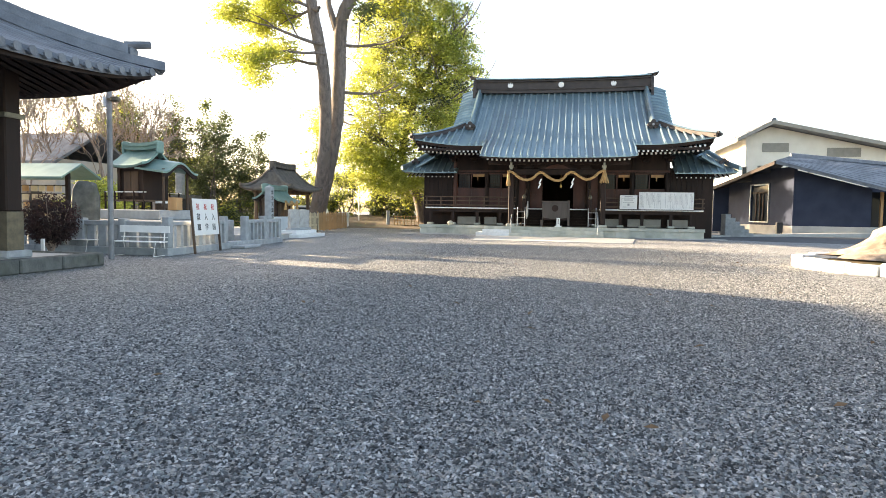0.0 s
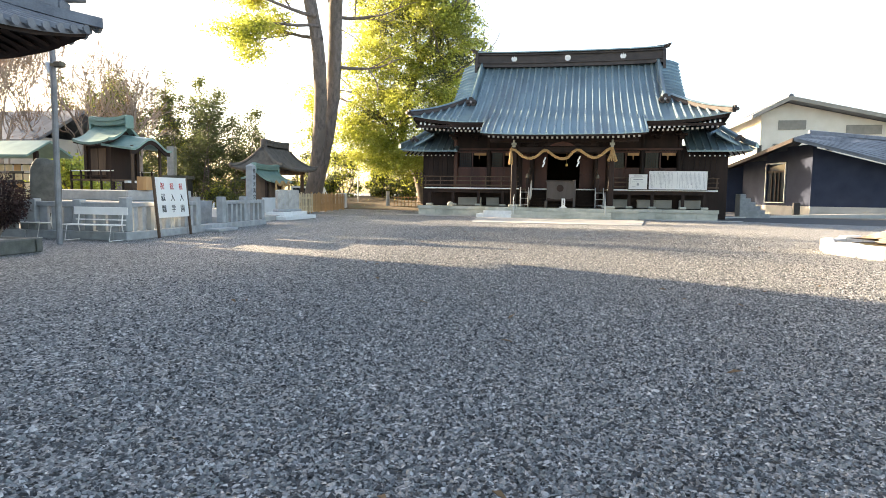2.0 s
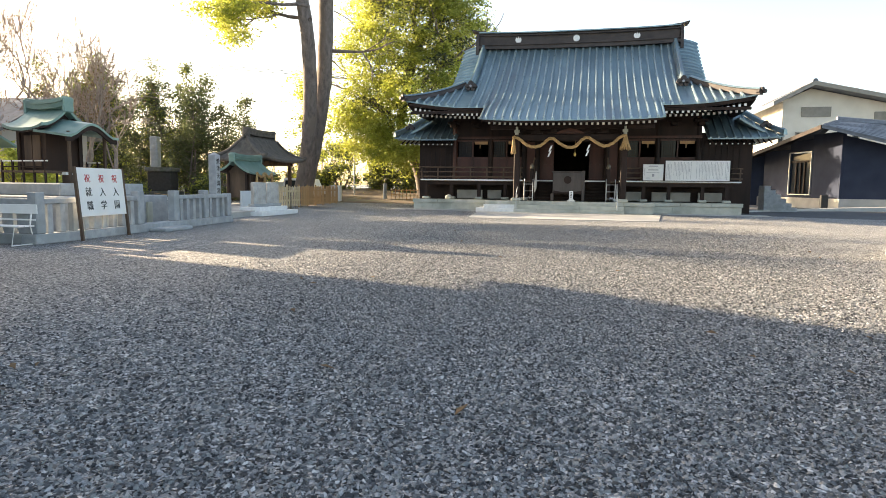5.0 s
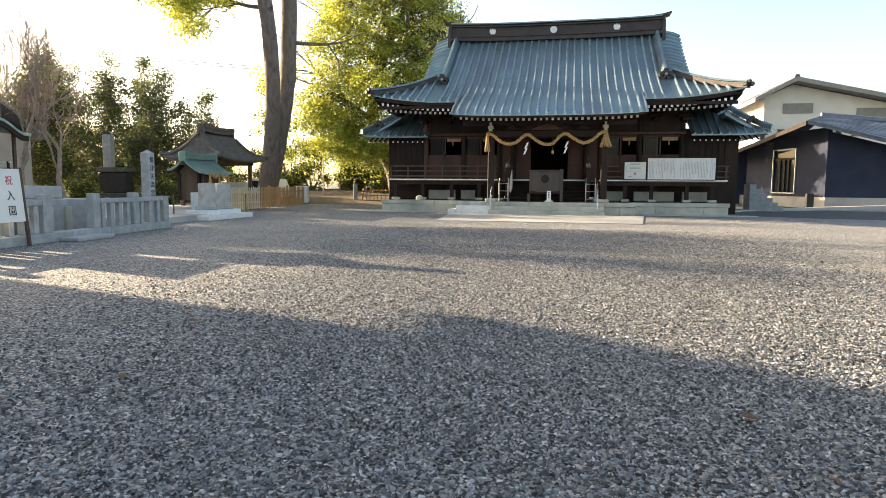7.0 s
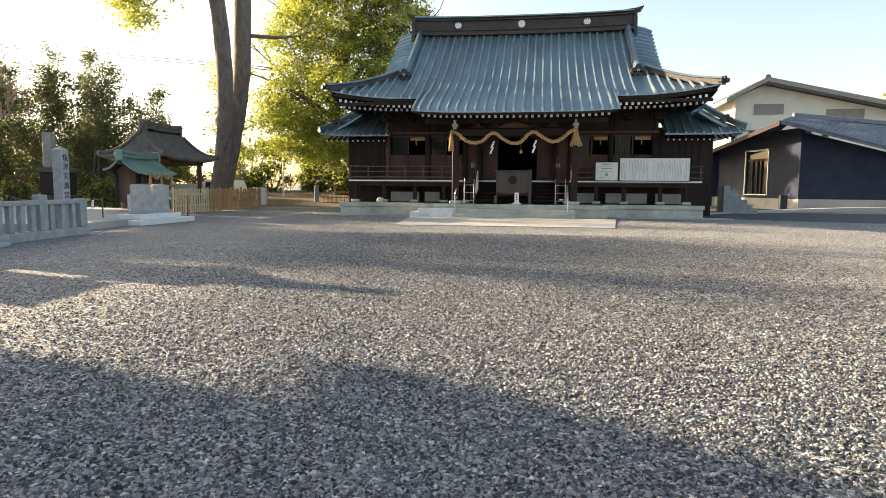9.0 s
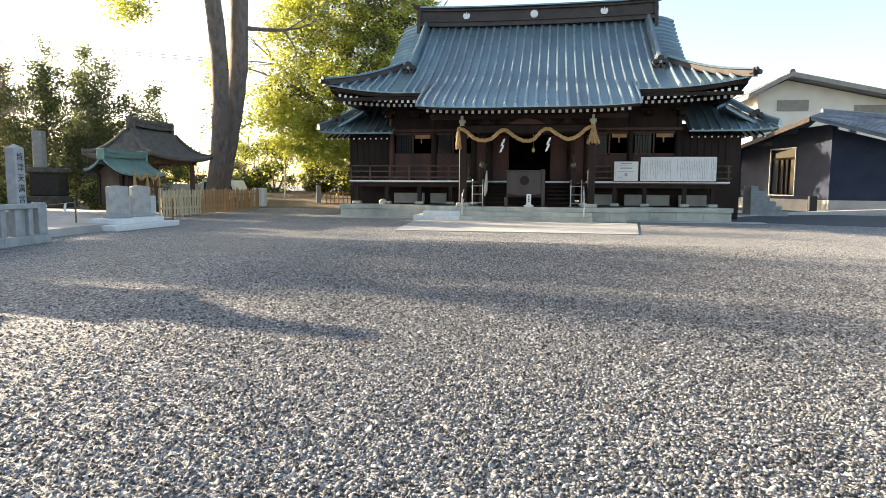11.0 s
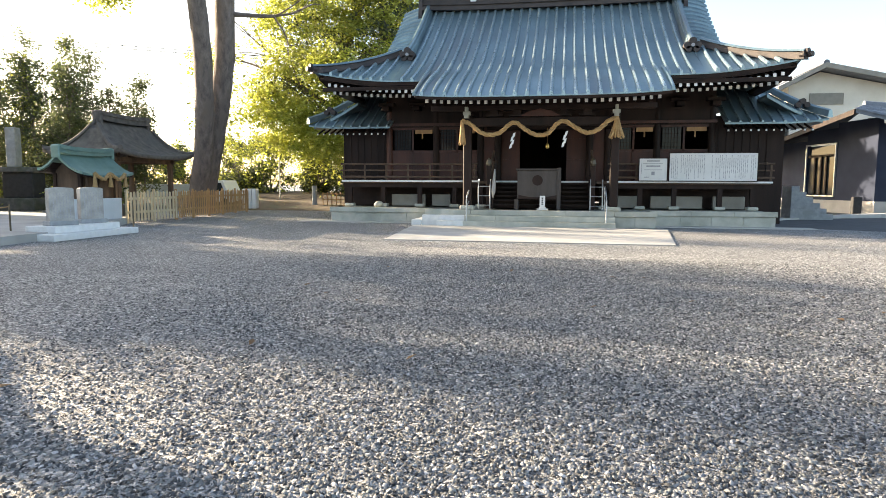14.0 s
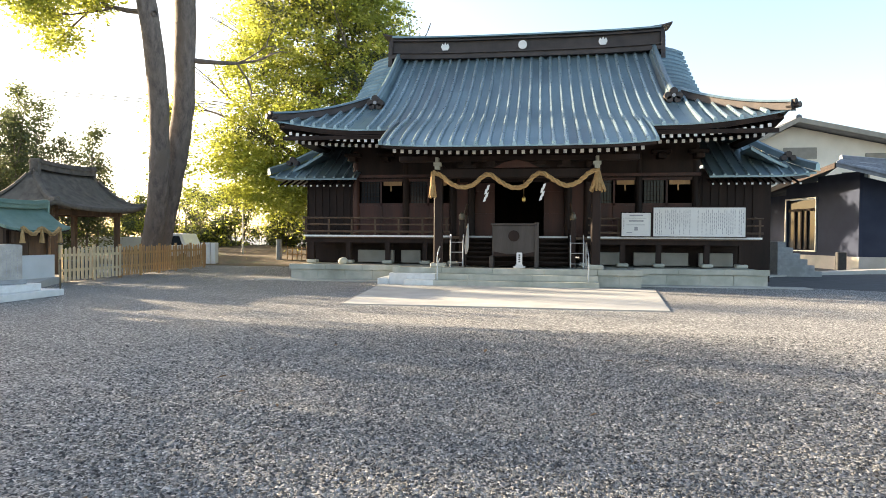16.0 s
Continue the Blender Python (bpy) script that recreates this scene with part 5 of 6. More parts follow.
marker = thing("white_marker", "small white wooden marker stake", "marker", (-13.0, 13.6, 0), turn=None)
bm = B()
box(bm, -13.1, -13.0, 13.5, 13.56, 0, 0.5, 0.01)
part("stake", bm, M_WHITE, marker)
boulder = thing("standing_stone", "tall dark upright memorial stone slab", "monument", (-15.2, 17.6, 0), turn=None)
bm = B()
bmesh.ops.create_icosphere(bm, subdivisions=4, radius=1.0)
for v in bm.verts:
    c = v.co
    q = Vector([math.copysign(abs(t) ** 0.55, t) for t in c])
    q = Vector((q.x * 0.42, q.y * 0.18, q.z * 0.97)) * (1 + 0.07 * noise.noise(c * 2.3))
    v.co = Vector((-15.2, 17.6, 1.25)) + Matrix.Rotation(radians(28), 3, "Z") @ q
part("slab", bm, M_OLDSTONE, boulder, smooth=True)
shed = thing("plaque_rack", "roofed rack of wooden prayer plaques under green copper roof", "plaque rack", (-21, 22, 0), turn=None)
bm = B()
shell(bm, [[(x, y, z) for y, z in ((20.7, 2.55), (21.8, 3.15), (22.9, 2.6))] for x in (-25.5, -22, -18.95)], 0.08)
part("roof", bm, M_COPPER_GREEN, shed)
for x in (-25, -22.2, -19.6):
    bm = B()
    box(bm, x - 0.07, x + 0.07, 21.7, 21.84, 0, 2.75)
    part("post", bm, M_DARK, shed)
for z in (0.8, 1.15, 1.5, 1.85, 2.2):
    bm = B()
    box(bm, -25, -19.6, 21.72, 21.78, z, z + 0.05)
    part("rail", bm, M_DARK, shed)
    for k in range(13):
        if random.random() < 0.85:
            bm = B()
            x = -24.9 + 0.4 * k + random.uniform(-0.05, 0.05)
            box(bm, x, x + 0.3, 21.66, 21.7, z - 0.22, z + 0.02, 0.005)
            part("plaque", bm, M_CREAMWOOD if random.random() < 0.6 else M_PALEWOOD, shed)


# ---- small shrines ----
def small_shrine(name, label, at, turn, w, d, base, wall, rise, roofmat, wallmat, porch_out, over=0.55, open_sides=False, fence_rail=False, overx=None):
    """A little curved-roof shrine; its front faces its own -y. w, d: body; base, wall, rise: heights."""
    ob = thing(name, label, "small shrine", at, turn=turn)
    z0, z1 = base, base + wall
    if not open_sides:
        bm = B()
        box(bm, -w / 2, w / 2, -d / 2, d / 2, z0, z1, 0.01)
        part("body", bm, wallmat, ob)
        bm = B()
        box(bm, -w * 0.3, -0.02, -d / 2 - 0.03, -d / 2, z0 + 0.1, z1 - 0.2)
        box(bm, 0.02, w * 0.3, -d / 2 - 0.03, -d / 2, z0 + 0.1, z1 - 0.2)
        part("door", bm, M_WOOD, ob)
    for sx in (-1, 1):
        for sy in (-1, 1):
            bm = B()
            box(bm, sx * w / 2 - 0.06, sx * w / 2 + 0.06, sy * d / 2 - 0.06, sy * d / 2 + 0.06, z0 - 0.02, z1 + 0.05)
            part("corner_post", bm, M_DARK, ob)
        if porch_out:
            bm = B()
            box(bm, sx * w * 0.42 - 0.05, sx * w * 0.42 + 0.05, -d / 2 - porch_out * 0.75 - 0.05, -d / 2 - porch_out * 0.75 + 0.05, z0 - 0.3, z1 - 0.1)
            part("porch_post", bm, M_WOOD, ob)
    hx = w / 2 + (over if overx is None else overx)

    def rp(x, t, s):
        run = d / 2 + over + (porch_out if s < 0 else 0)
        z = z1 + rise * (1 - t) ** (2.1 if roofmat == M_THATCH else 1.7) + 0.1 * (abs(x) / hx) ** 3 * (0.4 + t) - (0.12 * t * (porch_out > 0 and s < 0))
        return Vector((x, s * run * t, z))

    for s in (-1, 1):
        bm = B()
        shell(bm, [[rp(hx * u, t / 8, s) for t in range(9)] for u in (-1, -0.8, -0.5, 0, 0.5, 0.8, 1)], 0.09 if roofmat != M_THATCH else 0.2)
        part("roof_slope", bm, roofmat, ob, smooth=False)
        bm = B()
        shell(bm, [[rp(hx * u * 0.95, t / 4, s) - Vector((0, 0, 0.1 if roofmat != M_THATCH else 0.21)) for t in range(1, 5)] for u in (-1, 0, 1)], 0.05)
        part("soffit", bm, M_DARK, ob)
    for s in (-1, 1):
        bm = B()
        tri = [rp(s * w * 0.5, t / 4, -1) for t in (3, 2, 1, 0)] + [rp(s * w * 0.5, t / 4, 1) for t in (1, 2, 3)]
        prism(bm, [p - Vector((0, 0, 0.12)) for p in tri], (s * 0.05, 0, 0))
        part("gable", bm, wallmat, ob)
    bm = B()
    for zz, hh, ww in ((0.0, 0.14, 0.3), (0.14, 0.08, 0.42), (0.22, 0.06, 0.26)):
        shell(bm, [[(x, y, z1 + rise + zz + hh + 0.08 * (abs(x) / hx) ** 3) for y in (-ww / 2, ww / 2)] for x in (-hx * 0.98, -hx * 0.6, 0, hx * 0.6, hx * 0.98)], hh)
    part("ridge", bm, roofmat if roofmat != M_THATCH else M_THATCH, ob)
    for s in (-1, 1):
        bm = B()
        box(bm, s * hx - 0.05, s * hx + 0.05, -0.17, 0.17, z1 + rise - 0.12, z1 + rise + 0.33, 0.03)
        part("ridge_end", bm, roofmat, ob)
    if fence_rail:
        for z in (z0 + 0.05, z0 + 0.38):
            bm = B()
            box(bm, -w / 2 - 0.3, w / 2 + 0.3, -d / 2 - 0.32, -d / 2 - 0.27, z, z + 0.05)
            box(bm, -w / 2 - 0.32, -w / 2 - 0.27, -d / 2 - 0.3, d / 2, z, z + 0.05)
            box(bm, w / 2 + 0.27, w / 2 + 0.32, -d / 2 - 0.3, d / 2, z, z + 0.05)
            part("veranda_rail", bm, M_WHITE if z > z0 + 0.2 else M_DARK, ob)
        for k in range(4):
            bm = B()
            box(bm, -0.35, 0.35, -d / 2 - 0.9 + 0.15 * k, -d / 2 - 0.3, z0 - 0.3 + 0.1 * k, z0 - 0.2 + 0.1 * k)
            part("step", bm, M_WHITE if k == 3 else M_WOOD, ob)
    return ob


def side_porch():
    """The entrance end of the small shrine: curved porch roof, posts, railed floor and steps."""
    hk = scene.objects["small_shrine"]
    bm = B()
    shell(bm, [[(x, y, 1.62 + 0.2 * math.cos(min(1.0, abs(y) / 0.7) * 2.6) + 0.12 * (1.3 - x)) for y in [-0.9 + 0.18 * j for j in range(11)]] for x in (0.5, 0.9, 1.35, 1.8)], 0.07)
    part("porch_roof", bm, M_COPPER_GREEN, hk)
    bm = B()
    shell(bm, [[(x, y, 1.5 + 0.2 * math.cos(min(1.0, abs(y) / 0.7) * 2.6)) for y in [-0.85 + 0.17 * j for j in range(11)]] for x in (1.7, 1.77)], 0.14)
    part("porch_gable", bm, M_DARK, hk)
    for y in (-0.6, 0.6):
        bm = B()
        box(bm, 1.5, 1.57, y - 0.035, y + 0.035, 0, 1.5)
        part("porch_post", bm, M_WOOD, hk)
    bm = B()
    box(bm, -0.95, 0.95, -0.9, 0.9, 0.3, 0.36)
    part("floor", bm, M_WOOD, hk)
    for z, mt in ((0.62, M_WHITE), (0.45, M_DARK)):
        for y in (-0.88, 0.88):
            bm = B()
            box(bm, -0.95, 1.0, y - 0.02, y + 0.02, z, z + 0.035)
            part("rail", bm, mt, hk)
    for k in range(5):
        x = -0.9 + 0.45 * k
        for y in (-0.88, 0.88):
            bm = B()
            box(bm, x - 0.025, x + 0.025, y - 0.025, y + 0.025, 0, 0.66)
            part("post", bm, M_DARK, hk)
    for k in range(4):
        bm = B()
        box(bm, 0.95, 1.5 - 0.13 * k, -0.4, 0.4, 0.08 * k, 0.08 * (k + 1))
        part("step", bm, M_WHITE if k == 3 else M_WOOD, hk)


ped = thing("stone_pedestal", "stepped grey stone pedestal under the small shrine", "pedestal", (-15.1, 20.4, 0), turn=-8)
bm = B()
box(bm, -1.9, 2.6, -1.9, 2.0, 0, 0.95, 0.03)
part("lower_tier", bm, M_GRANITE, ped)
bm = B()
box(bm, -1.4, 2.1, -1.4, 1.5, 0.95, 1.3, 0.03)
part("upper_tier", bm, M_GRANITE, ped)
small_shrine("small_shrine", "small dark timber shrine with green copper roof on pedestal", (-15.1, 20.4, 1.3), -8, 1.1, 1.1, 0.35, 1.25, 0.62, M_COPPER_GREEN, M_DARK, 0, 0.32, overx=0.27)
side_porch()
crate = thing("wooden_crate", "small pale wooden crate before the small shrine", "crate", (-13.9, 19.6, 1.3), turn=None)
bm = B()
box(bm, -13.3, -12.95, 19.3, 19.65, 1.3, 1.75, 0.01)
part("crate", bm, M_PALEWOOD, crate)
small_shrine("small_shrine", "little shrine with green copper roof and straw rope", (-16.4, 34.1, 0.22), 90, 1.7, 1.0, 0.4, 1.3, 0.6, M_COPPER_GREEN, M_WOOD, 0.2, 0.28, overx=0.5)


def pavilion():
    """Open shelter: four posts, tie beams and a steep concave hipped roof with a short ridge."""
    ob = thing("roofed_pavilion", "open pavilion with curved brown bark-shingle hip roof", "pavilion", (-17.8, 38.1, 0))
    hx, hy, ry, z0, rise = 1.75, 2.5, 1.6, 2.7, 1.45

    def pt(sx, sy, t):
        """sx, sy from -1 to 1 along the slope's breadth; t from the ridge (0) to the eave (1)."""
        lift_up = 0.22 * (abs(sx) * abs(sy)) ** 3 * t ** 3
        return Vector((sx * hx * t, sy * (ry + (hy - ry) * t), z0 + rise * (1 - t) ** 1.75 + lift_up))

    steps = [j / 9 for j in range(10)]
    span = (-1, -0.75, -0.4, 0, 0.4, 0.75, 1)
    for s in (-1, 1):
        bm = B()
        shell(bm, [[pt(s, u, t) for t in steps] for u in span], 0.16)
        part("roof_slope", bm, M_THATCH, ob, smooth=True)
        bm = B()
        shell(bm, [[pt(u, s, t) for t in steps[1:]] for u in span], 0.16)
        part("roof_end", bm, M_THATCH, ob, smooth=True)
        for u in (-1, 1):
            bm = B()
            strip(bm, [pt(s, u, t) + Vector((0, 0, -0.02)) for t in steps[1:]], 0.2, 0.12, (1, -s * u, 0))
            part("hip", bm, M_THATCH, ob)
            bm = B()
            box(bm, s * 1.0 - 0.09, s * 1.0 + 0.09, u * 1.75 - 0.09, u * 1.75 + 0.09, 0.12, 2.9, 0.01)
            post = part("post", bm, M_WOOD, ob)
            bm = B()
            box(bm, s * 1.0 - 0.2, s * 1.0 + 0.2, u * 1.75 - 0.2, u * 1.75 + 0.2, 0, 0.14, 0.02)
            part("base_stone", bm, M_GRANITE, post)
        bm = B()
        box(bm, s * 1.0 - 0.07, s * 1.0 + 0.07, -1.95, 1.95, 2.4, 2.6, 0.01)
        part("beam", bm, M_WOOD, ob)
        bm = B()
        box(bm, -1.2, 1.2, s * 1.75 - 0.07, s * 1.75 + 0.07, 2.4, 2.58, 0.01)
        part("beam", bm, M_WOOD, ob)
        bm = B()
        box(bm, -0.22, 0.22, s * 1.5 - 0.07, s * 1.5 + 0.07, z0 + rise - 0.35, z0 + rise + 0.34, 0.04)
        part("ridge_end", bm, M_THATCH, ob)
    bm = B()
    for z, h, w in ((-0.1, 0.2, 0.46), (0.1, 0.07, 0.58), (0.17, 0.1, 0.36)):
        shell(bm, [[(x, y, z0 + rise + z + h + 0.06 * (abs(y) / 1.5) ** 3) for x in (-w / 2, w / 2)] for y in (-1.5, -0.8, 0, 0.8, 1.5)], h)
    part("ridge", bm, M_THATCH, ob)
    bm = B()
    box(bm, -0.5, 0.5, -1.2, 1.2, 0, 0.62, 0.05)
    part("stone_basin", bm, M_OLDSTONE, ob)


pavilion()
srope = thing("straw_rope", "thin straw rope swag on the little shrine front", "rope", (-15.72, 34.1, 1.78), turn=90)
bm = B()
sweep_rope(bm, [(-0.8, -0.35, 0.1), (-0.4, -0.4, -0.12), (0, -0.35, 0.08), (0.4, -0.4, -0.12), (0.8, -0.35, 0.1)], 0.06)
part("cord", bm, M_ROPE, srope)
for x in (-0.8, 0, 0.8):
    bm = B()
    tube(bm, [(x, -0.36, 0.1), (x, -0.36, -0.4)], [0.03, 0.09], 6)
    part("tassel", bm, M_ROPE, srope)

# ---- memorial tablets ----
plinth = thing("tablet_plinth", "white granite slab plinth for two memorial tablets", "plinth", (-12.9, 29.5, 0), turn=None)
for x0, x1, y0, y1, z0, z1 in ((-13.75, -12.05, 27.7, 31.05, 0, 0.18), (-13.3, -12.35, 28.1, 30.6, 0.18, 0.36)):
    bm = B()
    box(bm, x0, x1, y0, y1, z0, z1, 0.015)
    part("slab", bm, M_WHITESTONE, plinth)
for y in (28.8, 29.95):
    tb = thing("memorial_tablet", "upright pale granite memorial tablet with rounded top", "memorial tablet", (-12.8, y, 0.36), group="memorial tablets", turn=70)
    bm = B()
    prism(bm, [(-0.34, -0.09, 0.1), (0.34, -0.09, 0.1), (0.34, -0.09, 1.0), (0.29, -0.09, 1.03), (0, -0.09, 1.05), (-0.29, -0.09, 1.03), (-0.34, -0.09, 1.0)], (0, 0.18, 0))
    part("slab", bm, M_TABLET, tb)
    bm = B()
    box(bm, -0.4, 0.4, -0.2, 0.2, 0, 0.12, 0.02)
    part("foot", bm, M_GRANITE, tb)
    bm = B()
    rr = random.Random(int(y * 10))
    for k in range(6):
        for j in range(9):
            x = -0.22 + 0.088 * k
            box(bm, x - 0.012, x + 0.012, -0.094, -0.09, 0.2 + j * 0.08, 0.2 + j * 0.08 + rr.uniform(0.03, 0.06))
    part("lettering", bm, M_GREYINK, tb)
for x, y in ((-13.85, 28.2), (-12.75, 31.75), (-17.6, 28.4)):
    st = thing("rope_stake", "thin iron stake of a rope barrier", "stake", (x, y, 0), group="rope stakes", turn=None)
    bm = B()
    tube(bm, [(x, y, 0), (x, y, 0.95)], 0.025, 6)
    part("stake", bm, M_BRONZE, st)

barrier = thing("barrier_rope", "thin straw barrier rope with white paper streamers", "rope", (-15.7, 28.3, 0.8), turn=None)
bm = B()
tube(bm, [(-13.85 - 3.75 * k / 10, 28.2 + 0.02 * k, 0.88 - 0.14 * math.sin(math.pi * k / 10)) for k in range(11)], 0.012, 6)
part("cord", bm, M_ROPE, barrier)
for k in (1, 3, 6, 8):
    x, y, z = -13.85 - 0.375 * k, 28.17 + 0.02 * k, 0.87 - 0.14 * math.sin(math.pi * k / 10)
    bm = B()
    for j in range(3):
        prism(bm, [(x - 0.03 * (j % 2), y - 0.008 * j, z - 0.09 * j), (x + 0.07, y - 0.008 * j, z + 0.02 - 0.09 * j), (x + 0.05, y - 0.008 * j, z - 0.09 - 0.09 * j), (x - 0.05, y - 0.008 * j, z - 0.11 - 0.09 * j)], (0, 0.004, 0))
    part("paper_streamer", bm, M_PAPER, barrier)

# ---- picket fence ----
def picket_mesh(h, mat):
    """One pointed board, its foot at the origin."""
    bm = B()
    box(bm, -0.012, 0.012, -0.055, 0.055, 0.08, h - 0.05)
    prism(bm, [(-0.012, -0.055, h - 0.05), (-0.012, 0.055, h - 0.05), (-0.012, 0, h)], (0.024, 0, 0))
    me = bpy.data.meshes.new("picket")
    bmesh.ops.recalc_face_normals(bm, faces=bm.faces)
    bm.to_mesh(me)
    bm.free()
    me.materials.append(mat)
    return me


for p0, p1, mat, lab in (((-15.25, 34.9), (-15.2, 37.9), M_CREAMWOOD, "pale unpainted cedar picket fence"), ((-15.2, 37.95), (-16.15, 45.9), M_PALEWOOD, "orange-toned cedar picket fence around the old tree")):
    a, b = Vector((*p0, 0)), Vector((*p1, 0))
    pf = thing("picket_fence", lab, "fence", tuple((a + b) / 2), turn=None)
    ln = (b - a).length
    ang = math.degrees(math.atan2(-(b - a).x, (b - a).y))
    n = int(ln / 0.2)
    kinds = [picket_mesh(h, mat) for h in (1.2, 1.22, 1.25)]
    for k in range(n):
        q = a.lerp(b, (k + 0.5) / n)
        piece("picket", kinds[(k * 7) % 3], pf, pose(q.x, q.y, 0, 0, random.uniform(-1, 1), ang))
    at = Matrix.Translation(a) @ pose(0, 0, 0, 0, 0, ang)
    for z in (0.38, 0.9):
        bm = B()
        box(bm, -0.06, -0.015, 0, ln, z, z + 0.09)
        bm.transform(at)
        part("rail", bm, mat, pf)
    for k in range(int(ln / 1.6) + 1):
        bm = B()
        box(bm, -0.14, -0.062, 1.6 * k - 0.045, 1.6 * k + 0.045, 0, 1.3)
        bm.transform(at)
        part("post", bm, mat, pf)
whitewall = thing("low_white_wall", "low pale wall beside the little shrine", "wall", (-15.5, 33.2, 0.2), turn=None)
bm = B()
box(bm, -15.5, -15.4, 31.9, 34.7, 0.2, 0.98, 0.01)
part("panel", bm, M_BLUE, whitewall)
stub = thing("stone_post", "short square granite marker post", "post", (-14.2, 50.6, 0), turn=None)
bm = B()
box(bm, -14.33, -14.07, 50.5, 50.76, 0, 1.45, 0.03)
part("post", bm, M_GRANITE, stub)
bamboo = thing("bamboo_fence", "low open bamboo lattice fence", "fence", (-12.6, 50.5, 0), turn=None)
for z in (0.25, 0.6, 0.95):
    bm = B()
    tube(bm, [(-13.7, 50.6, z), (-11.4, 50.2, z)], 0.03, 6)
    part("rail", bm, M_PALEWOOD, bamboo)
for k in range(8):
    bm = B()
    x = -13.65 + k * 0.31
    tube(bm, [(x, 50.6 - 0.057 * k, 0), (x, 50.6 - 0.057 * k, 1.05)], 0.028, 6)
    part("cane", bm, M_PALEWOOD, bamboo)

# ---- trees ----
def limb(bm, rng, p, d, length, r, depth, tips, spread=0.5, up=0.15, bend=0.25, kids=3, fall=0.68):
    """A tapering crooked branch that divides; tips collects the ends."""
    pts, rad = [Vector(p)], [r]
    d = Vector(d).normalized()
    n = 4
    for k in range(n):
        d = (d + Vector(rng.normal(0, bend, 3)) * 0.5 + Vector((0, 0, up * 0.3))).normalized()
        pts.append(pts[-1] + d * length / n)
        rad.append(max(0.016, r * (1 - 0.42 * (k + 1) / n)))
    tube(bm, pts, rad, 7 if r > 0.08 else 4, cap=False)
    if depth == 0:
        tips.append(pts[-1])
        tips.append(pts[-2])
        return
    for k in range(kids):
        dd = (d + Vector(rng.normal(0, spread, 3)) + Vector((0, 0, up))).normalized()
        limb(bm, rng, pts[-1 if k == 0 else int(rng.integers(2, 5))], dd, length * fall * rng.uniform(0.8, 1.2), rad[-1] * (0.9 if k == 0 else 0.7), depth - 1, tips, spread, up, bend, kids, fall)


def smooth_path(pts, n=6):
    pts = [Vector(p) for p in pts]
    out = []
    for i in range(len(pts) - 1):
        p0, p1, p2, p3 = pts[max(i - 1, 0)], pts[i], pts[i + 1], pts[min(i + 2, len(pts) - 1)]
        for k in range(n):
            t = k / n
            out.append(0.5 * ((2 * p1) + (p2 - p0) * t + (2 * p0 - 5 * p1 + 4 * p2 - p3) * t * t + (3 * p1 - p0 - 3 * p2 + p3) * t ** 3))
    return out + [pts[-1]]


def trunk(bm, pts, r0, r1, n=14, flare=0.0):
    q = smooth_path(pts)
    rad = [(r0 + (r1 - r0) * i / (len(q) - 1)) * (1 + flare * max(0, 1 - i / 5) ** 2) for i in range(len(q))]
    tube(bm, q, rad, n, cap=False)
    for v in bm.verts:
        v.co += Vector((v.co.x, v.co.y, 0)).normalized() * 0.0 + Vector((noise.noise(v.co * 1.3), noise.noise(v.co * 1.3 + Vector((9, 0, 0))), 0)) * 0.06
    return bm


rng = np.random.default_rng(11)
# the old twin-trunked tree behind the picket fence
old = thing("twin_trunk_tree", "tall old twin-trunked tree with yellow-green spring leaves", "tree", (-18.0, 45, 0), turn=None)
bm = B()
trunk(bm, [(-18.35, 44.2, -0.1), (-18.0, 44.1, 1.2), (-17.3, 43.6, 4), (-16.7, 42.7, 7.5), (-16.4, 41.6, 11), (-16.95, 41.0, 15), (-17.3, 40.6, 18), (-17.6, 40, 22)], 0.5, 0.36, 16, 0.55)
part("trunk", bm, M_BARK, old, smooth=True)
bm = B()
trunk(bm, [(-18.3, 44.9, -0.1), (-18.05, 44.8, 1.2), (-17.35, 44.7, 4), (-16.5, 44.4, 8), (-16.15, 44, 11.5), (-15.9, 43.8, 15.2), (-15.1, 43.8, 17.0)], 0.56, 0.44, 16, 0.45)
part("trunk", bm, M_BARK, old, smooth=True)


def spray(name, mat, tips, n, jit, size, seed, long=1.6):
    pts = np.array([tuple(t) for t in tips])
    flakes(name, mat, pts[rng.integers(0, len(pts), n)] + rng.normal(0, jit, (n, 3)) * np.array((1, 1, 0.6)), size, old, 0.5, seed, 0.08, long)


tips = []
for p, d, ln, r in (((-16.0, 41.3, 11.4), (-1, 0.15, 0.1), 3.5, 0.14), ((-16.2, 40.9, 12.8), (-1, -0.2, 0.2), 3.4, 0.14), ((-16.4, 40.6, 15.0), (-0.9, 0.2, 0.3), 3.3, 0.14), ((-16.1, 41.2, 12.2), (-1, -0.5, 0.05), 3.0, 0.12), ((-16.6, 40, 19), (-0.3, 0.3, 1), 3.0, 0.2), ((-16.3, 40.6, 15.2), (-1, 0.5, 0.0), 2.8, 0.12)):
    bm = B()
    limb(bm, rng, p, d, ln, r, 2, tips, 0.45, 0.02)
    part("branch", bm, M_BARK, old)
spray("foliage", M_LEAF_Y, tips, 20000, 0.5, 0.13, 21)
tips = []
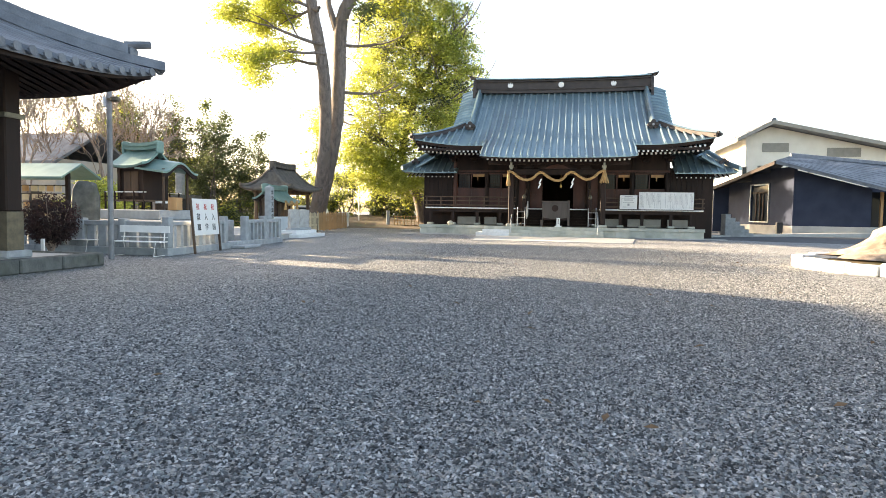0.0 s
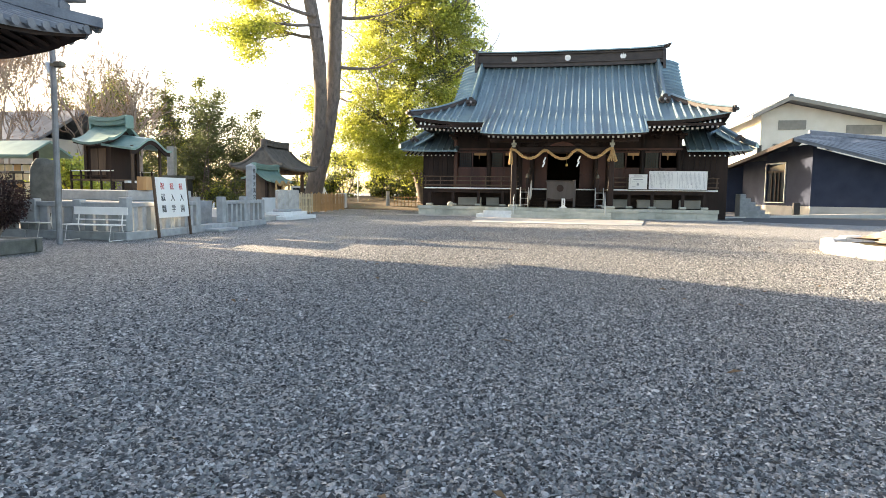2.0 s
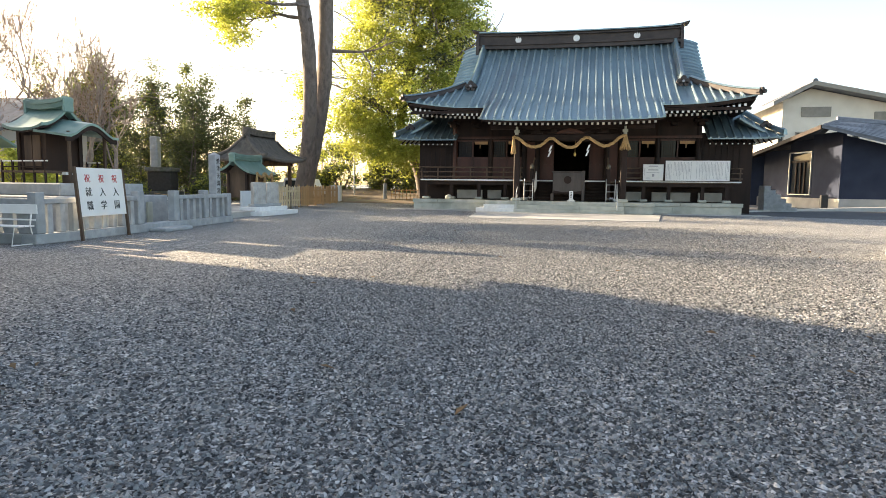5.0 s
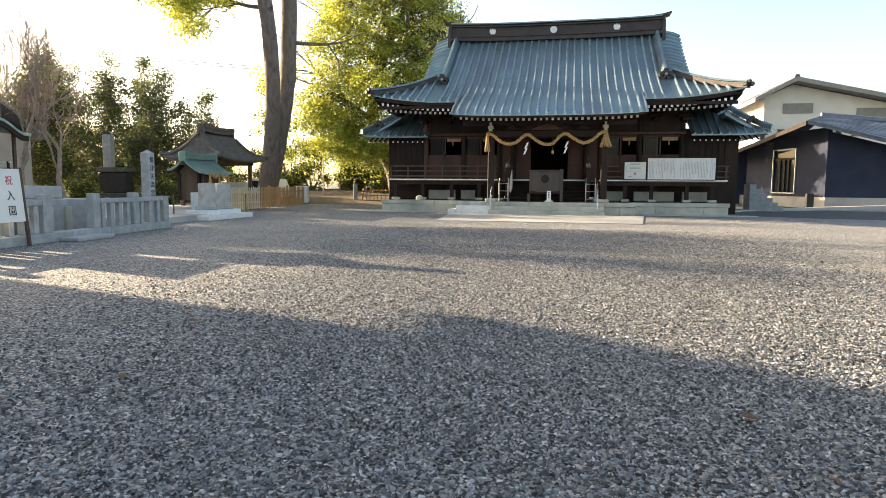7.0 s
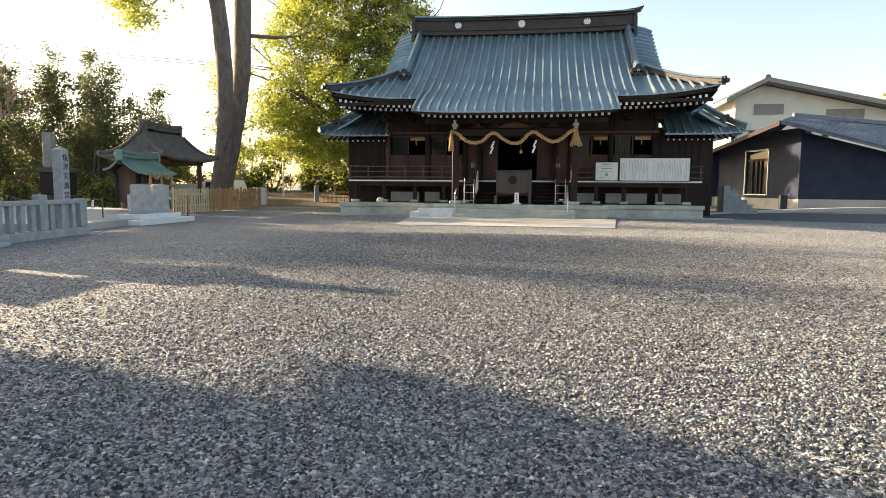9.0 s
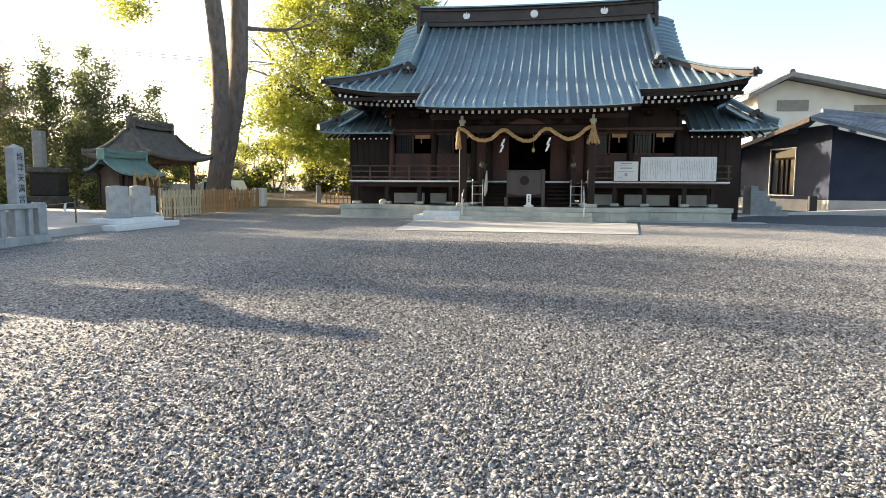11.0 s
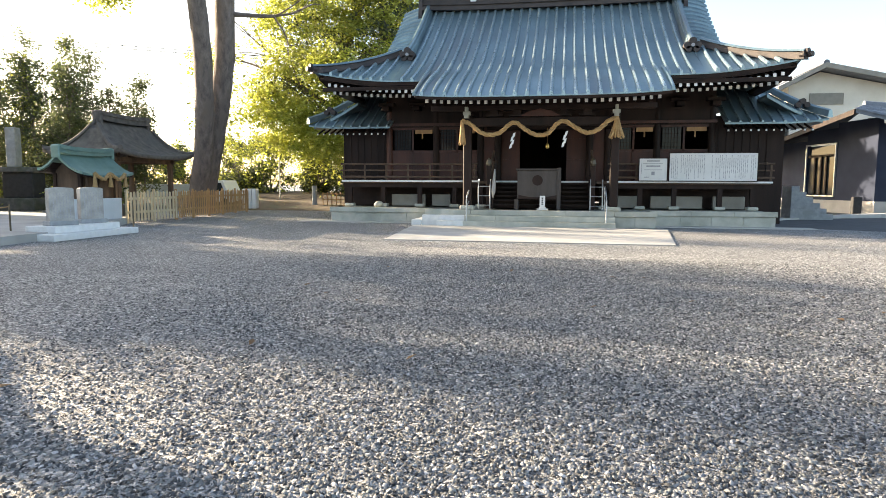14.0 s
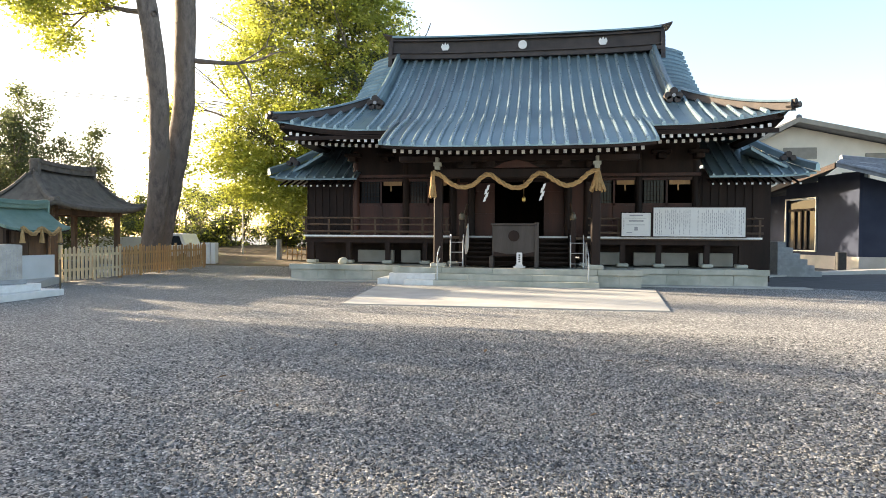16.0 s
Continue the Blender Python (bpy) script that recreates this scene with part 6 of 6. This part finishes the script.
for p, d, ln, r in (((-15.0, 43.8, 17.0), (0.9, 0, 1), 3.2, 0.36), ((-16.0, 43.8, 14.0), (-0.35, 0, 1), 3.4, 0.3), ((-15.2, 43.8, 16.8), (-0.3, 0, 1), 3.6, 0.3), ((-16.0, 43.9, 13.6), (1, 0.1, -0.15), 2.6, 0.14), ((-16.2, 44.1, 10.2), (1, 0.3, -0.02), 2.4, 0.14)):
    bm = B()
    limb(bm, rng, p, d, ln, r, 2, tips, 0.45, 0.1)
    part("branch", bm, M_BARK, old)
spray("needle_tuft", M_NEEDLE, [t for t in tips if t.z > 15], 5000, 0.45, 0.14, 22, 2.6)
tips = []
for p, d, ln in (((-16.5, 44.8, 8.0), (-1, 0.6, 0.1), 1.3), ((-16.6, 44.8, 5.4), (-1, 0.8, 0.1), 1.3), ((-16.5, 44.8, 6.6), (-1, 0.6, -0.1), 1.2)):
    bm = B()
    limb(bm, rng, p, d, ln, 0.06, 2, tips, 0.5, -0.05)
    part("branch", bm, M_BARK, old)
spray("foliage", M_LEAF_Y, tips, 3200, 0.35, 0.12, 23)

# the broad yellow-green tree at the hall's shoulder
broad = thing("camphor_tree", "broad leafy tree in bright yellow-green spring foliage", "tree", (-12, 53, 0), turn=None)
bm = B()
trunk(bm, [(-11.6, 53, -0.1), (-12.2, 53, 2.5), (-13.6, 53, 5.5), (-13.2, 53, 9), (-11.8, 53, 13)], 0.5, 0.22, 12, 0.5)
part("trunk", bm, M_BARK, broad, smooth=True)
tips = []
for p, d, ln in (((-13.4, 53, 6), (-0.8, -0.5, 0.8), 4.5), ((-13.4, 53, 8), (1, -0.3, 0.9), 4.5), ((-13, 53, 10), (-0.7, 0, 1), 4), ((-12, 53, 12.5), (0.6, -0.2, 1), 4), ((-12.2, 53, 12), (-0.3, 0.2, 1), 4), ((-12.5, 53, 4), (-1, -0.4, 0.5), 3.2)):
    bm = B()
    limb(bm, rng, p, d, ln, 0.2, 2, tips, 0.5, 0.15)
    part("branch", bm, M_BARK, broad)
blobs = [(-12.2, 52, 14.5, 4.6, 3.6, 3.2), (-15.0, 52, 11.5, 3.0, 3.0, 3.0), (-9.6, 53, 13.8, 2.6, 3.0, 3.2), (-12.0, 51.5, 9.4, 3.6, 3.2, 2.4), (-15.6, 51.5, 7.4, 2.8, 2.6, 2.2), (-11.0, 53, 17.5, 3.2, 3.0, 2.6), (-14.5, 53, 17.6, 3.2, 3.0, 2.4), (-12.6, 53, 20.5, 4.0, 3.2, 2.6), (-9.0, 54, 10.2, 2.4, 2.5, 2.4)]
low = [(-14.8, 50.5, 5.0, 2.4, 2.0, 1.6), (-13.0, 50, 4.2, 2.0, 1.8, 1.3), (-16.2, 50, 6.4, 1.8, 1.6, 1.2), (-11.5, 51, 5.4, 1.6, 1.6, 1.4)]
edge = [(-20.6, 50, 9.6, 0.9, 0.9, 1.0), (-20.2, 50, 7.6, 0.8, 0.8, 0.8), (-21.0, 50, 5.6, 0.8, 0.8, 0.8), (-19.2, 50, 4.2, 0.9, 0.9, 1.0), (-17.4, 49.6, 6.4, 0.8, 0.8, 0.6)]


def sprays(r, shapes, count, leaves, hollow):
    """Leaf positions in flattened, drooping sprays spread over several ellipsoids, with gaps between the sprays."""
    out = []
    w = np.array([b[3] * b[4] * b[5] for b in shapes]) ** 0.67
    for b, k in zip(shapes, np.maximum(2, (count * w / w.sum()).astype(int))):
        for _ in range(k):
            d = r.normal(0, 1, 3)
            d /= np.linalg.norm(d)
            c = np.array(b[:3]) + d * np.array(b[3:6]) * r.uniform(hollow, 1.06)
            size = r.uniform(0.4, 0.85)
            q = r.normal(0, 1, (leaves, 3)) * np.array((size, size, size * 0.32))
            q[:, 2] -= 0.28 * (q[:, 0] ** 2 + q[:, 1] ** 2) / size
            out.append(c + q)
    return np.concatenate(out)


# Inner shade is put into leaf colour: dark within, mid green, yellow outermost.
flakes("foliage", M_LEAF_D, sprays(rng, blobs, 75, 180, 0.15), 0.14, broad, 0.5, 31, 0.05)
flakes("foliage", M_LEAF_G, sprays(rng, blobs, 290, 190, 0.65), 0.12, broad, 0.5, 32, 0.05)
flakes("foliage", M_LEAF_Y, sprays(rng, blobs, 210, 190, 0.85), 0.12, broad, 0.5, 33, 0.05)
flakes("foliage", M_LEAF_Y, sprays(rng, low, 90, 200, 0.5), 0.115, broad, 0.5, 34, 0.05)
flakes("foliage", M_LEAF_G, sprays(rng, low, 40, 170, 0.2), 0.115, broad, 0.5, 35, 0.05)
flakes("foliage", M_LEAF_Y, sprays(rng, edge, 22, 120, 0.3), 0.11, broad, 0.5, 36, 0.05)


def evergreen(label, at, h, w, seed, mat2=None):
    """Several upright stems with side twigs, thinning towards feathery tops."""
    r = np.random.default_rng(seed)
    ob = thing("evergreen_tree", label, "tree", (*at, 0), group="boundary evergreens", turn=None)
    bm = B()
    spots = []
    for k in range(5):
        a = r.uniform(0, 6.28)
        base = Vector((at[0] + 0.2 * w * math.cos(a), at[1] + 0.2 * w * math.sin(a), 0))
        top = base + Vector((r.normal(0, 0.14) * w, r.normal(0, 0.14) * w, h * r.uniform(0.7, 1.06)))
        stem = smooth_path([base, base.lerp(top, 0.35) + Vector((r.normal(0, 0.15), r.normal(0, 0.15), 0)), base.lerp(top, 0.7) + Vector((r.normal(0, 0.12), r.normal(0, 0.12), 0)), top], 3)
        tube(bm, stem, [0.075 - 0.06 * i / (len(stem) - 1) for i in range(len(stem))], 5, False)
        for j in range(34):
            t = r.uniform(0.08, 1.0)
            p = base.lerp(top, t)
            b = r.uniform(0, 6.28)
            ln = (0.25 + 0.36 * w * (1 - t) ** 0.7) * r.uniform(0.5, 1.15)
            q = p + Vector((ln * math.cos(b), ln * math.sin(b), ln * r.uniform(0.15, 0.7)))
            tube(bm, [p, p.lerp(q, 0.5) + Vector((0, 0, 0.06)), q], [0.018, 0.012, 0.006], 3, False)
            for u in (0.45, 0.7, 0.9, 1.0):
                spots.append(p.lerp(q, u))
    part("trunk", bm, M_BARK, ob)
    pts = np.array([tuple(v) for v in spots])
    for m, n, sd in ((M_LEAF_D, 12500, 1), (mat2, 3600, 2)):
        if m:
            flakes("crown", m, pts[r.integers(0, len(pts), n)] + r.normal(0, 0.24, (n, 3)), 0.11, ob, 0.5, seed + sd, 0.06)
    return ob


def leafy_tree(name, label, at, h, w, mat, n, seed, size=0.18, group="", trunk_h=0.3, mat2=None):
    r = np.random.default_rng(seed)
    x, y = at
    ob = thing(name, label, "tree", (x, y, 0), group=group, turn=None)
    bm = B()
    tips = []
    for k in range(3):
        limb(bm, r, (x + r.normal(0, 0.3), y + r.normal(0, 0.3), 0), (r.normal(0, 0.15), r.normal(0, 0.15), 1), h * 0.45, 0.03 * h * 0.5, 2, tips, 0.4, 0.35)
    part("trunk", bm, M_BARK, ob)
    bl = []
    for k in range(18):
        a = r.uniform(0, 6.28)
        zz = r.uniform(trunk_h, 0.92)
        rr = w * 0.5 * (1.1 - abs(zz - 0.5) * 1.3) * r.uniform(0.3, 0.9)
        bl.append((x + rr * math.cos(a), y + rr * math.sin(a), h * zz, w * r.uniform(0.12, 0.22), w * r.uniform(0.12, 0.22), h * r.uniform(0.05, 0.09)))
    flakes("crown", mat, cloud(r, bl, n, 0.3), size, ob, 0.5, seed + 1, 0.15)
    if mat2:
        flakes("crown", mat2, cloud(r, bl, n // 2, 0.7), size, ob, 0.5, seed + 2, 0.15)
    return ob


k = 0
for x, y, h, w in ((-29.2, 48.2, 8.0, 4.6), (-37.0, 45.5, 9.6, 4.8), (-27.4, 51, 6.8, 3.6), (-32.0, 50, 9.0, 4.6), (-35.0, 49, 9.6, 4.8), (-38.8, 51, 9.2, 4.6), (-42.5, 52, 9.4, 4.8), (-33.6, 42.5, 8.2, 4.4)):
    evergreen("dark evergreen tree in the boundary row", (x, y), h * 1.12, w * 1.25, 100 + 7 * k, M_LEAF_G if k % 2 else None)
    k += 1
# The last five, left of the net, are added to shade the earth bank.
for x, y, h, w in ((-21.5, 60, 5.8, 3.6), (-18.2, 62, 5.6, 3.4), (-15.4, 60, 5.2, 3.2), (-12.4, 61, 5.0, 3.2), (-24.5, 62, 5.6, 3.6), (-10.0, 60, 5.4, 3.0), (-27.5, 63, 5.6, 3.8), (-30.5, 62, 5.2, 3.6), (-17.0, 57.5, 3.6, 2.6), (-13.6, 57, 3.4, 2.4), (-22.8, 57.5, 3.4, 2.8), (-33.5, 62, 5.4, 3.8), (-37, 60, 7.4, 4.6), (-41, 62, 7.6, 4.8), (-45, 60, 7.6, 4.8), (-36.5, 56, 6.6, 4.2), (-49, 62, 7.8, 5)):
    leafy_tree("boundary_shrub", "tall green shrub by the boundary net", (x, y), h, w, M_LEAF_D, 3200, 200 + 7 * k, 0.13, "boundary shrubs", 0.08, M_LEAF_G)
    k += 1
for x, y, h, w in ((-26.0, 47.2, 2.4, 2.8), (-33.0, 46.5, 2.4, 3.2), (-36, 43, 2.5, 3.4), (-24.6, 43, 1.6, 2.2), (-28.2, 40.5, 1.3, 2.2), (-22.3, 27.5, 1.2, 1.4)):
    leafy_tree("low_shrub", "low mixed green shrub", (x, y), h, w, M_LEAF_D, 2200, 300 + 7 * k, 0.1, "low shrubs", 0.1, M_LEAF_G)
    k += 1
leafy_tree("yellow_shrub", "bright yellow-leaved shrub behind the small shrine", (-21.0, 25.5), 2.8, 3.4, M_LEAF_Y, 5000, 411, 0.1, "", 0.1)
leafy_tree("yellow_shrub", "bright yellow-leaved shrub behind the small shrine", (-23.5, 28.5), 3.2, 3.2, M_LEAF_Y, 4000, 431, 0.1, "", 0.1)
# Always out of view on the left; added to cast shade bands on gravel.
for x, y, h, w in ((-46, 35.2, 13.2, 7.0), (-47, 32.8, 13.2, 6.5), (-44.5, 37.6, 12.0, 5.0)):
    leafy_tree("shade_tree", "unseen tall leafy tree added to shade the forecourt", (x, y), h, w, M_LEAF_D, 8000, 800 + int(-x), 0.2, "tall side trees", 0.3)
leafy_tree("far_tree", "distant round-topped leafy tree behind the buildings", (48, 100), 15, 9, M_LEAF_G, 5000, 451, 0.4, "", 0.3)
leafy_tree("far_tree", "distant round-topped leafy tree behind the buildings", (56, 104), 14, 9, M_LEAF_G, 5000, 471, 0.4, "", 0.3)

for x, y, h, s in ((-27.5, 33.5, 3.1, 1), (-31, 40, 3.3, 2), (-25.5, 36, 2.5, 3), (-35, 44, 3.4, 4), (-29.5, 30, 2.7, 5), (-23.8, 31.5, 2.2, 6), (-33, 35, 3.2, 8), (-30.5, 32.5, 3.3, 9), (-28.5, 28.5, 3.2, 10), (-32, 30.5, 3.4, 11)):
    r = np.random.default_rng(500 + s)
    ob = thing("bare_tree", "leafless deciduous tree with fine twigs", "tree", (x, y, 0), group="bare trees", turn=None)
    bm = B()
    tips = []
    limb(bm, r, (x, y, 0), (r.normal(0, 0.1), r.normal(0, 0.1), 1), h * 1.25, 0.18, 5, tips, 0.38, 0.22, 0.3, 3, 0.68)
    part("branchwork", bm, M_TWIG, ob)
    pts = np.array([tuple(t) for t in tips])
    if s != 2:
        flakes("bud_haze", M_LEAF_B, pts[r.integers(0, len(pts), 1300)] + r.normal(0, 0.22, (1300, 3)), 0.05, ob, 0.5, 600 + s, 0.1)

# Hidden by the hall; added to break up sun on the dark hall's wall.
for x, y, h, w in ((-3.5, 62.5, 12, 7), (1.5, 60.0, 10, 6), (-7, 66, 13, 7)):
    leafy_tree("hidden_shade_tree", "unseen evergreen behind the hall, added to dapple the dark hall", (x, y), h, w, M_LEAF_D, 7000, 700 + int(x), 0.25, "grove behind the hall", 0.25)

# tree in a stone ring, right of the forecourt
rt = thing("ringed_tree", "old pale-barked tree with spreading roots in stone ring", "tree", (10.2, 17.9, 0), turn=None)
bm = B()
q = smooth_path([(10.2, 17.9, 0.0), (10.3, 17.9, 0.5), (10.55, 17.9, 1.2), (10.75, 17.9, 3), (10.9, 17.9, 6), (10.8, 18, 9)])
rad = [0.72 + 1.55 * math.exp(-p.z / 0.65) for p in q]
tube(bm, q, rad, 64, cap=False)
for v in bm.verts:
    a = math.atan2(v.co.y - 17.9, v.co.x - 10.4)
    w = max(0, 1 - v.co.z / 1.4)
    f = 1 + 0.25 * w * math.sin(a * 6 + 1.5 * noise.noise(v.co)) + 0.14 * noise.noise(v.co * 1.8) + 0.09 * noise.noise(v.co * 5)
    v.co.x, v.co.y = 10.4 + (v.co.x - 10.4) * f, 17.9 + (v.co.y - 17.9) * f
part("trunk", bm, M_PALEBARK, rt, smooth=True)
tips = []
for d in ((-0.6, 0.2, 1), (0.6, 0.5, 1), (0.5, -0.8, 1)):
    bm = B()
    limb(bm, rng, (10.8, 18, 8.6), d, 4, 0.4, 2, tips, 0.5, 0.2)
    part("branch", bm, M_PALEBARK, rt)
pts = np.array([tuple(t) for t in tips])
flakes("crown", M_LEAF_D, pts[rng.integers(0, len(pts), 5000)] + rng.normal(0, 0.7, (5000, 3)), 0.2, rt, 0.5, 77, 0.2)
ring = thing("stone_ring", "ring of whitish kerb stones around the old tree", "kerb ring", (9.9, 17.9, 0), turn=None)
for k in range(26):
    a = 2 * math.pi * k / 26
    bm = B()
    box(bm, -0.13, 0.13, -0.335, 0.335, 0, 0.3 + 0.03 * math.sin(k * 2.3), 0.03)
    bm.transform(pose(9.95 + 2.9 * math.cos(a), 17.9 + 2.9 * math.sin(a), 0, 0, 0, math.degrees(a)))
    part("kerb_stone", bm, M_WHITESTONE, ring)
bm = B()
slab(bm, [(9.95 + 2.78 * math.cos(2 * math.pi * k / 32), 17.9 + 2.78 * math.sin(2 * math.pi * k / 32)) for k in range(32)], 0, 0.16)
part("soil", bm, M_LITTER, ring)

# ---- background ----
for nm, lab, at, size, ht, mt in (("far_house", "distant house with dark tiled roof", (-34, 35.5), (8, 6), 4.3, M_PLASTER), ("far_house", "distant low pale building beyond shrubs", (-62, 70), (16, 10), 3.4, M_BLUE), ("far_house", "distant house beyond the trees", (-10, 92), (14, 9), 4.0, M_PLASTER)):
    ob = thing(nm, lab, "house", (*at, 0), turn=None)
    x, y = at
    w, d = size
    bm = B()
    box(bm, x - w / 2, x + w / 2, y - d / 2, y + d / 2, 0, ht)
    part("wall", bm, mt, ob)
    bm = B()
    shell(bm, [[(x + t * (w / 2 + 0.6), y - d / 2 - 0.7, ht - 0.2), (x + t * (w / 2 + 0.6), y, ht + 1.9), (x + t * (w / 2 + 0.6), y + d / 2 + 0.7, ht - 0.2)] for t in (-1, 0, 1)], 0.2)
    part("roof", bm, M_SLATE, ob)
    for k in range(3):
        bm = B()
        xx = x - w * 0.3 + k * w * 0.3
        box(bm, xx - 0.6, xx + 0.6, y - d / 2 - 0.05, y - d / 2 + 0.02, 1.0, 2.3)
        part("window", bm, M_GLASS, ob)
net = thing("boundary_net", "green mesh fence on grey posts along the boundary", "fence", (-17, 68, 0), turn=None)
for k in range(14):
    bm = B()
    x = -32 + 2.3 * k
    tube(bm, [(x, 67, 0), (x, 67, 3.2)], 0.05, 6)
    part("post", bm, M_STEEL, net)
bm = B()
for k in range(110):
    x = -32 + 0.272 * k
    tube(bm, [(x, 67, 0.1), (x, 67, 3.1)], 0.012, 3, False)
for k in range(12):
    tube(bm, [(-32, 67, 0.1 + 0.27 * k), (-2.1, 67, 0.1 + 0.27 * k)], 0.012, 3, False)
part("mesh", bm, M_NET, net)
hw = thing("hedge_wall", "low pale boundary wall behind the trees", "wall", (-50, 58, 0), turn=None)
bm = B()
box(bm, -95, -24, 57.6, 58, 0, 1.5)
part("wall", bm, M_BLUE, hw)
car = thing("parked_car", "white parked kei van behind the pavilion", "car", (-21.5, 52, 0), turn=-8)
bm = B()
prism(bm, [(-1.6, -0.7, 0.35), (1.6, -0.7, 0.35), (1.65, -0.7, 0.9), (1.25, -0.7, 1.05), (0.9, -0.7, 1.75), (-1.5, -0.7, 1.8), (-1.65, -0.7, 1.0)], (0, 1.4, 0))
part("body", bm, M_VAN, car)
bm = B()
prism(bm, [(1.0, -0.71, 1.05), (0.78, -0.71, 1.6), (-1.35, -0.71, 1.62), (-1.42, -0.71, 1.05)], (0, 0.02, 0))
part("side_window", bm, M_GLASS, car)
for x in (-1.05, 1.05):
    for y in (-0.72, 0.58):
        bm = B()
        tube(bm, [(x, y, 0.3), (x, y + 0.14, 0.3)], 0.3, 14)
        part("wheel", bm, M_RUBBER, car)
sl = thing("street_lamp", "slim grey arm lamp behind the tree", "street lamp", (-17.6, 53, 0), turn=None)
bm = B()
tube(bm, [(-17.6, 53, 0), (-17.6, 53, 4.6), (-17.2, 53, 5.1), (-16.7, 53, 5.3)], 0.05, 8)
part("pole", bm, M_STEEL, sl)
tank = thing("white_tank", "white plastic panels beside the picket fence", "container", (-16.4, 47.8, 0), turn=None)
for k in range(3):
    bm = B()
    box(bm, -17.9 + 0.3 * k, -17.64 + 0.3 * k, 48.5, 48.9, 0.0, 1.25, 0.03)
    part("panel", bm, M_WHITE, tank)
# Dark boxy base with a tall square shaft, not identified further.
mach = thing("dark_shaft_block", "dark stone base with tall square shaft among the shrubs", "stone lantern", (-29.0, 44.4, 0), turn=12)
for a in ((-1.1, 1.1, -1.0, 1.0, 0, 0.7, M_OLDSTONE), (-0.85, 0.85, -0.6, 0.6, 0.7, 2.1, M_RUBBER), (-0.95, 0.95, -0.8, 0.8, 2.1, 2.4, M_OLDSTONE), (-0.75, -0.2, -0.3, 0.3, 2.4, 4.6, M_GRANITE)):
    bm = B()
    box(bm, *a[:6], 0.05)
    part("stone", bm, a[6], mach)
wire = thing("overhead_wire", "pair of sagging overhead wires", "wire", (-40, 62, 0), turn=None)
for dz in (0, 0.25):
    bm = B()
    tube(bm, [(-75 + 5.5 * k, 62, 16.7 + dz - 0.55 * k) for k in range(13)], 0.03, 4)
    part("strand", bm, M_RUBBER, wire)

# ---- loose gravel ----
def stones(n, seed, mid, sd, y0, y1, smin, smax):
    """One mesh of many small crushed stones, each a tilted wedge with a short crest."""
    r = np.random.default_rng(seed)
    c = np.stack([mid + np.clip(r.normal(0, sd, n), -8, 8), y0 + (y1 - y0) * r.beta(1.0, 1.25, n), r.uniform(0, 0.006, n)], 1)
    ax = (smin + (smax - smin) * r.beta(1.4, 2.6, (n, 1))) * r.uniform(0.6, 1.05, (n, 3)) * np.array((1.1, 0.8, 0.75))
    yaw = r.uniform(0, 2 * math.pi, n)
    tilt = r.normal(0, 0.3, (n, 2))
    base = np.array([(1, -0.8, -0.2), (0.8, 0.9, -0.2), (-0.9, 0.8, -0.2), (-0.9, -0.9, -0.2), (0.5, 0, 1), (-0.5, 0.1, 0.9)], float)
    v = (base[None] + r.normal(0, 0.22, (n, 6, 3))) * ax[:, None, :]
    v[:, :, 2] += v[:, :, 0] * tilt[:, :1] + v[:, :, 1] * tilt[:, 1:]
    cs, sn = np.cos(yaw)[:, None], np.sin(yaw)[:, None]
    x, y = v[:, :, 0] * cs - v[:, :, 1] * sn, v[:, :, 0] * sn + v[:, :, 1] * cs
    v = np.stack([x, y, v[:, :, 2]], 2) + c[:, None]
    tri = np.array([(0, 1, 4), (1, 2, 5), (1, 5, 4), (2, 3, 5), (3, 0, 4), (3, 4, 5)])
    f = (tri[None] + 6 * np.arange(n)[:, None, None]).reshape(-1)
    me = bpy.data.meshes.new("gravel_stones")
    me.vertices.add(6 * n)
    me.vertices.foreach_set("co", v.ravel())
    me.loops.add(len(f))
    me.loops.foreach_set("vertex_index", f.astype(np.int32))
    me.polygons.add(len(f) // 3)
    me.polygons.foreach_set("loop_start", np.arange(0, len(f), 3, dtype=np.int32))
    me.update(calc_edges=True)
    me.materials.append(M_STONES)
    return tagged(new("gravel_stones", me), "loose crushed grey stones of the forecourt", "gravel", kind="stuff")


stones(370000, 5, 0.9, 2.7, 0.8, 27.0, 0.008, 0.022)
rl = random.Random(4)
for k in range(46):
    bm = B()
    s = rl.uniform(0.03, 0.06)
    prism(bm, [(-s, 0, 0), (0, s * 0.5, 0.01), (s * 1.2, 0, 0), (0, -s * 0.5, 0.008)], (0, 0, 0.003))
    bm.transform(pose(rl.uniform(-4, 6), rl.uniform(2.5, 27), 0.035, rl.uniform(-20, 20), rl.uniform(-20, 20), rl.uniform(0, 360)))
    tagged(part("fallen_leaf", bm, M_LEAF_B), "dry brown fallen leaf on the gravel", "leaf", group="fallen leaves")
